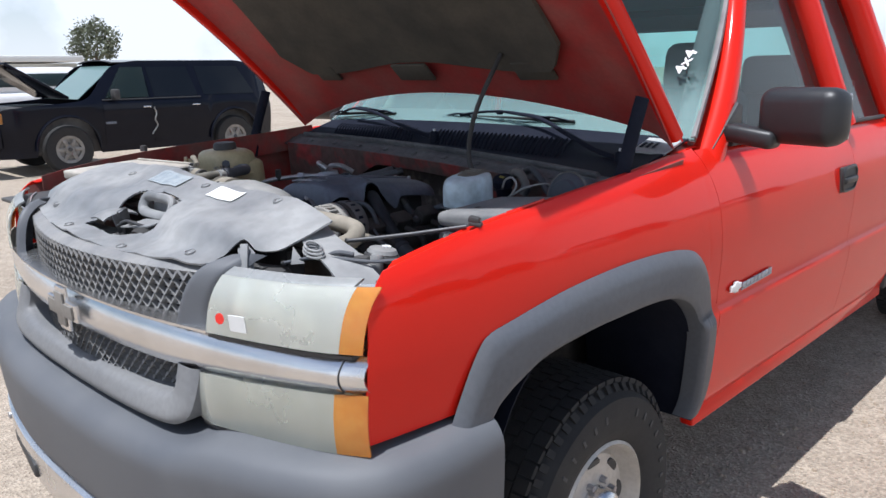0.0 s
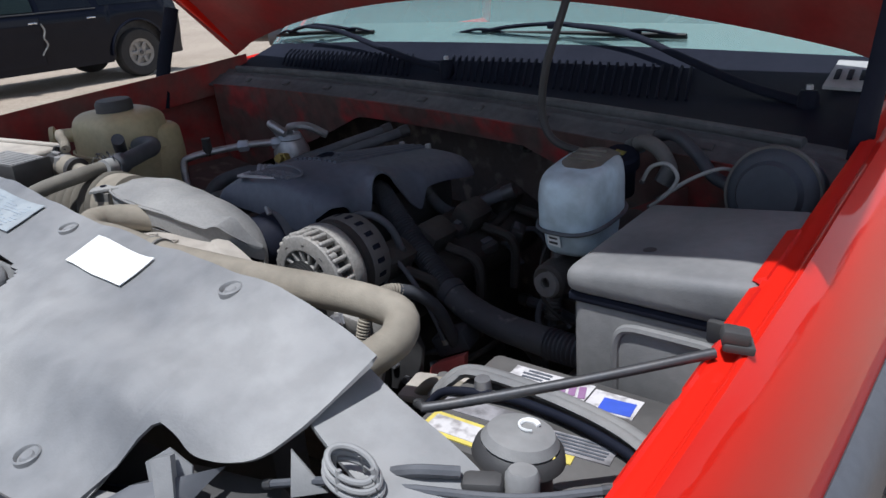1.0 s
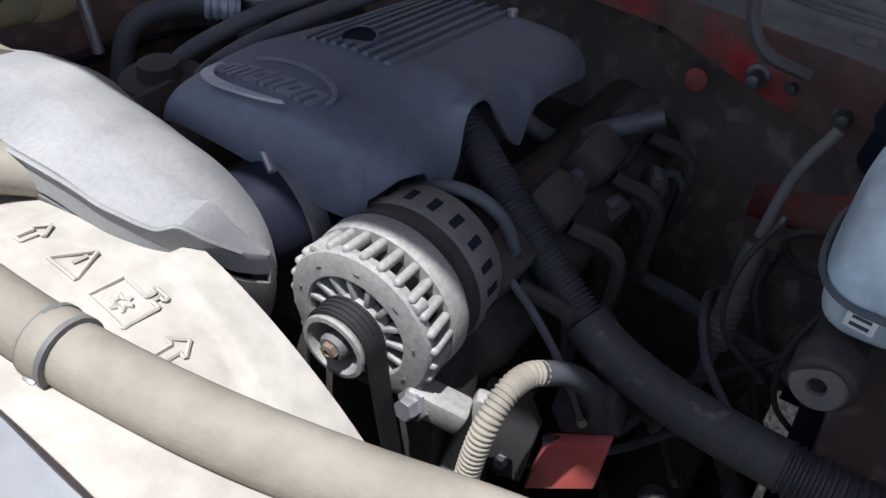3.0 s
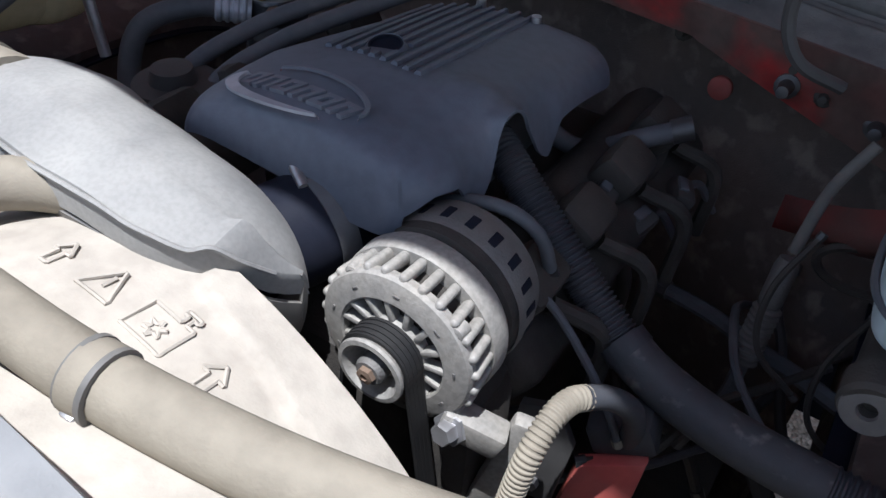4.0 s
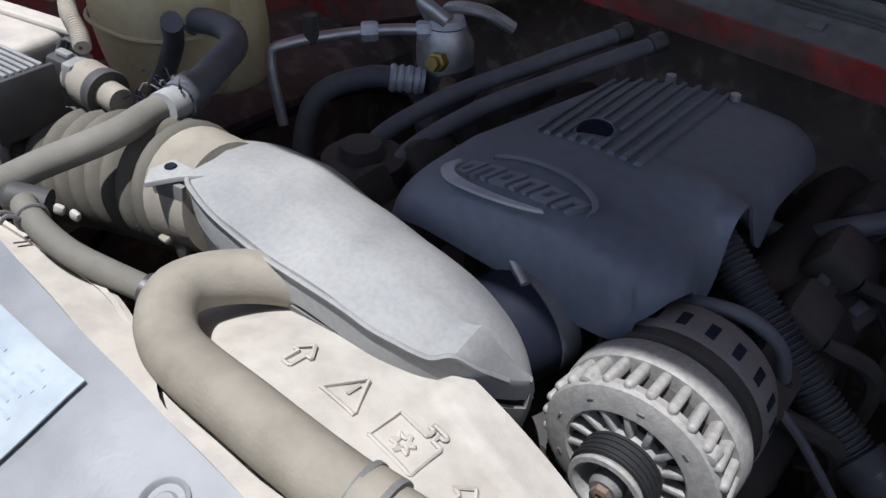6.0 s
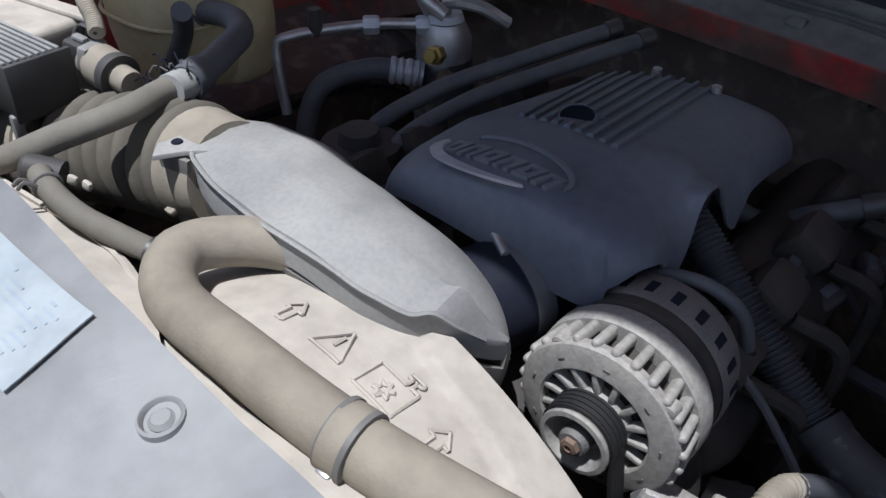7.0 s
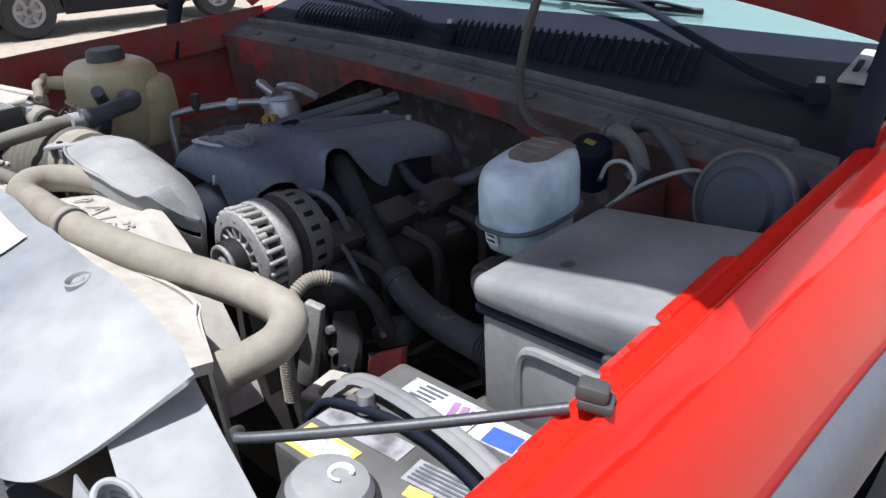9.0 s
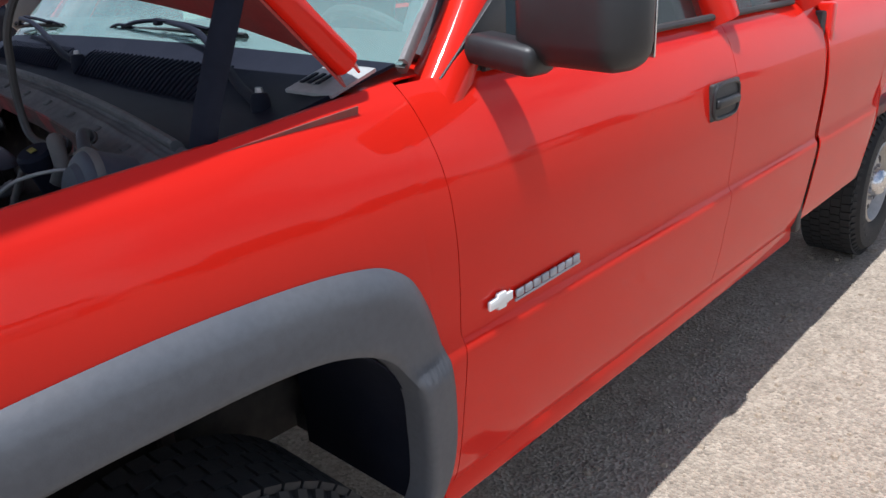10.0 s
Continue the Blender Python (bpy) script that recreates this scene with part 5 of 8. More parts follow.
ARROW = [(-0.3, -1), (-0.3, 0.1), (-0.75, 0.1), (0, 1), (0.75, 0.1), (0.3, 0.1), (0.3, -1), (-0.3, -1)]
TRI = [(-1, -0.8), (0, 1), (1, -0.8), (-1, -0.8)]
TANK = [(-1, -0.8), (-1, 0.8), (0.35, 0.8), (0.35, 1.15), (0.15, 1.15), (0.15, 1.35), (0.85, 1.35), (0.85, 1.15), (0.6, 1.15), (0.6, 0.8), (1, 0.8), (1, -0.8), (-1, -0.8)]
STAR = [(0.45 * math.cos(a) * (1 if k % 2 else 0.45), 0.45 * math.sin(a) * (1 if k % 2 else 0.45)) for k, a in ((k, math.pi * k / 6) for k in range(13))]
FA = radians(-3)
part("arrow", stroke(ARROW, 0.014, 0.530, FA, 0.013), SHROUD, shroud)
part("arrow", stroke(ARROW, 0.163, 0.523, FA, 0.013), SHROUD, shroud)
part("triangle", stroke(TRI, 0.063, 0.529, FA, 0.016), SHROUD, shroud)
part("exclamation", stroke([(0, 0.45), (0, 0.1), (0, -0.25)], 0.063, 0.529, FA, 0.016), SHROUD, shroud)
part("tank_symbol", stroke(TANK, 0.113, 0.525, FA, 0.018), SHROUD, shroud)
part("star", stroke(STAR, 0.113, 0.523, FA, 0.018), SHROUD, shroud)


def tank_back(x):
    return interp(x, [-0.40, -0.16, -0.06, 0.0, 0.10, 0.20, 0.30, 0.385, 0.415, 0.445, 0.54], [0.478, 0.486, 0.462, 0.436, 0.440, 0.458, 0.474, 0.486, 0.486, 0.470, 0.430])


def tank_fn2(u, v):
    x = -0.40 + 0.94 * u
    y = 0.372 + (tank_back(x) - 0.372) * v
    return (x, y, 1.232 - 0.26 * (y - 0.372) - 0.02 * (2 * u - 1) ** 2 + 0.0012 * math.sin(37 * x) * math.sin(60 * y) - 0.004 * math.exp(-((x - 0.29) / 0.008) ** 2 - ((y - 0.434) / 0.006) ** 2))


part("top_tank", sheet(tank_fn2, 90, 14, 0.012), SHROUD, shroud, "pale dusty radiator top tank")
part("front_wall", sheet(lambda u, v: (-0.38 + 0.92 * u, tank_back(-0.38 + 0.92 * u) - 0.004 + 0.012 * v, 1.206 - 0.012 * (2 * u - 1) ** 2 - 0.24 * v), 40, 6, 0.004), SHROUD, shroud)
# upper radiator hose
hose = thing("radiator_hose", "thick tan dusty rubber upper radiator hose with a clamp", "hose", at=(0.25, 0.44, 1.18))
HP = [(0.050, 0.650, 1.150), (-0.010, 0.612, 1.182), (-0.068, 0.562, 1.205), (-0.088, 0.508, 1.216), (-0.045, 0.470, 1.218), (0.05, 0.460, 1.226), (0.15, 0.462, 1.221), (0.25, 0.474, 1.217),
      (0.335, 0.495, 1.209), (0.41, 0.518, 1.202), (0.470, 0.533, 1.195), (0.508, 0.536, 1.186), (0.520, 0.514, 1.171), (0.508, 0.484, 1.158), (0.490, 0.456, 1.146)]
part("pipe", tube(HP, 0.0212, 130, 18), HOSE, hose)
part("clamp", tube([(0.138, 0.4605, 1.2222), (0.147, 0.4615, 1.2215), (0.156, 0.4625, 1.2208)], 0.0236, 5, 24), HOSE, hose, "dusty spring clamp")
for dx in (-0.009, 0.009):
    part("clamp_band", tube([(0.147 + dx - 0.002, 0.4613, 1.2217), (0.147 + dx, 0.4615, 1.2215), (0.147 + dx + 0.002, 0.4617, 1.2213)], 0.0242, 5, 24), DUCT_DARK, hose)
part("clamp_tang", box((0.012, 0.012, 0.02), (0.147, 0.442, 1.206), 0.003), STEEL, hose)
part("end_fitting", lathe([(0.0, 0.02), (0.018, 0.02), (0.0235, 0.012), (0.0245, -0.012), (0.0, -0.012)], axis((0.490, 0.456, 1.146), (0.5, 0.75, 0.3)), 20), HOSE, hose, "crumbling dusty hose end")

# intake: bellows and resonator
intake = thing("air_intake_duct", "grey dusty intake resonator with a ribbed rubber boot", "air duct", at=(0, 0.68, 1.1))


def reso(t, w):
    """A pear-shaped lid: t along it, w across from -1 (front) to 1."""
    x = -0.235 + 0.355 * t
    a = interp(x, [-0.235, -0.21, -0.19, -0.124, -0.058, 0.03, 0.066, 0.095, 0.110, 0.120], [0.622, 0.596, 0.580, 0.561, 0.555, 0.555, 0.563, 0.586, 0.612, 0.640])
    b = interp(x, [-0.235, -0.22, -0.192, -0.15, -0.10, 0.031, 0.09, 0.11, 0.120], [0.662, 0.694, 0.710, 0.712, 0.702, 0.678, 0.666, 0.658, 0.650])
    edge = interp(x, [-0.235, 0.0, 0.05, 0.08, 0.10, 0.120], [1.218, 1.216, 1.210, 1.200, 1.184, 1.156])
    if w < 0:                                               # the pinched notch in the front seam, near the tip
        edge += 0.012 * math.exp(-((x - 0.094) / 0.009) ** 2)
    return Vector((x + 0.013 * t, (a + b) / 2 + (b - a) / 2 * w, 0)), edge - 0.016 * max(0.0, w)


def lid_fn(u, v):
    w = 2 * v - 1
    p, z = reso(u, w)
    dome = (1 - abs(w) ** 2.6) * (0.62 + 0.38 * w) * math.sin(math.pi * min(0.97, 0.08 + 0.90 * u)) ** 0.6
    roll = max(0.0, (-0.84 - w) / 0.16)
    z += 0.004 * min(1.0, max(0.0, (w + 1) / 0.16)) * (w < 0) * (0.5 - 0.5 * w) - 0.022 * roll ** 1.2
    return (p.x, p.y + 0.010 * roll, z + 0.030 * dome + 0.0012 * math.sin(31 * p.x + 17 * p.y) + 0.0009 * math.sin(70 * p.x - 40 * p.y))


def tub_fn(u, v):
    c = 2 * math.pi * u
    t, w = 0.5 - 0.5 * math.cos(c), math.copysign(1, math.sin(c)) * abs(math.sin(c)) ** 0.15
    p, z = reso(t, w * (1.0 if w > 0 else 0.985))
    m = Vector((-0.06, 0.640, 0))
    k = 0.90 - 0.14 * v ** 1.05 if w < 0 else 1.0 - 0.16 * v ** 2.2
    return (m.x + (p.x - m.x) * (1 - 0.10 * v ** 2), m.y + (p.y - m.y) * k, z - 0.003 - (0.022 if w < 0 else 0.0) - 0.075 * v)


part("lid", sheet(lid_fn, 60, 20, 0.004), DUCT, intake, "dusty grey lid, paler than its tub")
# shade below the lid is put into the tub's darker plastic
part("tub", sheet(tub_fn, 90, 12, 0.004), DUCT_DARK, intake)
part("seam", tube([(lambda q: (q[0].x, q[0].y, q[1] + 0.0065))(reso(0.03 + 0.95 * k / 30, -0.85)) for k in range(31)], 0.0022, 90, 6), DUCT, intake)
part("throttle_elbow", tube([(0.045, 0.668, 1.125), (0.072, 0.700, 1.135), (0.082, 0.735, 1.140), (0.085, 0.80, 1.135), (0.085, 0.86, 1.12)], 0.050, 24, 28), COWL, intake)
part("elbow_band", tube([(0.0775, 0.716, 1.138), (0.080, 0.724, 1.139), (0.082, 0.732, 1.140)], 0.0525, 5, 28), HOSE_DK, intake)
part("clamp_screw", lathe([(0, 0.022), (0.005, 0.021), (0.006, -0.010), (0, -0.010)], axis((0.066, 0.716, 1.190), (0.8, -0.5, -0.2)), 10), STEEL, intake, "steel worm-drive clamp screw")
tab = part("tab", prism([(-0.215, 0.565), (-0.201, 0.590), (-0.170, 0.620), (-0.200, 0.652), (-0.228, 0.630), (-0.232, 0.582)][::-1], 0.005, Matrix.Translation((0, 0, 1.2225)), 0.002), DUCT, intake, "flat dusty mounting tab with a hole")
part("tab_hole", lathe([(0, 0.0006), (0.0035, 0.0006), (0.0048, 0.0016), (0.0056, 0.0006), (0.0056, 0)], pose(-0.219, 0.595, 1.2278), 16), COWL, tab)
part("gusset", prism([(-0.020, 0.0), (0.022, 0.0), (0.004, -0.088), (-0.006, -0.088)][::-1], 0.005, pose(-0.216, 0.588, 1.220, 90, 0, 8), 0.001), DUCT_DARK, intake)
BOOT_LINE = [(-0.240, 0.633, 1.176), (-0.31, 0.628, 1.163), (-0.39, 0.618, 1.146), (-0.472, 0.603, 1.126)]
part("boot", tube(BOOT_LINE, lambda t: 0.0450 + 0.0200 * abs(math.sin(math.pi * 9 * t)) ** 0.55, 200, 36), BOOT, intake, "dusty black ribbed rubber boot")
part("collar", tube([(-0.196, 0.635, 1.182), (-0.220, 0.634, 1.179), (-0.244, 0.633, 1.175)], lambda t: 0.0545 + 0.006 * t, 9, 32), HOSE, intake, "tan dusty boot collar")
for a in (250, 200, 300):
    c = Vector((-0.226, 0.633 + 0.0595 * math.cos(radians(a)), 1.176 + 0.0595 * math.sin(radians(a))))
    part("collar_clip", box((0.012, 0.008, 0.008), c, 0.002, (a - 90, 0, 0)), HOSE, intake)
part("pale_band", tube([(-0.470, 0.6035, 1.1265), (-0.478, 0.602, 1.1245), (-0.487, 0.6005, 1.122)], 0.0650, 5, 32), SHROUD, intake, "pale dusty clamp band")
part("end_ring", tube([(-0.486, 0.6005, 1.122), (-0.500, 0.598, 1.119), (-0.515, 0.595, 1.115)], 0.0690, 5, 32), HOSE, intake)
airbox = thing("air_filter_box", "dusty pale grey air filter box with a fluted black end", "filter box", at=(-0.645, 0.53, 1.0))
part("body", box((0.30, 0.29, 0.24), (-0.665, 0.530, 1.113), 0.022, (0, 0, 8), seg=3), DUCT, airbox)
# lid paler than the body: sunlight on top is put into its colour
part("lid", box((0.33, 0.30, 0.030), (-0.660, 0.525, 1.236), 0.008, (0, 0, 8), seg=3), SHROUD, airbox, "pale lid with its sunlit brightness in the colour")
part("lid_ridge", box((0.33, 0.010, 0.008), (-0.650, 0.648, 1.2535), 0.003, (0, 0, 8)), SHROUD, airbox)
fl = part("fluted_block", box((0.150, 0.068, 0.060), (-0.514, 0.574, 1.221), 0.003, (0, 0, 3)), BLACK, airbox, "black plastic end block")
part("end_plate", box((0.006, 0.074, 0.066), (-0.437, 0.578, 1.222), 0.002, (0, 4, 3)), BLACK, airbox)
for k in range(9):
    part("flute", box((0.138, 0.0046, 0.004), (-0.514, 0.545 + 0.0073 * k, 1.2520), 0.0014, (0, 0, 3)), DUCT, fl)
part("side_clip", box((0.010, 0.012, 0.052), (-0.455, 0.545, 1.168), 0.003, (0, 6, 0)), BOX_GREY, airbox)

# engine: block, cover, alternator
engine = thing("engine", "dark greasy V8 engine block with rubber lines", "engine", at=(0.03, 0.95, 0.7))
part("block", box((0.44, 0.60, 0.40), (0.03, 0.99, 0.86), 0.05, taper=0.8), GREASE, engine)
for s in (1, -1):
    part("valve_cover", box((0.13, 0.50, 0.10), (0.03 + s * 0.20, 0.99, 1.04), 0.03, (0, s * 32, 0), seg=3), GREASE, engine)
    for k in range(4):
        y = 0.80 + 0.11 * k
        part("coil", box((0.05, 0.07, 0.05), (0.03 + s * 0.225, y, 1.105), 0.012, (0, s * 32, 0)), GREASE, engine)
        part("plug_lead", tube([(0.03 + s * 0.25, y, 1.09), (0.03 + s * 0.30, y + 0.02, 1.06), (0.03 + s * 0.30, y + 0.02, 0.97)], 0.009, 14, 8), GREASE, engine)
part("front_case", box((0.46, 0.10, 0.42), (0.06, 0.71, 0.86), 0.04), GREASE, engine)
part("intake_plenum", box((0.17, 0.38, 0.10), (0.05, 0.95, 1.105), 0.03), BLACK, engine)

ecover = thing("engine_cover", "slate-grey plastic engine cover with ribs and raised badge", "engine cover", at=(0.06, 0.9, 1.15))


def ec_top(x, y):
    z = 1.236 - 0.165 * max(0.0, y - 0.84)
    d = x - 0.065
    z -= (1.4 if d < 0 else 0.8) * d * d
    fold = min(1.0, max(0.0, (x - 0.085) / 0.075))          # the tunnel over the corrugated tube
    return z + 0.010 * fold * fold * (3 - 2 * fold) * math.exp(-((y - 0.868) / 0.026) ** 2) - 0.004 * fold * math.exp(-((y - 0.800) / 0.030) ** 2)


def rounded(u, r):
    """A point on a rounded square from -1 to 1, walked from the middle of its left side by the front."""
    side, arc = 2 - 2 * r, math.pi * r / 2
    s0 = (u * 4 * (side + arc) + 0.5 * side) % (4 * (side + arc))
    k, f = divmod(s0, side + arc)
    k = int(k) % 4
    if f < side:
        p = (-1.0, 1 - r - f)
    else:
        a = (f - side) / r
        p = (-1 + r - r * math.cos(a), -1 + r - r * math.sin(a))
    for _ in range(k):
        p = (-p[1], p[0])
    return p


def ec_fn(u, v):
    # u goes round the cover, v from the middle outwards and down the skirt
    cx, sy = rounded(u, 0.30)
    r = min(1.0, v / 0.70)
    y = 0.936 + 0.206 * sy * r
    x = 0.045 + (0.127 if cx > 0 else 0.122) * cx * r
    w = max(0.0, (v - 0.70) / 0.30)
    if cx > 0.6 and sy > -0.955:
        drop = interp(y, [0.73, 0.742, 0.765, 0.785, 0.806, 0.828, 0.840, 0.846, 0.856, 0.874, 0.890, 0.902, 0.918, 0.932, 0.956, 0.966, 0.976, 1.017, 1.111],
                      [0.056, 0.040, 0.026, 0.028, 0.056, 0.066, 0.050, 0.016, 0.004, 0.004, 0.010, 0.026, 0.045, 0.062, 0.076, 0.056, 0.038, 0.034, 0.038])
    elif sy < -0.5:
        drop = interp(cx, [-1, -0.7, -0.37, -0.12, 0.2, 0.55, 0.75, 0.92, 1.0], [0.050, 0.036, 0.045, 0.052, 0.058, 0.067, 0.064, 0.060, 0.058])
    else:
        drop = 0.055 if cx < -0.5 else 0.030
    out = 0.016 * math.sin(w * math.pi / 2) + 0.004 * w
    roll = 0.006 * max(0.0, (r - 0.86) / 0.14) ** 2
    return (x + out * cx, y + out * 0.9 * sy, ec_top(x, y) - roll - (drop - min(0.004, roll)) * (0.16 * w + 0.84 * w ** 1.5))


part("shell", sheet(ec_fn, 440, 34, 0.003, side=-1), SLATE, ecover)
OILX, OILY = 0.032, 0.890
for k in range(9):
    def rib_at(t, k=k):
        x = -0.014 + 0.01375 * k + (-0.052 + 0.030 * k / 8) * t
        y = 0.858 + (0.262 + 0.018 * k / 8) * t - 0.008 * k / 8
        return (x, y, ec_top(x, y) + 0.0006)
    near = [t for t in (q / 60 for q in range(61)) if math.hypot(rib_at(t)[0] - OILX, rib_at(t)[1] - OILY) < 0.024]
    for t0, t1 in ((0.0, min(near)), (max(near), 1.0)) if near else ((0.0, 1.0),):
        if t1 - t0 > 0.03:
            part("rib", tube([rib_at(t0 + (t1 - t0) * q / 4) for q in range(5)], 0.0042, 12, 6, flat=0.9), SLATE, ecover)
part("oil_hole", lathe([(0.0175, 0.004), (0.0155, 0.004), (0.0155, 0.0012), (0, 0.0012)], pose(OILX, OILY, ec_top(OILX, OILY), 9, 0, 0), 24), COWL, ecover)
part("oil_ring", lathe([(0.0155, -0.002), (0.0180, 0.005), (0.0220, -0.002)], pose(OILX, OILY, ec_top(OILX, OILY), 9, 0, 0), 28, closed=True), SLATE, ecover)
LT = pose(0.036, 0.757, 1.2365, 0, 0, -1)


def on_badge(x, y, lift):
    p = LT @ Vector((x, y, 0))
    return (p.x, p.y, ec_top(p.x, p.y) + lift)


# six upright blocks with slanted sides, each with a sunken middle, stand for the raised letters
for k in range(6):
    x0, lean = -0.0640 + 0.0214 * k, 0.0075
    y0, y1 = 0.004 - 0.0030 * k / 5, 0.028 - 0.0050 * k / 5
    for a, b, c, d in ((0.0, 0.0052, 0.0, 1.0), (0.0118, 0.0170, 0.0, 1.0), (0.0052, 0.0118, 0.76, 1.0), (0.0052, 0.0118, 0.0, 0.24))[:4 if k % 2 == 0 else 3]:
        part("badge_bar", sheet(lambda u, v: on_badge(x0 + a + (b - a) * u + lean * (c + (d - c) * v - 0.5), y0 - 0.012 + (y1 - y0) * (c + (d - c) * v), 0.0034), 2, 4, 0.004), SILVER_DK, ecover)


def swoosh(a0, a1, rx, ry, wide, name, mat):
    def fn(u, v):
        a = a0 + (a1 - a0) * u
        k = 1 + wide * math.sin(u * math.pi) ** 0.7 * (v - 0.5)
        return on_badge(rx * k * math.cos(a) - 0.002, ry * k * math.sin(a), 0.0032)
    return part(name, sheet(fn, 40, 3, 0.003), mat, ecover)


swoosh(radians(160), radians(312), 0.069, 0.033, 0.25, "swoosh", SILVER)
swoosh(radians(-10), radians(128), 0.072, 0.035, 0.10, "upper_swoosh", SILVER_DK)
for x, y in ((0.0, 1.136), (0.085, 1.118)):
    part("fastener", lathe([(0, 0.016), (0.006, 0.014), (0.007, 0), (0, 0)], pose(x, y, ec_top(x, y) - 0.006), 12), STEEL, ecover)

alt = thing("alternator", "cast aluminium alternator with cooling slots and a belt pulley", "alternator", at=(0.213, 0.70, 1.05))
AC = Vector((0.211, 0.0, 1.118))
AM = axis((AC.x, 0.655, AC.z), (0, -1, 0))
RA = 0.0738
bm = lathe([(0.018, 0.004), (0.026, 0.006), (0.030, 0.001), (0.030, -0.008)], AM, 56)
lathe([(0.047, -0.008), (0.047, 0.0015), (0.049, 0.003), (0.062, 0.0018), (0.0685, -0.0005), (0.0705, -0.0040), (0.0690, -0.0110), (0.0640, -0.0120)], AM, 56, bm=bm)
lathe([(0.060, -0.0305), (RA - 0.001, -0.0315), (RA, -0.034), (RA + 0.0005, -0.050), (RA - 0.002, -0.056), (0.060, -0.057)], AM, 56, bm=bm)
part("housing", bm, ALU, alt)
part("stator", lathe([(0.018, -0.006), (0.048, -0.014), (0.058, -0.018), (0.060, -0.030), (0.062, -0.060), (0.071, -0.064), (0.071, -0.084), (0.060, -0.09)], AM, 48), GREASE, alt)
# darker metal than the housing: the rear's shade is in its colour
part("rear_case", lathe([(RA - 0.002, -0.074), (RA, -0.078), (RA - 0.001, -0.100), (0.068, -0.116), (0.050, -0.126), (0, -0.130)], AM, 48), ALU_DK, alt)
for k in range(15):
    mm = AM @ Matrix.Rotation(2 * math.pi * k / 15, 4, "Z")
    part("spoke", box((0.023, 0.0056, 0.010), (0, 0, 0), 0.0016), ALU, alt).data.transform(mm @ pose(0.039, 0, -0.003, 0, 0, 10))
for k in range(27):
    mm = AM @ Matrix.Rotation(2 * math.pi * (k + 0.5) / 27, 4, "Z")
    fin = box((0.0110, 0.0078, 0.031), (0, 0, 0), 0.0034, seg=3)
    part("fin", fin, ALU, alt).data.transform(mm @ pose(RA - 0.0058, 0.0, -0.018, 0, 6, 0))
    if k % 3 == 0:
        part("face_mark", box((0.0022, 0.006, 0.0016), (0, 0, 0), 0.0005), ALU_DK, alt).data.transform(mm @ pose(0.0575, 0, 0.0022))
for k in range(20):
    mm = AM @ Matrix.Rotation(2 * math.pi * (k + 0.5) / 20, 4, "Z")
    part("rear_slot", box((0.004, 0.0085, 0.017), (0, 0, 0), 0.001), COWL, alt).data.transform(mm @ pose(RA - 0.0022, 0, -0.090))
PM = axis((AC.x, 0.630, AC.z), (0, -1, 0))
part("pulley", lathe([(0.0, -0.006), (0.012, -0.006), (0.017, -0.010), (0.0205, -0.006), (0.0225, 0.003), (0.0255, 0.0065), (0.0295, 0.006), (0.0300, 0.003), (0.0275, 0.000), (0.0275, -0.020), (0.030, -0.022), (0.0, -0.022)], PM, 44), ALU, alt)
part("hub", lathe([(0.0055, 0.008), (0.0105, 0.008), (0.0125, 0.005), (0.0125, -0.008), (0.0055, -0.008)], PM, 24, closed=True), ALU_DK, alt)
part("nut", lathe([(0.0035, 0.013), (0.0075, 0.012), (0.0085, 0.006), (0.0035, 0.006)], PM, 6, closed=True), RUST, alt)
part("shaft", lathe([(0, 0.010), (0.003, 0.011), (0.0040, 0.008), (0.0040, 0)], PM, 16), RUST, alt)
for a in (40, 128, 222, 318):
    mm = AM @ Matrix.Rotation(radians(a), 4, "Z")
    part("lug", lathe([(0.002, -0.003), (0.003, 0.0), (0.006, -0.001), (0.007, -0.012), (0.0, -0.012)], mm @ pose(RA - 0.006, 0, -0.002), 14), ALU, alt)
part("bracket", box((0.056, 0.026, 0.028), (0.282, 0.668, 1.058), 0.005, (0, 20, 18)), ALU, alt, "pale cast bracket")
part("bracket_bolt", lathe([(0, 0.014), (0.009, 0.014), (0.0105, 0.010), (0.0105, 0.003), (0.015, 0.002), (0.016, 0), (0, 0)], axis((0.270, 0.652, 1.064), (-0.1, -1, 0.25)), 6), STEEL, alt)
part("bracket_arm", box((0.030, 0.016, 0.15), (0.304, 0.690, 0.990), 0.004, (0, 14, 20)), ALU, alt)
part("bracket_strut", box((0.010, 0.014, 0.12), (0.268, 0.690, 0.985), 0.003, (0, 6, 0)), ALU_DK, alt)


bp = []
for k in range(13):
    a = radians(165 - 175 * k / 12)
    bp.append((AC.x + 0.0318 * math.cos(a), AC.z + 0.0318 * math.sin(a)))
bp = [(AC.x - 0.045, AC.z - 0.20)] + bp + [(AC.x + 0.060, AC.z - 0.20)]


def belt_sheet(u, v):
    t = u * (len(bp) - 1)
    k = min(int(t), len(bp) - 2)
    f = t - k
    return (bp[k][0] * (1 - f) + bp[k + 1][0] * f, 0.630 + 0.021 * v, bp[k][1] * (1 - f) + bp[k + 1][1] * f)


belt = thing("drive_belt", "black ribbed rubber drive belt", "belt", at=(AC.x, 0.64, AC.z))
part("band", sheet(belt_sheet, 56, 4, 0.003), RUBBER, belt)
for k in range(4):
    part("rib", sheet(lambda u, v, k=k: tuple(Vector(belt_sheet(u, 0.10 + 0.24 * k + 0.10 * v)) + Vector((0, 0, 0.0012))), 56, 1, 0.002), RUBBER, belt)

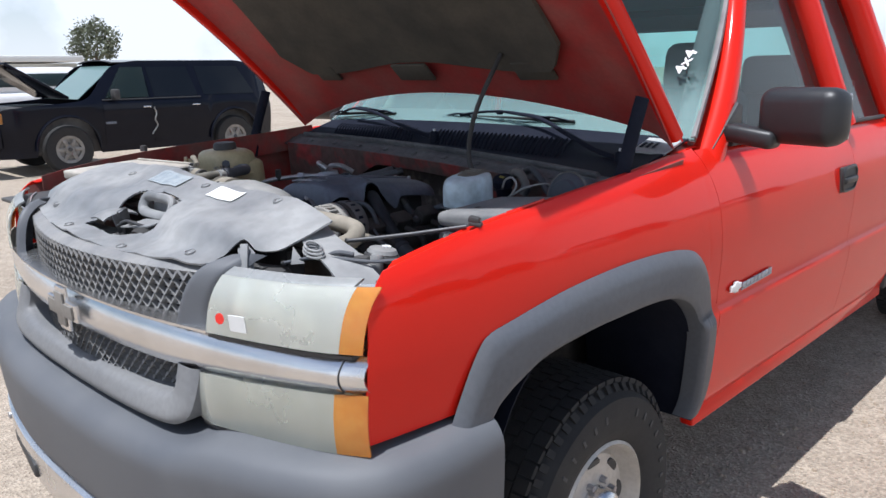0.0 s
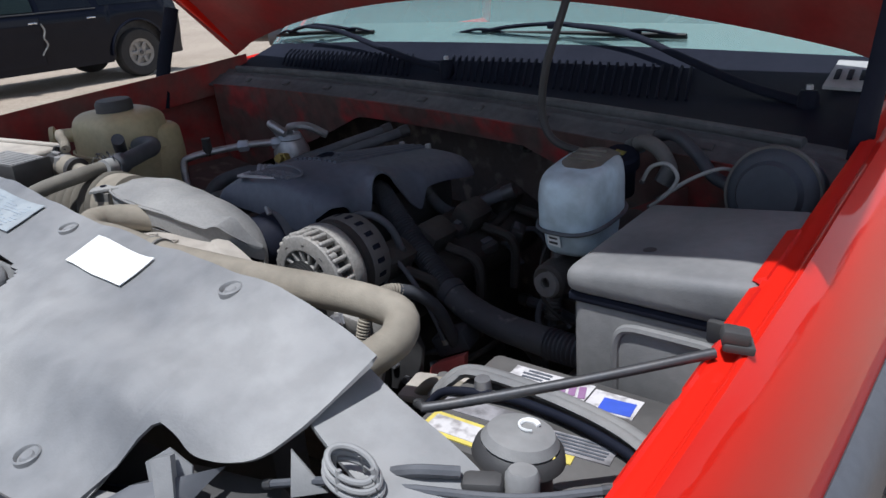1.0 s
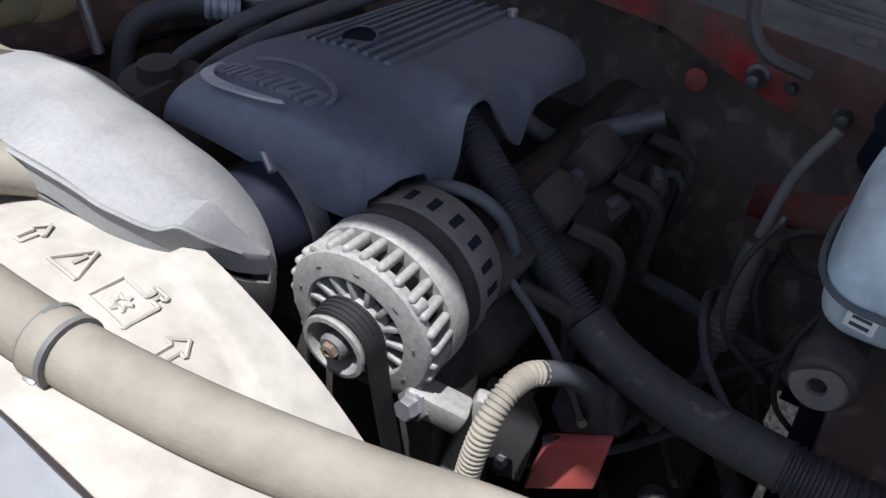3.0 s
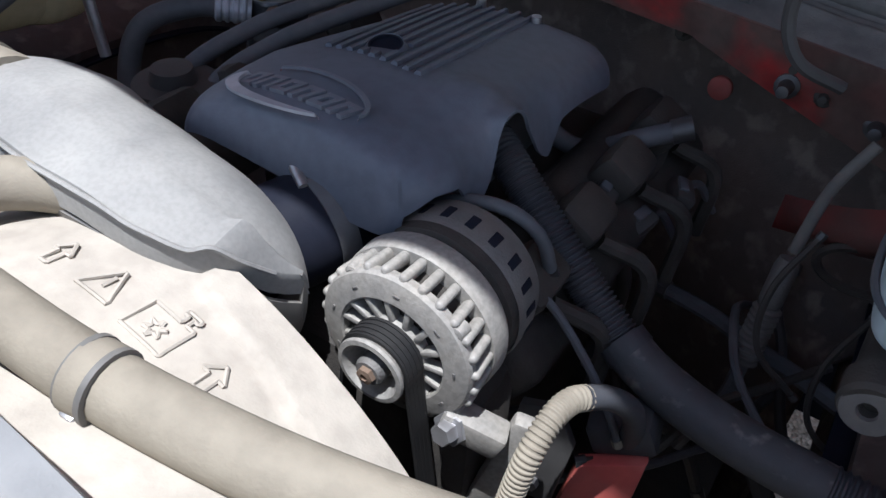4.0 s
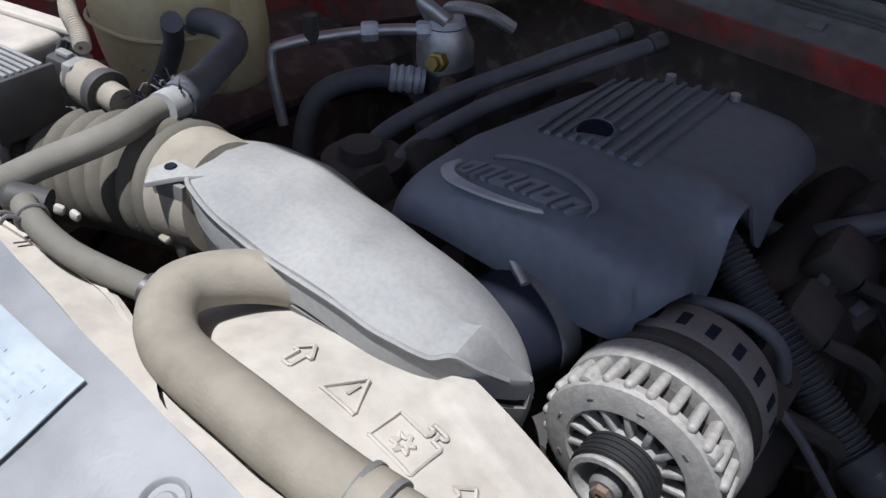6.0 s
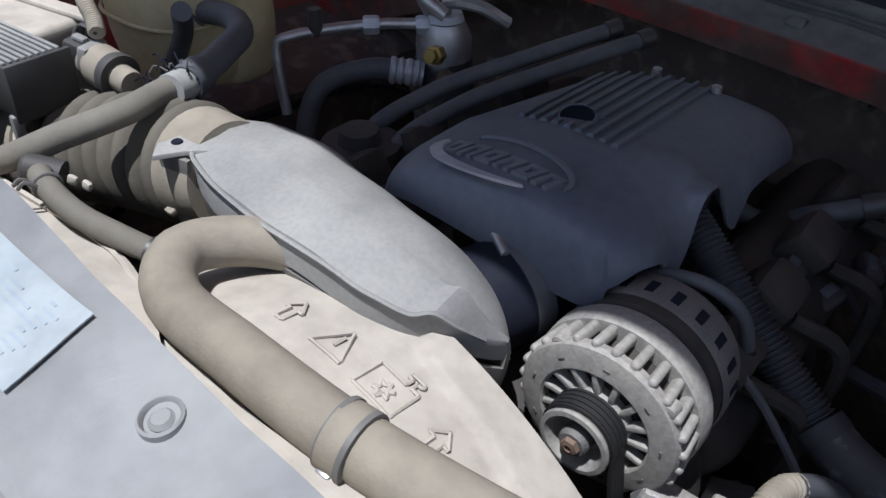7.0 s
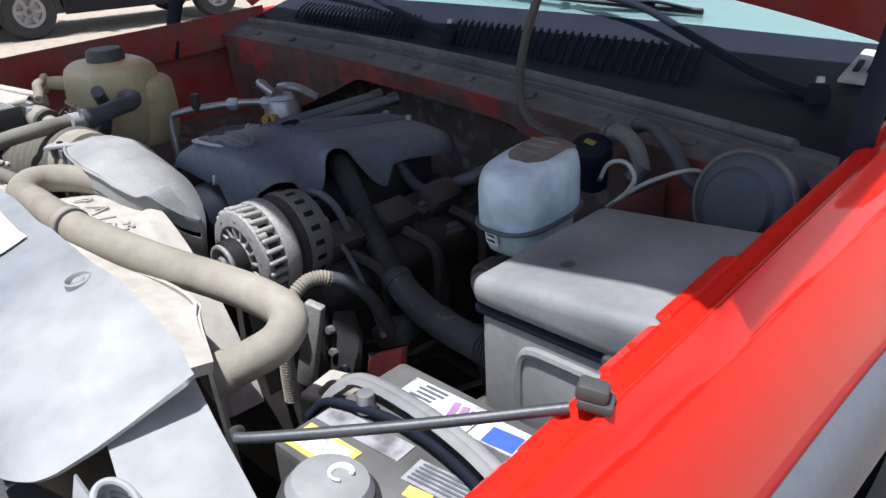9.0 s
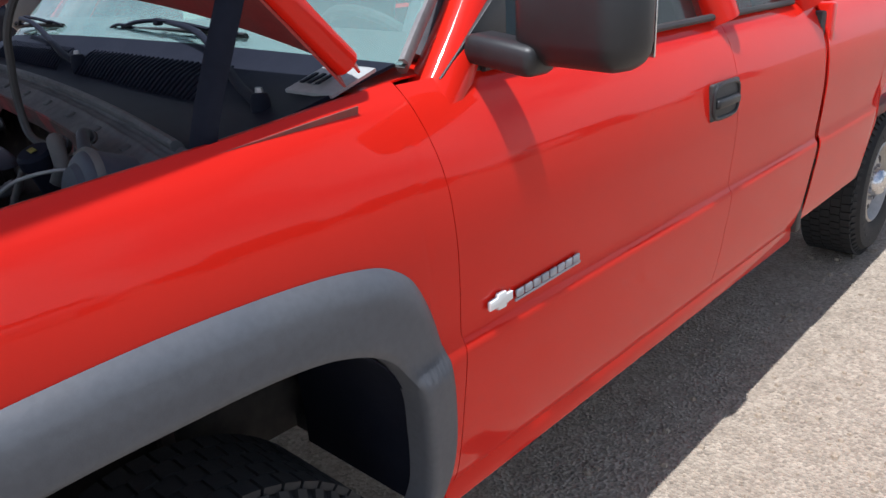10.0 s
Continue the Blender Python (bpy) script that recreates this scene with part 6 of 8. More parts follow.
# corrugated intake tube from the cover down to the wing
ct = thing("corrugated_tube", "black corrugated plastic tube with a smooth dusty middle", "hose", at=(0.36, 0.82, 0.95))
part("upper", tube([(0.105, 0.930, 1.160), (0.140, 0.910, 1.170), (0.178, 0.888, 1.158), (0.245, 0.862, 1.118), (0.310, 0.842, 1.075), (0.352, 0.829, 1.052)], 0.0165, 40, 16, ribs=0.0052, depth=0.0030), TUBE_BK, ct)
part("middle", tube([(0.348, 0.830, 1.054), (0.375, 0.824, 1.042), (0.420, 0.814, 1.034), (0.470, 0.807, 1.030), (0.545, 0.802, 1.028)], 0.0225, 30, 18), TUBE_MID, ct, "smooth scuffed middle section")
part("joint", tube([(0.343, 0.832, 1.056), (0.350, 0.8295, 1.053), (0.357, 0.8275, 1.050)], 0.0240, 5, 18), TUBE_BK, ct)
part("lower", tube([(0.540, 0.802, 1.028), (0.60, 0.80, 1.028), (0.66, 0.81, 1.02), (0.75, 0.83, 0.99)], 0.0215, 40, 18, ribs=0.0070, depth=0.0024), TUBE_BK, ct)

# small tan loom, red terminal block
loom = thing("tan_wire_loom", "dusty tan corrugated wire loom arching by the alternator", "hose", at=(0.34, 0.70, 1.0))
part("sleeve", tube([(0.332, 0.628, 0.94), (0.334, 0.628, 1.00), (0.337, 0.632, 1.055), (0.340, 0.645, 1.095), (0.343, 0.668, 1.114), (0.348, 0.690, 1.116), (0.356, 0.706, 1.110)], 0.0092, 40, 14, ribs=0.0044, depth=0.0013), HOSE, loom)
# same loom as the sleeve; black plastic here paints the shadow on it
part("tail", tube([(0.354, 0.702, 1.112), (0.368, 0.722, 1.102), (0.384, 0.745, 1.074), (0.388, 0.765, 1.030), (0.384, 0.785, 0.99)], 0.0100, 24, 12), TUBE_BK, loom, "end of the loom, its shadow put into a dark colour")
tc = single("terminal_cover", prism([(-0.036, -0.074), (0.030, -0.043), (0.034, 0.024), (-0.026, -0.004)], 0.016, axis((0.373, 0.778, 0.958), (0.25, -1, 0.12)), 0.004), RED_PLASTIC, "pinkish red plastic terminal cover, dusty", "cover")
# dark block put in for the shadow on the cover's upper half
part("hood", box((0.062, 0.044, 0.036), (0.376, 0.796, 0.992), 0.006, (0, -24, 12)), TUBE_BK, tc, "added dark block for the shadowed upper half")

# brake fluid reservoir and master cylinder
mc = thing("brake_fluid_reservoir", "cloudy white brake fluid reservoir on its master cylinder", "reservoir", at=(0.56, 0.9, 1.05))


def tank_fn(u, v):
    a = 2 * math.pi * u
    w = interp(v, [0, 0.05, 0.12, 0.36, 0.40, 0.70, 0.86, 0.94, 0.985, 1.0], [0.0, 0.72, 0.84, 0.93, 1.0, 1.0, 0.95, 0.84, 0.60, 0.0])
    ex = lambda c: math.copysign(abs(c) ** 0.62, c)
    lift = interp(v, [0, 0.05, 0.12, 0.36, 0.40, 0.70, 0.86, 0.94, 0.985, 1.0], [0.0, 0.002, 0.010, 0.044, 0.046, 0.088, 0.110, 0.120, 0.125, 0.126])
    y = 0.892 + 0.071 * w * ex(math.sin(a))
    return (0.552 + 0.047 * w * ex(math.cos(a)), y, 1.152 + lift + 0.10 * (y - 0.892) * v)


part("tank", sheet(tank_fn, 40, 30, 0.003), FLUID, mc)
part("top_patch", sheet(lambda u, v: (0.522 + 0.062 * u, 0.866 + 0.082 * v, 1.2826 + 0.10 * (0.866 + 0.082 * v - 0.892) - 0.006 * (2 * u - 1) ** 2 - 0.005 * (2 * v - 1) ** 2), 8, 8, 0.004), PATCH, mc, "dirt-stained cap panel")
for ry in (0.888, 0.905, 0.922):
    part("rib", box((0.044, 0.004, 0.003), (0.553, ry, 1.2822 + 0.1 * (ry - 0.892)), 0.001), PATCH, mc)
part("seam", tube([(0.552 + 0.0508 * math.copysign(abs(math.cos(a)) ** 0.72, math.cos(a)), 0.892 + 0.0755 * math.copysign(abs(math.sin(a)) ** 0.72, math.sin(a)), 1.1975 + 0.03 * math.sin(a) * 0.1) for a in (2 * math.pi * k / 32 for k in range(33))], 0.0030, 100, 6), HOSE_DK, mc)
part("sticker", box((0.022, 0.001, 0.019), (0.543, 0.8245, 1.181), 0.0, (8, 0, -8)), PAPER, mc, "small white printed sticker")
part("sticker_mark", box((0.014, 0.001, 0.003), (0.543, 0.8236, 1.184), 0.0, (8, 0, -8)), BLACK, mc)
part("sticker_mark", box((0.014, 0.001, 0.003), (0.543, 0.8236, 1.177), 0.0, (8, 0, -8)), BLACK, mc)
part("cylinder", lathe([(0, 0.112), (0.007, 0.112), (0.008, 0.118), (0.022, 0.120), (0.026, 0.116), (0.027, 0.09), (0.022, 0.086), (0.022, -0.1), (0, -0.1)], axis((0.545, 0.930, 1.122), (-0.05, -1, -0.02)), 24), GREASE, mc, "dirty cast cylinder")
part("sensor_disc", lathe([(0.007, 0.0), (0.008, 0.004), (0.020, 0.004), (0.0225, 0.0), (0.021, -0.008)], axis((0.537, 0.812, 1.119), (-0.15, -1, 0.15)), 28), ALU_DK, mc)
bo = part("booster", lathe([(0, 0.026), (0.042, 0.024), (0.048, 0.016), (0.057, 0.014), (0.064, 0.006), (0.067, -0.004), (0.064, -0.016), (0.056, -0.06), (0, -0.06)], axis((0.772, 1.036, 1.213), (-0.12, -1, 0.22)), 40), BOOSTER, mc, "dusty blue-grey brake booster drum")
part("rim", lathe([(0.062, 0.004), (0.068, 0.006), (0.070, 0.0), (0.068, -0.006), (0.062, -0.004)], axis((0.772, 1.036, 1.213), (-0.12, -1, 0.22)), 40, closed=True), HOSE_GREY, bo)
part("pushrod", lathe([(0, 0.16), (0.026, 0.16), (0.030, 0.10), (0.034, 0.02), (0, 0.02)], axis((0.57, 1.06, 1.125), (-0.1, -1, 0)), 20), GREASE, mc)

# fuse box with lid
fb = thing("fuse_box", "large grey dusty plastic electrical box with a lid", "electrical box", at=(0.76, 0.78, 1.0))


def slab(x0, x1, y0, y1, z0, z1, r, name, mat, parent, rise=0.0):
    own = box((x1 - x0, y1 - y0, z1 - z0), ((x0 + x1) / 2, (y0 + y1) / 2, (z0 + z1) / 2), r, seg=4)
    for v in own.verts:
        k = (v.co.x - x0) / (x1 - x0)
        v.co.z += rise * k if v.co.z > (z0 + z1) / 2 else 0
    return part(name, own, mat, parent)


slab(0.652, 0.856, 0.676, 0.905, 0.985, 1.186, 0.014, "body", BOX_GREY, fb)
slab(0.649, 0.860, 0.673, 0.910, 1.180, 1.192, 0.004, "seal", COWL, fb)
slab(0.645, 0.864, 0.669, 0.913, 1.190, 1.224, 0.015, "lid", BOX_GREY, fb, 0.022)
fp = part("front_panel", box((0.120, 0.006, 0.150), (0.772, 0.674, 1.085), 0.002), BOX_GREY, fb)
part("border", tube([(0.772 + 0.062 * math.copysign(abs(math.cos(a)) ** 0.3, math.cos(a)), 0.673, 1.085 + 0.078 * math.copysign(abs(math.sin(a)) ** 0.3, math.sin(a))) for a in (2 * math.pi * k / 48 for k in range(49))], 0.006, 150, 8), BOX_GREY, fp)
part("lid_dimple", lathe([(0, 0.001), (0.006, 0.001), (0.008, 0.0), (0, 0)], pose(0.72, 0.74, 1.2320, 0, -5.5, 0), 16), BLACK, fb)
part("latch", box((0.030, 0.010, 0.026), (0.835, 0.653, 1.196), 0.004), BLACK, fb)
ck = single("rod_catch", box((0.024, 0.018, 0.014), (0.880, 0.546, 1.258), 0.004, (0, 10, 25)), BLACK, "small black plastic rod catch on the fender flange", "catch")
part("base", box((0.026, 0.022, 0.008), (0.882, 0.548, 1.249), 0.002, (0, 8, 25)), BLACK, ck)

# battery with strap and labels
bat = thing("battery", "black car battery with labels and a hold-down strap", "battery", at=(0.72, 0.53, 0.9))
BM = pose(0.702, 0.548, 1.006, 0, 0, 1)


def on_bat(x, y, z=0.0, a=0):
    return BM @ pose(x, y, 0.103 + z, 0, 0, a)


def put(bm, m):
    bmesh.ops.transform(bm, matrix=m, verts=bm.verts)
    return bm


part("case", put(box((0.262, 0.182, 0.20), (0, 0, 0), 0.008), BM), BATTERY, bat, "dusty dark grey case")
for x, y, w, d, a, mt in ((-0.040, 0.057, 0.100, 0.038, 2, LABEL_WHITE), (0.040, 0.056, 0.056, 0.036, 2, LABEL_WHITE), (0.046, 0.052, 0.036, 0.024, 6, BLUE_LABEL), (-0.068, -0.024, 0.112, 0.026, 4, LABEL_GREY),
                          (-0.082, -0.065, 0.074, 0.036, 2, YELLOW), (-0.082, -0.065, 0.062, 0.025, 2, LABEL_WHITE), (0.042, -0.028, 0.074, 0.030, 6, LABEL_GREY), (0.034, -0.052, 0.026, 0.013, 10, YELLOW)):
    lift = -0.0022 + (0.0007 if mt is BLUE_LABEL or w == 0.062 else 0.0)
    part("label", put(box((w, d, 0.0015), (0, 0, 0)), on_bat(x, y, lift, a)), mt, bat)
for k in range(5):
    part("label_line", put(box((0.034 - 0.004 * (k % 3), 0.0030, 0.001), (0, 0, 0)), on_bat(-0.065 + 0.002 * k, 0.044 + 0.0065 * k, -0.0010, 2)), PRINT, bat)
    part("label_line", put(box((0.062, 0.0022, 0.001), (0, 0, 0)), on_bat(0.042, -0.038 + 0.0052 * k, -0.0010, 6)), PRINT, bat)
for k in range(3):
    part("purple_mark", put(box((0.008, 0.022, 0.001), (0, 0, 0)), on_bat(-0.022 + 0.012 * k, 0.058, -0.0010, 20)), PURPLE, bat)
STRAP = spline([(0.540, 0.535, 1.085), (0.556, 0.553, 1.108), (0.578, 0.568, 1.120), (0.642, 0.571, 1.122), (0.718, 0.564, 1.122), (0.783, 0.550, 1.121), (0.825, 0.534, 1.112), (0.838, 0.528, 1.085)], 49)


def strap_fn(u, v):
    k = min(int(u * 48), 47)
    p = STRAP[k].lerp(STRAP[k + 1], u * 48 - k)
    d = STRAP[min(48, k + 2)] - STRAP[max(0, k - 1)]
    side = Vector((-d.y, d.x, 0)).normalized()
    w = 2 * v - 1
    return tuple(p + side * 0.0115 * w + Vector((0, 0, 0.004 * (1 - w * w) - 0.0025 * math.exp(-(w / 0.25) ** 2))))


part("strap", sheet(strap_fn, 60, 8, 0.008), BOX_GREY, bat, "grey hold-down strap")
part("cable", tube([(0.552, 0.515, 1.090), (0.575, 0.528, 1.112), (0.640, 0.545, 1.116), (0.700, 0.546, 1.116), (0.760, 0.536, 1.116), (0.812, 0.520, 1.112), (0.835, 0.505, 1.09)], 0.0050, 50, 10), COWL, bat)
part("terminal", lathe([(0, 0.022), (0.009, 0.021), (0.011, 0), (0, 0)], on_bat(-0.09, 0.0, 0.0), 14), STEEL, bat)
# brace rod
rod = thing("brace_rod", "grey steel brace rod over the battery", "rod", at=(0.79, 0.45, 1.2))
part("bar", tube([(0.668, 0.380, 1.214), (0.674, 0.372, 1.220), (0.690, 0.376, 1.221), (0.78, 0.455, 1.231), (0.868, 0.534, 1.244)], 0.0046, 40, 10), DARK_STEEL, rod)
# washer filler
wf = thing("washer_filler", "grey plastic washer filler with a round cap", "filler cap", at=(0.735, 0.43, 1.05))
part("neck", lathe([(0, -0.10), (0.024, -0.10), (0.026, 0.04), (0, 0.04)], pose(0.761, 0.394, 1.162), 24), BLACK, wf)
part("knob", lathe([(0, 0.034), (0.011, 0.033), (0.0135, 0.029), (0.0145, 0.0), (0.011, -0.03), (0, -0.03)], pose(0.788, 0.350, 1.178, -10, 0, 0), 14), BOX_GREY, wf, "ribbed grey cap")
part("cap", lathe([(0, 0.0105), (0.018, 0.0100), (0.028, 0.0075), (0.0325, 0.0), (0.029, -0.006), (0, -0.006)], pose(0.761, 0.394, 1.203, -8, 6, 0), 32), BOX_GREY, wf)
part("symbol", tube([Vector((0.765, 0.402, 1.2135)) + Vector((0.0075 * math.cos(a), 0.0085 * math.sin(a), 0.0075 * math.cos(a) * -0.1 - 0.0085 * math.sin(a) * 0.14)) for a in (radians(40 + 280 * k / 10) for k in range(11))], 0.0022, 24, 6, flat=0.5), PAPER, wf, "white moulded wiper symbol")
part("collar", lathe([(0.0325, 0.0), (0.037, -0.004), (0.039, -0.012), (0.0325, -0.016)], pose(0.761, 0.394, 1.201, -8, 6, 0), 32, closed=True), BLACK, wf)

# surge tank
sg = thing("coolant_tank", "yellowed coolant tank with a black cap and hoses", "tank", at=(-0.60, 0.85, 1.1))
def surge(cx, cy, rx, ry, z0, h, flutes):
    def fn(u, v):
        a = 2 * math.pi * u
        w = interp(v, [0, 0.06, 0.20, 0.50, 0.54, 0.80, 0.93, 1.0], [0.0, 0.72, 0.90, 1.0, 1.0, 0.96, 0.72, 0.0])
        lift = interp(v, [0, 0.06, 0.20, 0.50, 0.54, 0.80, 0.93, 1.0], [0.0, 0.01, 0.12, 0.52, 0.55, 0.86, 0.97, 1.0])
        w *= 1 + 0.035 * math.cos(flutes * a) * math.sin(math.pi * v)
        ex = lambda c: math.copysign(abs(c) ** 0.75, c)
        return (cx + rx * w * ex(math.cos(a)), cy + ry * w * ex(math.sin(a)), z0 + h * lift)
    return sheet(fn, 60, 24, 0.003)


part("tank", surge(-0.600, 0.852, 0.108, 0.092, 1.090, 0.195, 7), YELLOWED, sg)
part("side_lobe", surge(-0.548, 0.900, 0.056, 0.062, 1.085, 0.160, 5), YELLOWED, sg)
part("seam", tube([(-0.600 + 0.112 * math.copysign(abs(math.cos(a)) ** 0.75, math.cos(a)), 0.852 + 0.096 * math.copysign(abs(math.sin(a)) ** 0.75, math.sin(a)), 1.194) for a in (2 * math.pi * k / 32 for k in range(33))], 0.003, 100, 6), YELLOWED, sg)
part("nipple", lathe([(0, 0.050), (0.020, 0.050), (0.022, 0.040), (0.014, 0.036), (0.016, 0.0), (0, 0)], axis((-0.665, 0.775, 1.235), (-0.5, -0.8, 0.1)), 18), YELLOWED, sg)
part("neck", lathe([(0, -0.02), (0.038, -0.02), (0.038, 0.012), (0, 0.012)], pose(-0.590, 0.847, 1.274), 24), YELLOWED, sg)
part("cap", lathe([(0, 0.030), (0.036, 0.029), (0.041, 0.022), (0.041, 0.0), (0, 0)], pose(-0.590, 0.847, 1.278), 28), BLACK, sg)
sg.location.x -= 0.040
sg.location.y += 0.025
sg.location.z -= 0.010
part("drop_hose", tube([(-0.460, 0.770, 1.245), (-0.515, 0.800, 1.195), (-0.555, 0.805, 1.145), (-0.590, 0.800, 1.095)], 0.0130, 20, 12), HOSE_DK, sg)

# air-conditioning lines and accumulator
acu = thing("ac_accumulator", "silver wrapped air-conditioning accumulator with fittings", "canister", at=(-0.30, 1.12, 0.95))
part("canister", lathe([(0, 0.19), (0.030, 0.185), (0.042, 0.16), (0.042, 0.0), (0, 0)], pose(-0.335, 1.120, 0.985), 28), STEEL, acu)
part("wrap", lathe([(0.043, 0.0), (0.046, 0.01), (0.045, 0.11), (0.043, 0.115)], pose(-0.335, 1.120, 1.0), 28), FOIL, acu, "crinkled dark foil wrap")
part("fitting", lathe([(0, 0.02), (0.012, 0.02), (0.014, 0), (0, 0)], axis((-0.30, 1.085, 1.10), (0.5, -1, 0.2)), 8), RUST, acu)
part("tape", lathe([(0.0465, 0.0), (0.0485, 0.004), (0.0485, 0.022), (0.0465, 0.026)], pose(-0.335, 1.120, 1.06, 6, 3, 0), 28), HOSE_DK, acu)
part("tape", lathe([(0.0465, 0.0), (0.0485, 0.004), (0.0485, 0.014), (0.0465, 0.018)], pose(-0.335, 1.120, 1.015, -5, 4, 0), 28), HOSE_DK, acu)
part("switch", lathe([(0, 0.034), (0.010, 0.034), (0.010, 0.022), (0.014, 0.020), (0.014, 0.0), (0, 0)], axis((-0.312, 1.080, 1.135), (0.3, -1, 0.3)), 6), BRASS, acu, "brass pressure switch")
part("top_cap", lathe([(0, 0.012), (0.026, 0.010), (0.030, 0.0), (0, 0)], pose(-0.335, 1.120, 1.172), 24), SILVER, acu)
part("outlet", tube([(-0.345, 1.11, 1.17), (-0.35, 1.09, 1.205), (-0.33, 1.07, 1.215), (-0.30, 1.08, 1.195)], 0.010, 20, 10), STEEL, acu)
part("loop", tube([(-0.33, 1.12, 1.17), (-0.32, 1.11, 1.20), (-0.27, 1.12, 1.205), (-0.24, 1.15, 1.18)], 0.009, 20, 8), STEEL, acu)
acl = thing("ac_line", "bare aluminium air-conditioning line with crimped nuts", "pipe", at=(-0.43, 0.95, 1.15))
part("pipe", tube([(-0.33, 1.11, 1.165), (-0.38, 1.065, 1.168), (-0.43, 1.01, 1.165), (-0.475, 0.945, 1.158), (-0.487, 0.925, 1.140), (-0.465, 0.915, 1.05)], 0.0080, 50, 10), STEEL, acl)
for a, b in (((-0.405, 1.038, 1.167), (-0.8, -0.8, 0)), ((-0.35, 1.092, 1.166), (-0.7, -0.7, 0))):
    part("nut", lathe([(0, 0.012), (0.012, 0.012), (0.014, 0.008), (0.014, -0.008), (0.012, -0.012), (0, -0.012)], axis(a, b), 6), SILVER, acl)
single("service_valve", lathe([(0, 0.03), (0.010, 0.03), (0.011, 0.0), (0.007, -0.01), (0, -0.01)], pose(-0.455, 0.975, 1.166), 14), BLACK, "black capped service valve", "valve")
ach = thing("ac_hose", "dark rubber air-conditioning hose with a crimped collar", "hose", at=(-0.40, 0.98, 1.08))
part("run", tube([(-0.355, 1.055, 1.104), (-0.395, 1.020, 1.108), (-0.440, 0.965, 1.085), (-0.445, 0.93, 1.02), (-0.41, 0.9, 0.94)], 0.0155, 40, 14), HOSE_DK, ach)
part("crimp", tube([(-0.335, 1.073, 1.100), (-0.350, 1.060, 1.103), (-0.372, 1.040, 1.107)], 0.0175, 20, 16, ribs=0.012, depth=0.0025), SILVER, ach, "ribbed aluminium crimp collar")
for dx in (0.0, 0.05):
    line("heater_hose", [(-0.105 + dx, 1.215, 1.190), (-0.165 + dx, 1.09, 1.170), (-0.225 + dx, 0.96, 1.145), (-0.255 + dx, 0.86, 1.10), (-0.22 + dx, 0.80, 1.00)], 0.0108, HOSE_DK, "dark rubber heater hose", "hose", "heater hoses", 50, 12)
ps = thing("power_steering_cap", "dusty black power steering reservoir with cap", "reservoir", at=(-0.23, 0.84, 1.05))
part("tank", lathe([(0, -0.12), (0.045, -0.12), (0.05, 0.0), (0, 0.005)], pose(-0.235, 0.845, 1.118), 24), BLACK, ps)
part("cap", lathe([(0, 0.018), (0.024, 0.016), (0.028, 0.0), (0, 0)], pose(-0.236, 0.843, 1.120), 20), BLACK, ps)

# stickers on the lamp and writing on the glass
single("lamp_sticker", box((0.040, 0.002, 0.033), (0.672, 0.098, 1.112), 0.0, (4, 0, 17)), PAPER, "small white paper sticker on the headlamp", "sticker")
single("lamp_dot", lathe([(0, 0.001), (0.011, 0.001), (0.011, 0), (0, 0)], axis((0.632, 0.085, 1.118), (0.28, -1, 0.1)), 20), RED_DOT, "round red sticker on the headlamp", "sticker")
settle(earlier)

# ---- lines, wires and grime round the engine ----


# brake line with a sprung fitting beside the reservoir
bl = thing("brake_line", "grey brake line with a sprung steel fitting", "pipe", at=(0.478, 0.93, 1.1))
part("rod", tube([(0.505, 0.972, 1.225), (0.485, 0.955, 1.175), (0.478, 0.930, 1.112)], 0.0062, 20, 10), HOSE_GREY, bl)
part("fitting", lathe([(0, 0.0), (0.010, 0.0), (0.012, -0.010), (0.012, -0.050), (0.009, -0.055), (0, -0.055)], axis((0.478, 0.928, 1.105), (0, 0.25, 1)), 14), ALU_DK, bl)
part("spring", tube([(0.478, 0.915, 1.052), (0.478, 0.908, 1.020), (0.478, 0.900, 0.985)], 0.012, 30, 14, ribs=0.007, depth=0.003), ALU_DK, bl)
part("tail", tube([(0.478, 0.900, 0.985), (0.475, 0.89, 0.93), (0.45, 0.88, 0.84)], 0.008, 16, 8), HOSE_DK, bl)
for x, z in ((0.445, 1.10), (0.515, 1.04)):
    line("brake_pipe", [(x + 0.05, 0.90, z + 0.06), (x + 0.03, 0.875, z), (x + 0.04, 0.86, z - 0.06), (x + 0.09, 0.86, z - 0.10)], 0.0035, GREASE, "thin dark brake pipe", "pipe", "brake pipes", 30, 6)
# vacuum hoses and loose pale wire behind the reservoir
line("vacuum_hose", [(0.560, 1.02, 1.262), (0.590, 1.00, 1.278), (0.620, 0.99, 1.268), (0.638, 0.985, 1.240), (0.632, 0.98, 1.225)], 0.012, HOSE_GREY, "dusty brown vacuum hose", "hose")
line("vacuum_hose", [(0.575, 1.06, 1.270), (0.625, 1.03, 1.285), (0.670, 1.01, 1.262), (0.700, 1.00, 1.235), (0.740, 0.985, 1.225)], 0.010, TUBE_BK, "dusty black vacuum hose at the booster", "hose")
line("sensor_wire", [(0.652, 0.88, 1.215), (0.668, 0.87, 1.228), (0.686, 0.868, 1.245), (0.696, 0.87, 1.267), (0.680, 0.872, 1.283), (0.655, 0.875, 1.275), (0.640, 0.88, 1.250)], 0.0028, WIRE, "loose pale grey wire loop", "wire")
line("sensor_wire", [(0.668, 0.873, 1.230), (0.700, 0.90, 1.255), (0.725, 0.95, 1.262), (0.742, 0.985, 1.250)], 0.0028, WIRE, "loose pale grey wire", "wire")
vc = thing("check_valve", "black round cap with a worn yellow mark beside the booster hose", "cap", at=(0.560, 0.98, 1.2))
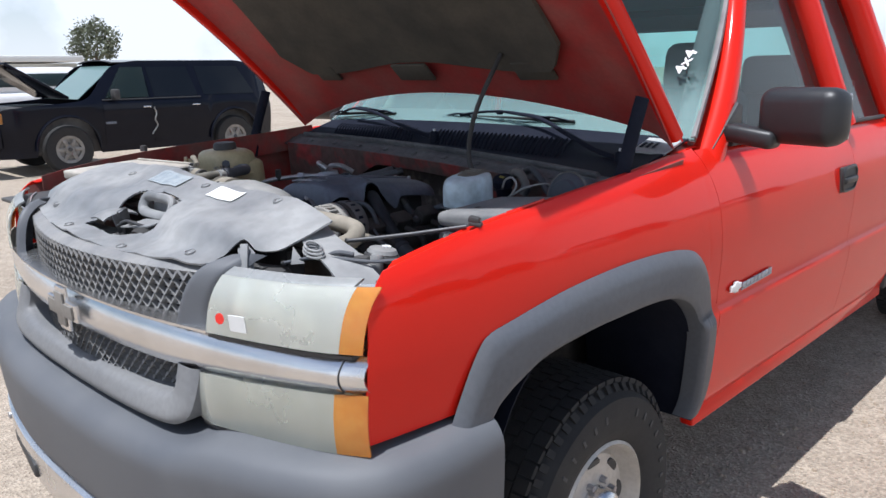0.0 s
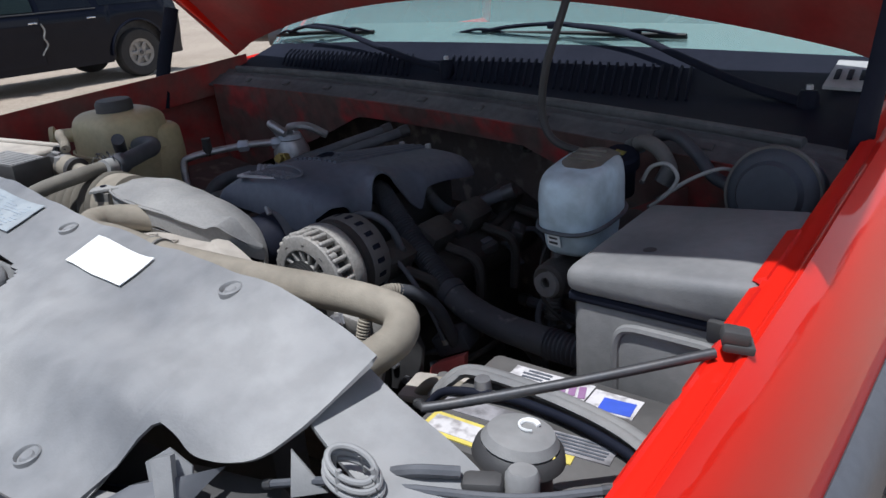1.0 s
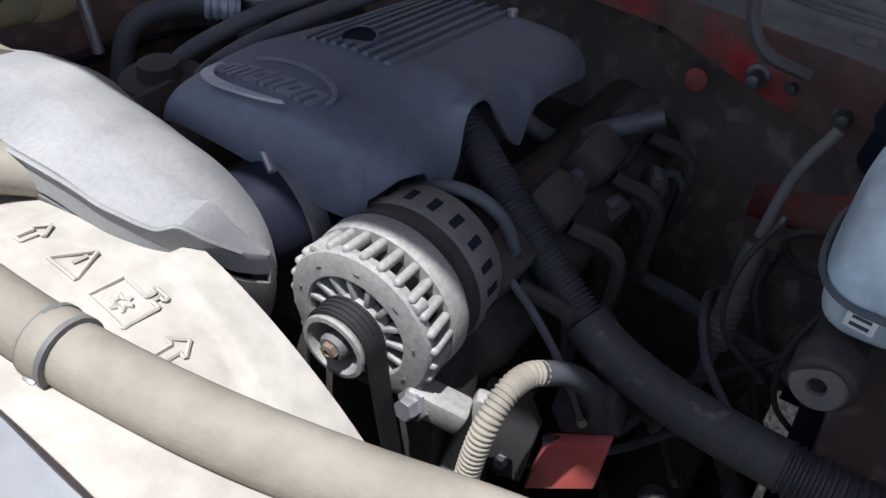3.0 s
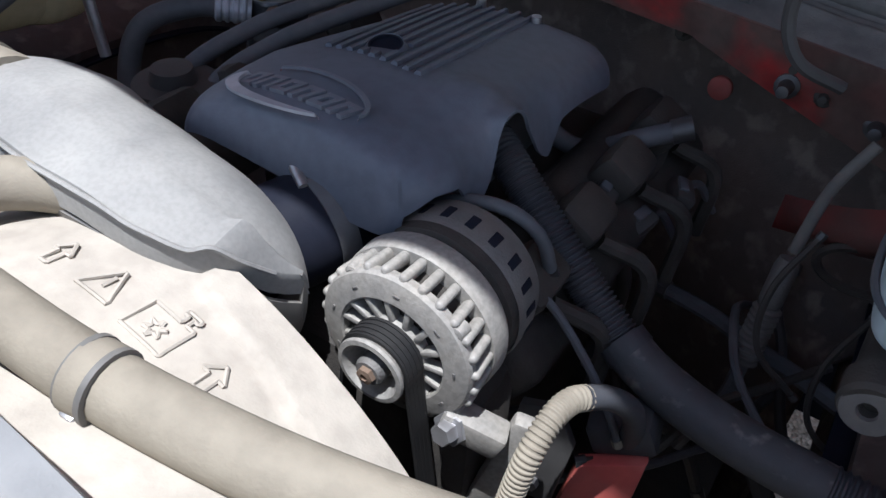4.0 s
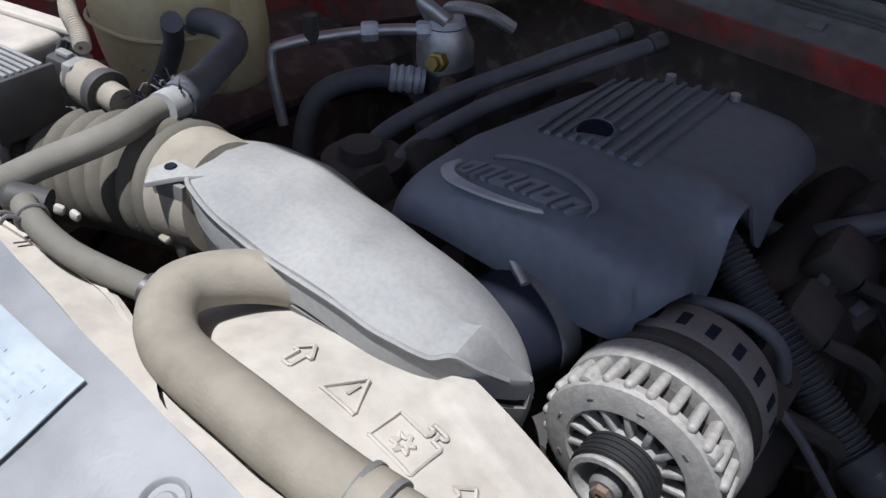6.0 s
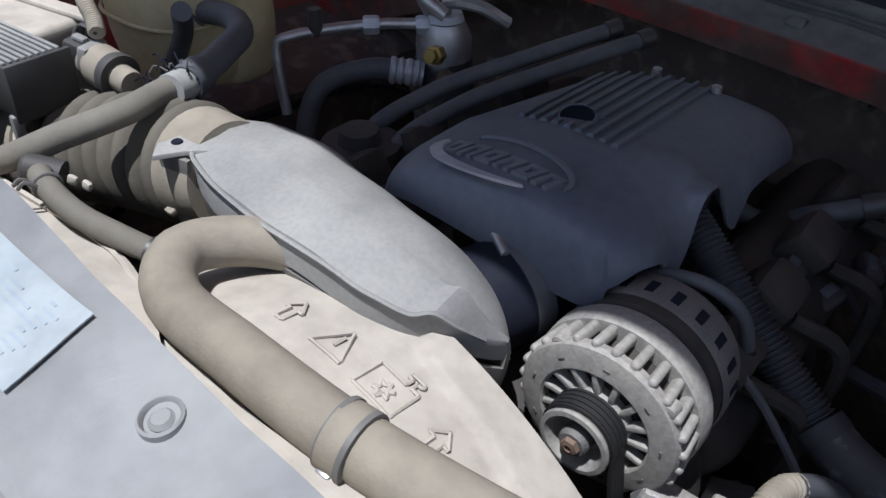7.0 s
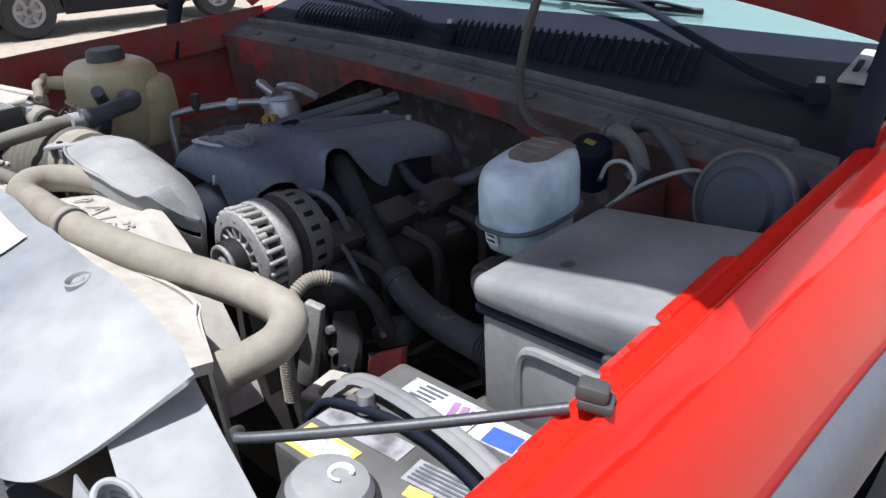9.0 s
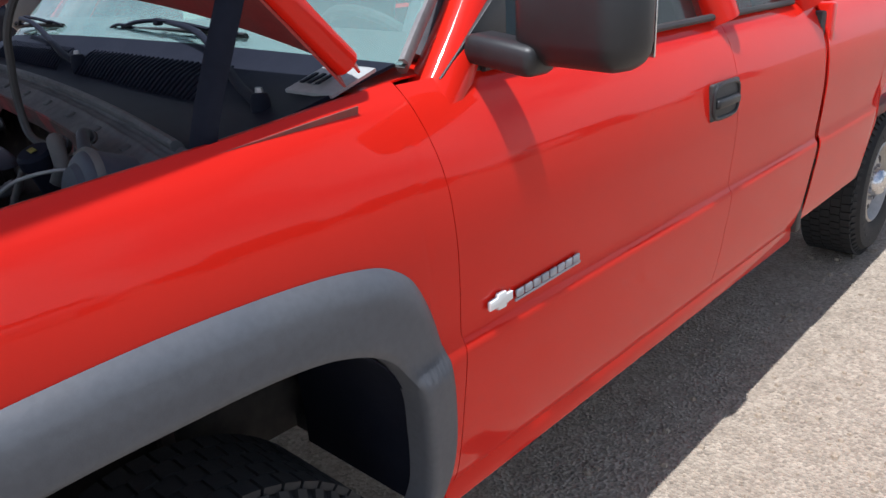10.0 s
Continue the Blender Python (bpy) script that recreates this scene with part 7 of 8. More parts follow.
part("body", lathe([(0, 0.026), (0.024, 0.026), (0.029, 0.021), (0.030, 0.004), (0.024, 0.0), (0.022, -0.05), (0, -0.05)], axis((0.556, 0.985, 1.238), (0.15, -0.35, 1)), 24), COWL, vc)
part("mark", box((0.017, 0.010, 0.001), (0.560, 0.9735, 1.2640), 0.0, (20, 9, 0)), OLIVE, vc, "worn yellow mark")

# alternator wire and belt-side brackets
line("alternator_wire", [(0.285, 0.700, 1.158), (0.305, 0.700, 1.138), (0.338, 0.700, 1.112), (0.374, 0.695, 1.078), (0.402, 0.688, 1.046), (0.416, 0.690, 1.015)], 0.0040, HOSE_DK, "dark wire from the alternator to the terminal", "wire", "", 40, 8, HOSE)
line("vent_tube", [(0.190, 0.690, 1.165), (0.225, 0.700, 1.186), (0.268, 0.705, 1.194), (0.300, 0.712, 1.176), (0.312, 0.725, 1.130)], 0.0062, HOSE_DK, "thin black vent tube over the alternator", "hose")
pl = thing("bracket_plate", "black accessory bracket with steel bolts", "bracket", at=(0.345, 0.66, 0.98))
part("plate", prism([(-0.030, -0.06), (0.028, -0.055), (0.034, 0.02), (0.012, 0.055), (-0.022, 0.045)], 0.010, axis((0.350, 0.672, 0.985), (0.1, -1, 0.15)), 0.002), BLACK, pl)
for dx, dz in ((-0.012, 0.022), (-0.008, -0.014), (0.014, -0.035)):
    part("bolt", lathe([(0, 0.010), (0.006, 0.010), (0.007, 0.0), (0, 0)], axis((0.345 + dx, 0.660, 0.985 + dz), (0.1, -1, 0.15)), 6), STEEL, pl)
cl = thing("battery_cable_end", "pale dusty cable clamp under the hose", "cable", at=(0.56, 0.53, 1.07))
part("clamp", box((0.115, 0.062, 0.012), (0.545, 0.532, 1.056), 0.005, (0, -4, 14)), SHROUD, cl)
part("lug", lathe([(0, 0.022), (0.010, 0.020), (0.012, 0), (0, 0)], pose(0.545, 0.525, 1.062, 0, 10, 0), 12), ALU_DK, cl)
for k, (a, b, c) in enumerate((((0.600, 0.56, 1.03), (0.530, 0.63, 1.0), (0.495, 0.70, 0.955)), ((0.630, 0.55, 1.04), (0.565, 0.61, 1.02), (0.540, 0.66, 0.97)))):
    line("battery_cable", [a, b, c], 0.011, HOSE, "thick tan dusty battery cable", "cable", "battery cables", 20, 10)
line("battery_loom", [(0.505, 0.510, 1.040), (0.543, 0.507, 1.078), (0.573, 0.510, 1.082), (0.600, 0.515, 1.082), (0.632, 0.524, 1.080)], 0.0085, HOSE, "dusty tan corrugated loom beside the battery", "hose", "", 60, 10)
# black lines low in the bay
rng = random.Random(11)
for k in range(26):
    x, y, z = rng.uniform(0.30, 0.60), rng.uniform(0.66, 1.05), rng.uniform(0.82, 1.0)
    pts = [Vector((x, y, z))]
    d = Vector((rng.uniform(-1, 1), rng.uniform(-1, 1), rng.uniform(-0.2, 0.3))).normalized()
    for q in range(4):
        d = (d + Vector((rng.uniform(-0.6, 0.6), rng.uniform(-0.6, 0.6), rng.uniform(-0.45, 0.35)))).normalized()
        pts.append(pts[-1] + d * rng.uniform(0.05, 0.09))
    if any(p.z > 1.02 or p.z < 0.55 or p.x < 0.25 or p.x > 0.66 for p in pts):
        continue
    line("bay_hose", pts, rng.choice((0.005, 0.007, 0.010, 0.014)), rng.choice((HOSE_DK, GREASE, HOSE_DK, BLACK)), "greasy black line low in the engine bay", "hose", "low engine bay lines", 26, 8)
# intake runner, injector rail and looms on the driver side of the engine
eng = thing("injector_rail", "dark fuel rail with injectors and a wire loom", "engine part", at=(0.25, 0.95, 1.1))
part("rail", tube([(0.225, 0.80, 1.118), (0.232, 0.92, 1.110), (0.238, 1.06, 1.095)], 0.010, 20, 10), GREASE, eng)
for k in range(4):
    y = 0.83 + 0.075 * k
    part("injector", lathe([(0, 0.03), (0.010, 0.028), (0.012, 0.0), (0.007, -0.015), (0.007, -0.05), (0, -0.05)], axis((0.236, y, 1.095), (0.5, 0, 1)), 14), BLACK, eng)
    part("plug", box((0.020, 0.026, 0.018), (0.262, y + 0.008, 1.108), 0.005, (0, 30, 10)), BLACK, eng)
line("engine_hose", [(0.165, 0.955, 1.160), (0.190, 0.970, 1.120), (0.233, 0.980, 1.108), (0.282, 0.985, 1.138), (0.330, 1.01, 1.160)], 0.0115, HOSE_DK, "curved dark rubber hose behind the engine cover", "hose", "", 40, 12)
line("engine_loom", [(0.255, 0.80, 1.09), (0.285, 0.86, 1.105), (0.280, 0.93, 1.088), (0.305, 0.99, 1.10), (0.300, 1.05, 1.12)], 0.0090, GREASE, "greasy wrapped engine wire loom", "wire", "", 40, 10)
line("engine_loom", [(0.300, 0.86, 1.09), (0.330, 0.885, 1.05), (0.335, 0.90, 0.99), (0.325, 0.89, 0.92)], 0.0085, GREASE, "greasy wrapped wire loom going down", "wire", "", 30, 10)
for k, (x, y, z, a) in enumerate(((0.305, 0.83, 1.075, 15), (0.325, 0.93, 1.075, -10), (0.345, 1.00, 1.085, 30), (0.290, 0.90, 1.115, 5))):
    cn = thing("connector", "dark plastic wire connector on the engine", "connector", "engine connectors", at=(x, y, z))
    part("shell", box((0.026, 0.040, 0.024), (x, y, z), 0.006, (10, 20, a)), BLACK, cn)
    part("lock", box((0.012, 0.022, 0.006), (x, y, z + 0.013), 0.002, (10, 20, a)), HOSE_DK, cn)
    part("lead", tube([(x, y + 0.02, z), (x + 0.01, y + 0.05, z - 0.01), (x + 0.03, y + 0.07, z - 0.05)], 0.005, 12, 8), HOSE_DK, cn)
# firewall fittings
part("firewall_plug", lathe([(0, 0.004), (0.012, 0.004), (0.015, 0.002), (0.0155, -0.003)], axis((0.320, 1.170, 1.144), (0.0, -1, 0.15)), 28), RED_IN, truck, "round red plug in the firewall")
for x, y, z in ((0.255, 1.18, 1.195), (0.40, 1.12, 1.215), (0.44, 1.10, 1.20), (0.10, 1.20, 1.215)):
    part("stud", lathe([(0, 0.022), (0.005, 0.021), (0.006, 0.004), (0.011, 0.002), (0.011, -0.012), (0, -0.012)], axis((x, y, z), (0, -1, 0.2)), 10), GREASE, truck)
part("toe_panel", sheet(lambda u, v: (0.445 + 0.20 * u, 1.045 - 0.07 * math.sin(u * math.pi) * math.sin(v * math.pi * 0.8), 1.060 + 0.10 * v * (0.45 + 0.75 * u) + 0.02 * u), 16, 12, 0.004), GRIME_RED, truck, "dirty red floor panel bulge")
part("toe_panel_ring", tube([(0.545 + 0.045 * math.cos(a), 0.985 + 0.004 * math.cos(a), 1.085 + 0.026 * math.sin(a)) for a in (2 * math.pi * k / 20 for k in range(21))], 0.005, 60, 6), GREASE, truck)
# coolant tank's worn hose ends and airflow plug
line("bypass_hose", [(-0.440, 0.350, 1.180), (-0.307, 0.383, 1.208), (-0.249, 0.442, 1.239), (-0.234, 0.496, 1.249), (-0.252, 0.545, 1.247), (-0.266, 0.590, 1.243)], 0.0132, THIN_HOSE, "dusty tan bypass hose crossing the ribbed boot", "hose", "", 60, 14)
line("vent_hose", [(-0.262, 0.582, 1.243), (-0.283, 0.622, 1.243), (-0.312, 0.668, 1.243), (-0.345, 0.710, 1.240), (-0.392, 0.738, 1.238), (-0.450, 0.752, 1.230), (-0.510, 0.762, 1.215)], 0.0160, HOSE_DK, "dark rubber hose running to the coolant tank", "hose", "", 50, 14, HOSE_DK)
am = thing("airflow_sensor", "dusty airflow sensor plug on the intake tube", "sensor", at=(-0.40, 0.56, 1.24))
AX = axis((-0.372, 0.552, 1.234), (1, 0.05, -0.10)) @ Matrix.Scale(0.88, 4)
part("body", lathe([(0, 0.028), (0.020, 0.028), (0.0265, 0.026), (0.027, -0.014), (0.023, -0.020), (0.023, -0.030), (0, -0.030)], AX, 28), HOSE, am)
part("dark_ring", lathe([(0.018, 0.029), (0.0275, 0.030), (0.0285, 0.026), (0.0275, 0.016), (0.026, 0.016)], AX, 28), BLACK, am)
part("end_plug", lathe([(0, 0.054), (0.0155, 0.053), (0.017, 0.049), (0.017, 0.026), (0, 0.026)], AX, 24), HOSE, am, "tan end plug")
pg = part("plug", box((0.030, 0.030, 0.026), (-0.407, 0.546, 1.246), 0.004, (0, 14, 20)), BLACK, am)
part("lock_tab", box((0.016, 0.010, 0.006), (-0.403, 0.545, 1.2615), 0.002, (0, 14, 20)), BOX_GREY, pg)
part("plug_skirt", box((0.012, 0.036, 0.030), (-0.392, 0.549, 1.244), 0.003, (0, 14, 20)), BOX_GREY, pg)
for k in range(3):
    part("wire", tube([(-0.415, 0.540 + 0.006 * k, 1.254), (-0.412, 0.550 + 0.004 * k, 1.272), (-0.398, 0.556 + 0.003 * k, 1.270), (-0.388, 0.556, 1.268)], 0.0020, 14, 6), BLACK, am)
part("loom", tube([(-0.388, 0.558, 1.268), (-0.410, 0.568, 1.275), (-0.442, 0.578, 1.284), (-0.490, 0.600, 1.280)], 0.0085, 30, 10, ribs=0.004, depth=0.0012), HOSE, am, "dusty corrugated wire loom")
tf = thing("hose_fray", "frayed pale sleeve on the coolant hose", "sleeve", at=(-0.27, 0.585, 1.24))
part("band", tube([(-0.250, 0.553, 1.246), (-0.258, 0.572, 1.244), (-0.267, 0.590, 1.243)], 0.0172, 8, 14), WIRE, tf)
fr = random.Random(5)
for k in range(46):
    a = Vector((-0.258 + fr.uniform(-0.020, 0.010), 0.570 + fr.uniform(-0.018, 0.018), 1.250 + fr.uniform(-0.012, 0.010)))
    d = Vector((fr.uniform(-1.3, 0.3), fr.uniform(-0.7, 0.5), fr.uniform(-0.4, 0.6))) * 0.020
    part("strand", tube([a, a + d + Vector((0, 0, 0.004)), a + d * 1.6 + Vector((0, 0, -0.006))], 0.0009, 6, 4), COWL if k % 4 else HOSE_GREY, tf)
line("filler_hose", [(-0.238, 0.415, 1.205), (-0.226, 0.403, 1.222), (-0.190, 0.396, 1.222), (-0.143, 0.395, 1.220), (-0.105, 0.403, 1.216), (-0.060, 0.420, 1.205)], 0.0105, THIN_HOSE, "dusty tan hose resting on the radiator top", "hose", "", 40, 14)
hc = thing("spring_clamp", "small steel spring clamp on the thin hose", "clamp", at=(-0.2, 0.39, 1.22))
part("band", tube([Vector((-0.203, 0.398, 1.222)) + Vector((0.002 * math.cos(a), 0.0118 * math.cos(a), 0.0118 * math.sin(a))) for a in (2 * math.pi * k / 16 for k in range(17))], 0.0018, 40, 6), ALU_DK, hc)
for dx in (-0.004, 0.004):
    part("ear", tube([(-0.203 + dx, 0.388, 1.228), (-0.205 + dx, 0.380, 1.234), (-0.207 + dx, 0.374, 1.229)], 0.0018, 8, 6), ALU_DK, hc)
single("hose_stub", lathe([(0, 0.018), (0.010, 0.018), (0.0135, 0.014), (0.0135, -0.018), (0, -0.018)], axis((-0.243, 0.412, 1.216), (-0.6, -0.5, 0.2)), 18), BLACK, "black plastic end of the thin hose", "hose end")
for x, y, a in ((-0.214, 0.424, 30), (-0.196, 0.428, 12)):
    single("plastic_tooth", box((0.010, 0.006, 0.010), (x, y, 1.213), 0.003, (0, 20, a)), SHROUD, "small broken pale plastic tooth on the radiator edge", "clip", "plastic teeth")
# loose cable across the lamp's back and its plug
line("lamp_cable", [(0.640, 0.185, 1.180), (0.700, 0.205, 1.196), (0.760, 0.225, 1.202), (0.830, 0.262, 1.200), (0.885, 0.300, 1.206)], 0.0036, HOSE_DK, "thin black cable along the headlamp's back", "cable", "", 40, 8)
lp = thing("lamp_plug", "dark wire connector behind the headlamp", "connector", at=(0.80, 0.27, 1.2))
part("shell", box((0.032, 0.020, 0.018), (0.800, 0.262, 1.198), 0.006, (0, 0, 30)), BLACK, lp)
part("lead", tube([(0.785, 0.255, 1.208), (0.76, 0.235, 1.212), (0.73, 0.23, 1.20)], 0.005, 12, 8), HOSE_DK, lp)

# marker writing on the windshield
gm4 = Matrix.Translation((0.752, 1.640, 1.572)) @ Matrix(((0.12, -0.94, 0.30), (0.68, 0.30, -0.68), (0.72, 0.12, 0.68))).to_4x4()
note = words("marker_writing", "4x4", 0.066, gm4, WHITE_INK, None, 0.0006, bold=0.0010)
tagged(note, "white marker writing on the windshield glass", "writing")

# loose stones on the yard
rng = random.Random(21)
verts, faces = [], []
for k in range(5200):
    if k < 3600:
        x, y = rng.uniform(0.7, 3.2), rng.uniform(0.6, 7.0)
    elif k < 4400:
        x, y = rng.uniform(-2.5, -0.2), rng.uniform(-2.2, 0.0)
    else:
        x, y = rng.uniform(-9.0, -1.2), rng.uniform(1.0, 8.0)
    r = 0.004 + 0.011 * rng.random() ** 3
    b = len(verts)
    ang = rng.uniform(0, 3.14)
    ring = [(math.cos(ang + q * math.pi / 2.5), math.sin(ang + q * math.pi / 2.5)) for q in range(5)]
    verts += [(x + r * c * rng.uniform(0.7, 1.2), y + r * s2 * rng.uniform(0.7, 1.2), -0.002) for c, s2 in ring]
    verts += [(x + 0.7 * r * c, y + 0.7 * r * s2, 0.7 * r) for c, s2 in ring]
    verts.append((x, y, 0.95 * r))
    for q in range(5):
        j = (q + 1) % 5
        faces += [(b + q, b + j, b + 5 + j, b + 5 + q), (b + 5 + q, b + 5 + j, b + 10)]
me = bpy.data.meshes.new("gravel")
me.from_pydata(verts, [], faces)
me.materials.append(PEBBLE)
tagged(new("gravel", me), "loose tan gravel stones on the packed dirt", "gravel", kind="stuff")

# ---- the yard behind ----
suv = thing("suv", "black sport utility vehicle with its hood raised", "car", at=(-11.9, 6.0, 0))


def suv_side(z):
    return interp(z, [0.45, 0.8, 1.05, 1.15, 1.75], [-0.04, 0.0, 0.0, -0.03, -0.22])


def suv_top(y):
    return interp(y, [3.15, 3.4, 4.35, 4.55, 5.15, 5.6, 7.4, 7.95, 8.15], [0.95, 1.06, 1.13, 1.16, 1.70, 1.78, 1.78, 1.60, 0.95])


def suv_shell(sgn):
    def fn(u, v):
        y = 3.15 + 5.0 * u
        low = max(0.30, arch(y, 4.25, 0.47, 0.90, 0.30, 2.4), arch(y, 7.25, 0.47, 0.90, 0.30, 2.4))
        hi = suv_top(y)
        z = low + (hi - low) * v
        end = 0.16 * max(0, abs(2 * u - 1) - 0.86) / 0.14
        return (-11.95 + sgn * (0.95 + suv_side(z) - end), y, z)
    return sheet(fn, 90, 24, 0.02)


part("body", suv_shell(1), SUV_PAINT, suv)
part("body", suv_shell(-1), SUV_PAINT, suv)
part("roof", sheet(lambda u, v: (-11.95 + (2 * u - 1) * 0.73, 5.15 + 2.5 * v, 1.755 + 0.05 * (1 - (2 * u - 1) ** 2)), 10, 10, 0.02), SUV_PAINT, suv)
part("bonnet", box((1.5, 1.05, 0.04), (-11.95, 3.95, 1.47), 0.015, (-32, 0, 0)), SUV_PAINT, suv, "raised black hood")
part("bay", box((1.5, 1.0, 0.4), (-11.95, 3.95, 0.88), 0.05), BLACK, suv)
for sgn in (1, -1):
    for y in (4.25, 7.25):
        m = axis((-11.95 + sgn * 0.94, y, 0.39), (sgn, 0, 0))
        w = part("wheel", lathe([(0.0, -0.005), (0.045, -0.008), (0.06, -0.020), (0.085, -0.016), (0.095, -0.05), (0.165, -0.05), (0.175, -0.012), (0.205, -0.004), (0.222, 0.0), (0.222, -0.2)], m, 36), RIM_DK, suv, "dull six-hole steel rim")
        part("tyre", lathe([(0.22, -0.22), (0.36, -0.24), (0.388, -0.2), (0.388, -0.04), (0.36, 0.0), (0.24, 0.005), (0.22, -0.01)], m, 40, closed=True), TYRE, w)
        part("hub", lathe([(0, 0.012), (0.03, 0.010), (0.038, -0.01), (0, -0.01)], m, 16), DARK_STEEL, w)
        for k in range(6):
            mm = m @ Matrix.Rotation(k * math.pi / 3, 4, "Z")
            part("spoke", box((0.115, 0.062, 0.02), (0, 0, 0), 0.010), RIM_DK, w).data.transform(mm @ pose(0.128, 0, -0.018))
    for name, a, b, ajar in (("front_door", 4.84, 5.645, 0.085), ("rear_door", 5.69, 6.60, 0.0)):
        def skin(u, v, out=0.0, sgn=sgn, a=a, b=b, ajar=ajar if sgn > 0 else 0.0):
            y = a + (b - a) * u
            z = max(0.40 + 0.75 * v, arch(y, 7.25, 0.52, 0.95, 0.40, 2.4))
            return (-11.95 + sgn * (0.958 + suv_side(z) + ajar * u ** 1.2 + out + 0.006 * math.exp(-((z - 0.98) / 0.03) ** 2)), y, z)
        dr = part(name, sheet(skin, 24, 20, 0.02, side=sgn), SUV_PAINT, suv, "front door standing slightly ajar" if ajar and sgn > 0 else "")
        part("belt_strip", tube([skin(k / 6, 1.0, 0.006) for k in range(7)], 0.010, 14, 6), DARK_STEEL, dr)
        part("handle", tube([skin(0.80, 0.82, 0.012), skin(0.87, 0.825, 0.030), skin(0.95, 0.82, 0.012)], 0.014, 12, 8), CHROME, dr)
        if ajar:
            part("badge_bar", box((0.006, 0.17, 0.035), skin(0.12, 0.50, 0.008), 0.002), SILVER_DK, dr)
        top0, top1 = (5.26, 5.60) if ajar else (5.70, 6.45)
        part("glass", sheet(lambda u, v: (lambda p: (p[0] + sgn * (suv_side(1.17 + 0.5 * v) - suv_side(1.15)) , (a + 0.06 + (b - a - 0.10) * u) * (1 - v) + (top0 + (top1 - top0) * u) * v, 1.175 + 0.50 * v))(skin(u, 1.0, -0.004)), 8, 6, 0.012), TINT_GLASS if ajar else SUV_TINT, dr)
    if sgn > 0:
        part("torn_trim", tube([(-10.93, 5.67, 1.00), (-10.92, 5.70, 0.90), (-10.90, 5.66, 0.80), (-10.91, 5.70, 0.70), (-10.92, 5.63, 0.60), (-10.93, 5.60, 0.55)], 0.014, 30, 6, flat=0.6), WIRE, suv, "pale torn weather strip hanging from the door")
    part("window", sheet(lambda u, v: (-11.95 + sgn * (0.956 + suv_side(1.18 + 0.5 * v)), (6.68 + 1.04 * u) * (1 - v) + (6.60 + 0.86 * u) * v, 1.18 + 0.50 * v), 6, 4, 0.02), SUV_TINT, suv)
    for cy in (4.25, 7.25):
        part("arch_lip", tube([(-11.95 + sgn * 0.955, cy + 0.50 * math.cos(a), 0.40 + 0.52 * math.sin(a)) for a in (math.pi * k / 12 for k in range(13))], 0.022, 30, 6), SUV_PAINT, suv)
    part("mirror", box((0.20, 0.10, 0.16), (-11.95 + sgn * 1.05, 5.02, 1.24), 0.03), BLACK, suv)
    part("headlamp", box((0.22, 0.12, 0.18), (-11.95 + sgn * 0.74, 3.22, 0.92), 0.03), REFLECTOR, suv)
    part("side_marker", box((0.05, 0.09, 0.17), (-11.95 + sgn * 0.86, 3.29, 0.92), 0.015), AMBER, suv)
part("windshield", sheet(lambda u, v: (-11.95 + (2 * u - 1) * (0.76 - 0.1 * v), 4.52 + 0.66 * v, 1.17 + 0.53 * v), 6, 6, 0.01), SUV_SCREEN, suv)
part("bumper", box((1.8, 0.25, 0.35), (-11.95, 3.18, 0.62), 0.06, seg=3), SUV_PAINT, suv)

part("underbody", box((1.66, 4.3, 0.72), (-11.95, 5.65, 0.67), 0.05), BLACK, suv)
suv.location.y -= 0.25

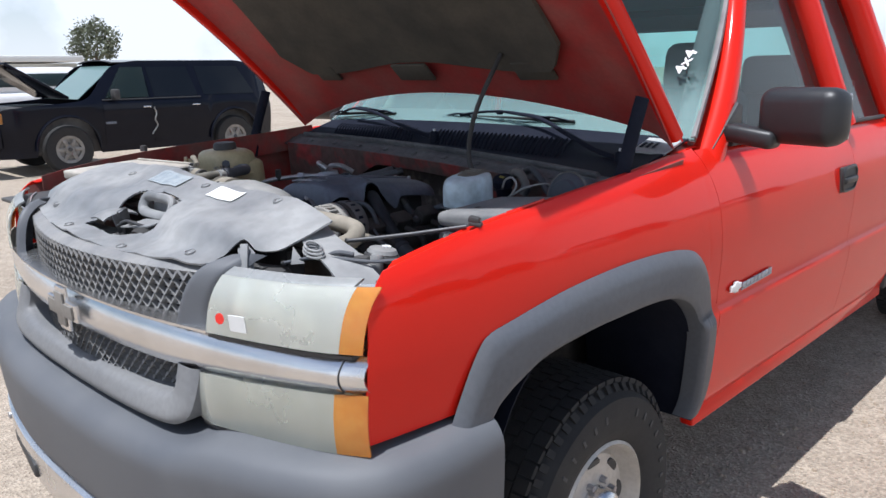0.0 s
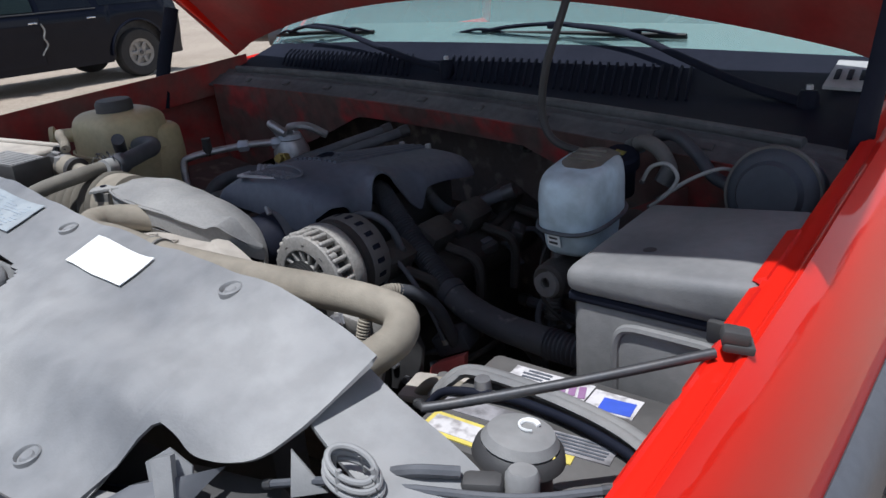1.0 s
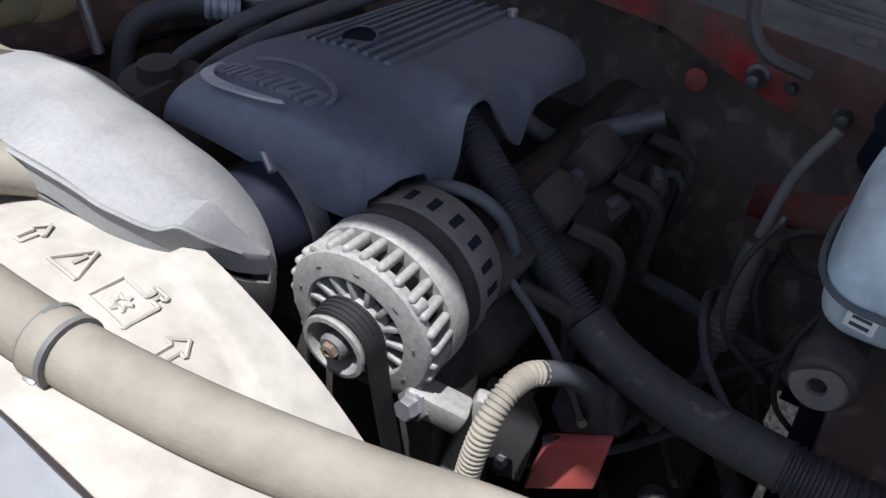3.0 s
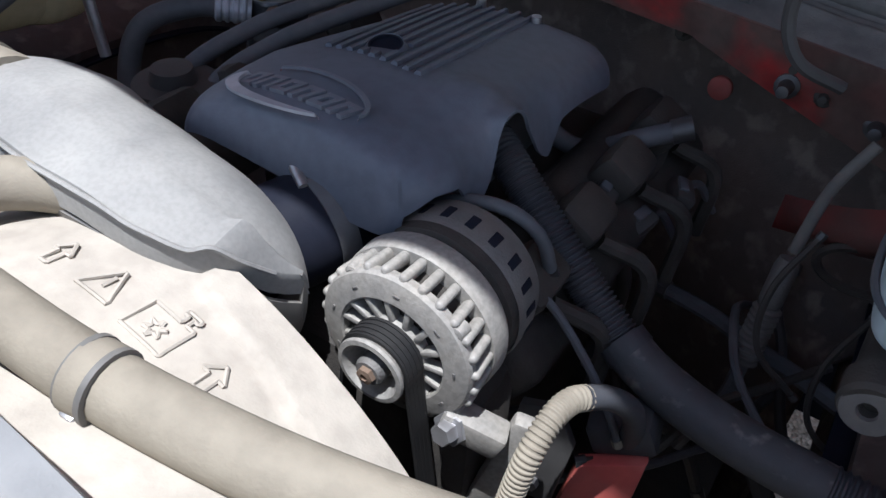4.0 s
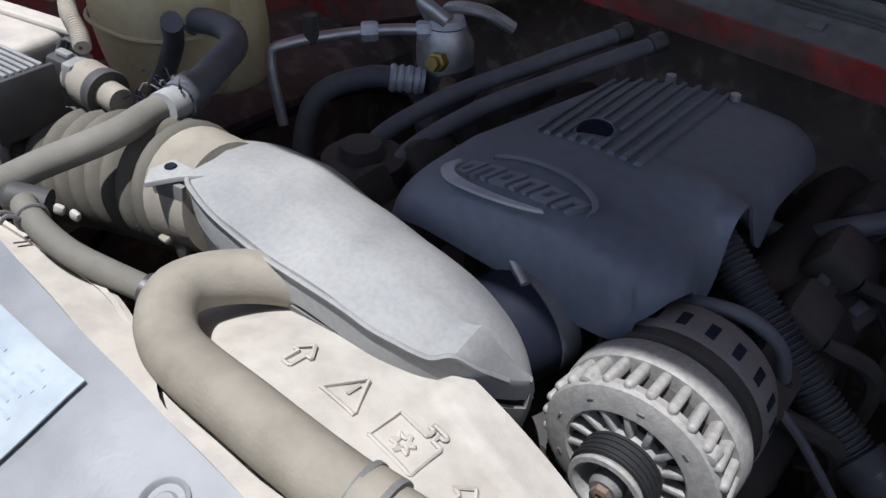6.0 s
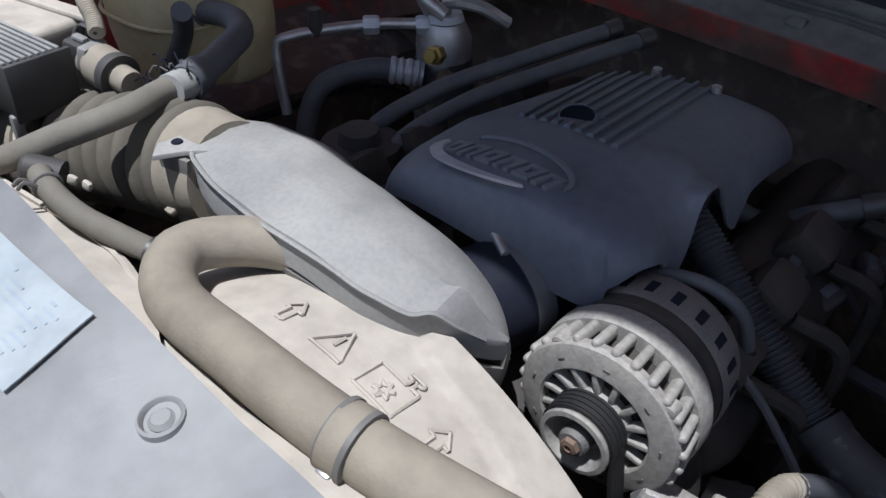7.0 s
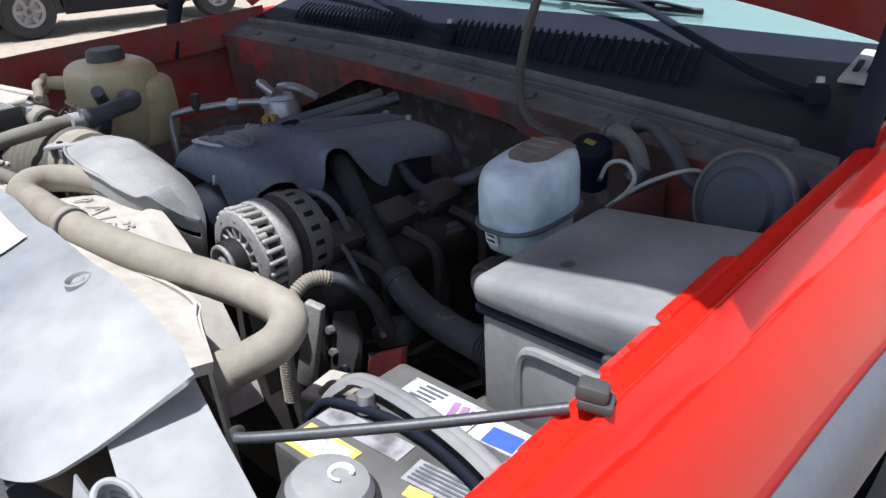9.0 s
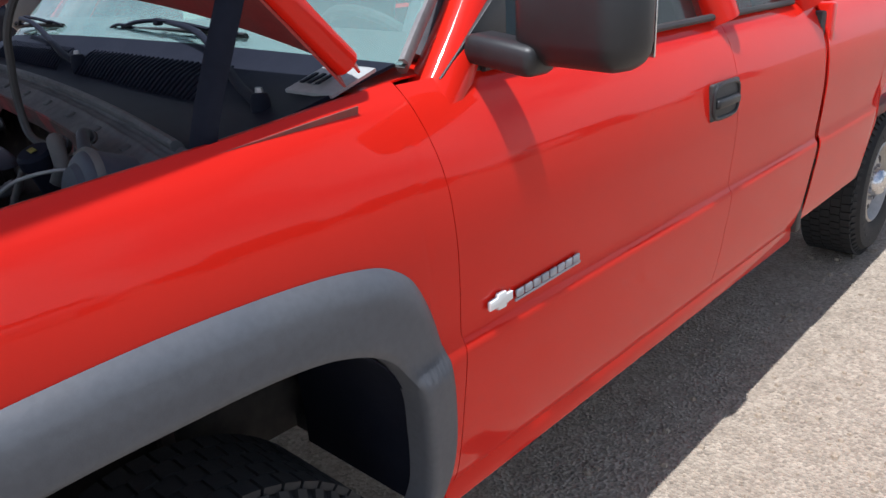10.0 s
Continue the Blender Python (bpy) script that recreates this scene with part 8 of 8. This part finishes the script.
# tree far behind
tree = thing("tree", "round-crowned green deciduous tree beyond the yard", "tree", at=(-62, 25.2, 0))
part("trunk", tube([(-62, 25.2, 0), (-62.1, 25.3, 1.6), (-62, 25.2, 3.2)], lambda t: 0.22 - 0.1 * t, 8, 8), BARK, tree)
bm = bmesh.new()
rng = random.Random(4)
for k in range(3600):
    th, ph, r = rng.uniform(0, 2 * math.pi), math.acos(rng.uniform(-0.8, 1)), rng.uniform(0.45, 1) ** 0.6
    lump = 1 + 0.26 * math.sin(3 * th + 2) * math.sin(4 * ph) + 0.12 * math.sin(9 * th) * math.sin(8 * ph)
    c = Vector((-62 + 1.9 * r * lump * math.sin(ph) * math.cos(th), 25.2 + 1.9 * r * lump * math.sin(ph) * math.sin(th), 4.0 + 1.75 * r * lump * math.cos(ph)))
    a, b = Vector((rng.uniform(-1, 1), rng.uniform(-1, 1), rng.uniform(-1, 1))) * 0.10, Vector((rng.uniform(-1, 1), rng.uniform(-1, 1), rng.uniform(-1, 1))) * 0.10
    bm.faces.new([bm.verts.new(p) for p in (c - a, c - b, c + a, c + b)])
part("crown", bm, LEAF, tree)
for k, (a, b) in enumerate((((-62, 25.2, 2.4), (-61.6, 26.2, 4.2)), ((-62, 25.2, 2.2), (-62.2, 24.2, 4.0)), ((-62, 25.2, 2.6), (-61.9, 25.4, 5.0)))):
    part("limb", tube([a, ((a[0] + b[0]) / 2, (a[1] + b[1]) / 2 + 0.1, (a[2] + b[2]) / 2), b], 0.07, 8, 6), BARK, tree)

# sheds
shed = thing("shed", "long low metal shed with a white roof", "building", at=(-48, 11.0, 0))
part("wall", box((6, 14, 2.2), (-48, 10.2, 1.1), 0.02), SHED, shed)
part("roof", box((6.6, 14.6, 0.35), (-48, 10.2, 2.45), 0.05), ROOFING, shed)


def parked(name, label, x, y, paint, face=1, group="parked white vehicles"):
    """A parked vehicle far off, broadside."""
    van = thing(name, label, "car", group, at=(x, y, 0))
    part("body", box((1.9, 4.6, 0.80), (x, y, 0.75), 0.20, seg=4), paint, van)
    part("cabin", box((1.72, 2.9, 0.70), (x, y + 0.4, 1.42), 0.20, taper=0.84, seg=4), paint, van)
    part("window", box((1.76, 2.3, 0.36), (x, y + 0.3, 1.44), 0.08, taper=0.90), TINT_GLASS, van)
    for dy in (-1.45, 1.45):
        part("wheel", lathe([(0, 0), (0.2, 0), (0.33, 0.0), (0.34, -0.2), (0, -0.2)], axis((x + face * 0.97, y + dy, 0.34), (face, 0, 0)), 24), TYRE, van)
    return van


for y, x in ((6.2, -21.0), (11.2, -22.5)):
    parked("van", "white van parked in the yard", x, y, WHITE_PAINT)
# the row across the yard that the red paint mirrors
for k, y in enumerate((-1.0, 4.8, 10.2, 15.7, 21.4, 27.0, 33.5, 40.0)):
    white = k in (1, 4, 6)
    parked("car", "white car parked across the yard" if white else "dark car parked across the yard", 17.0 + 0.8 * (k % 2), y, WHITE_PAINT if white else SUV_PAINT, -1, "cars across the yard")
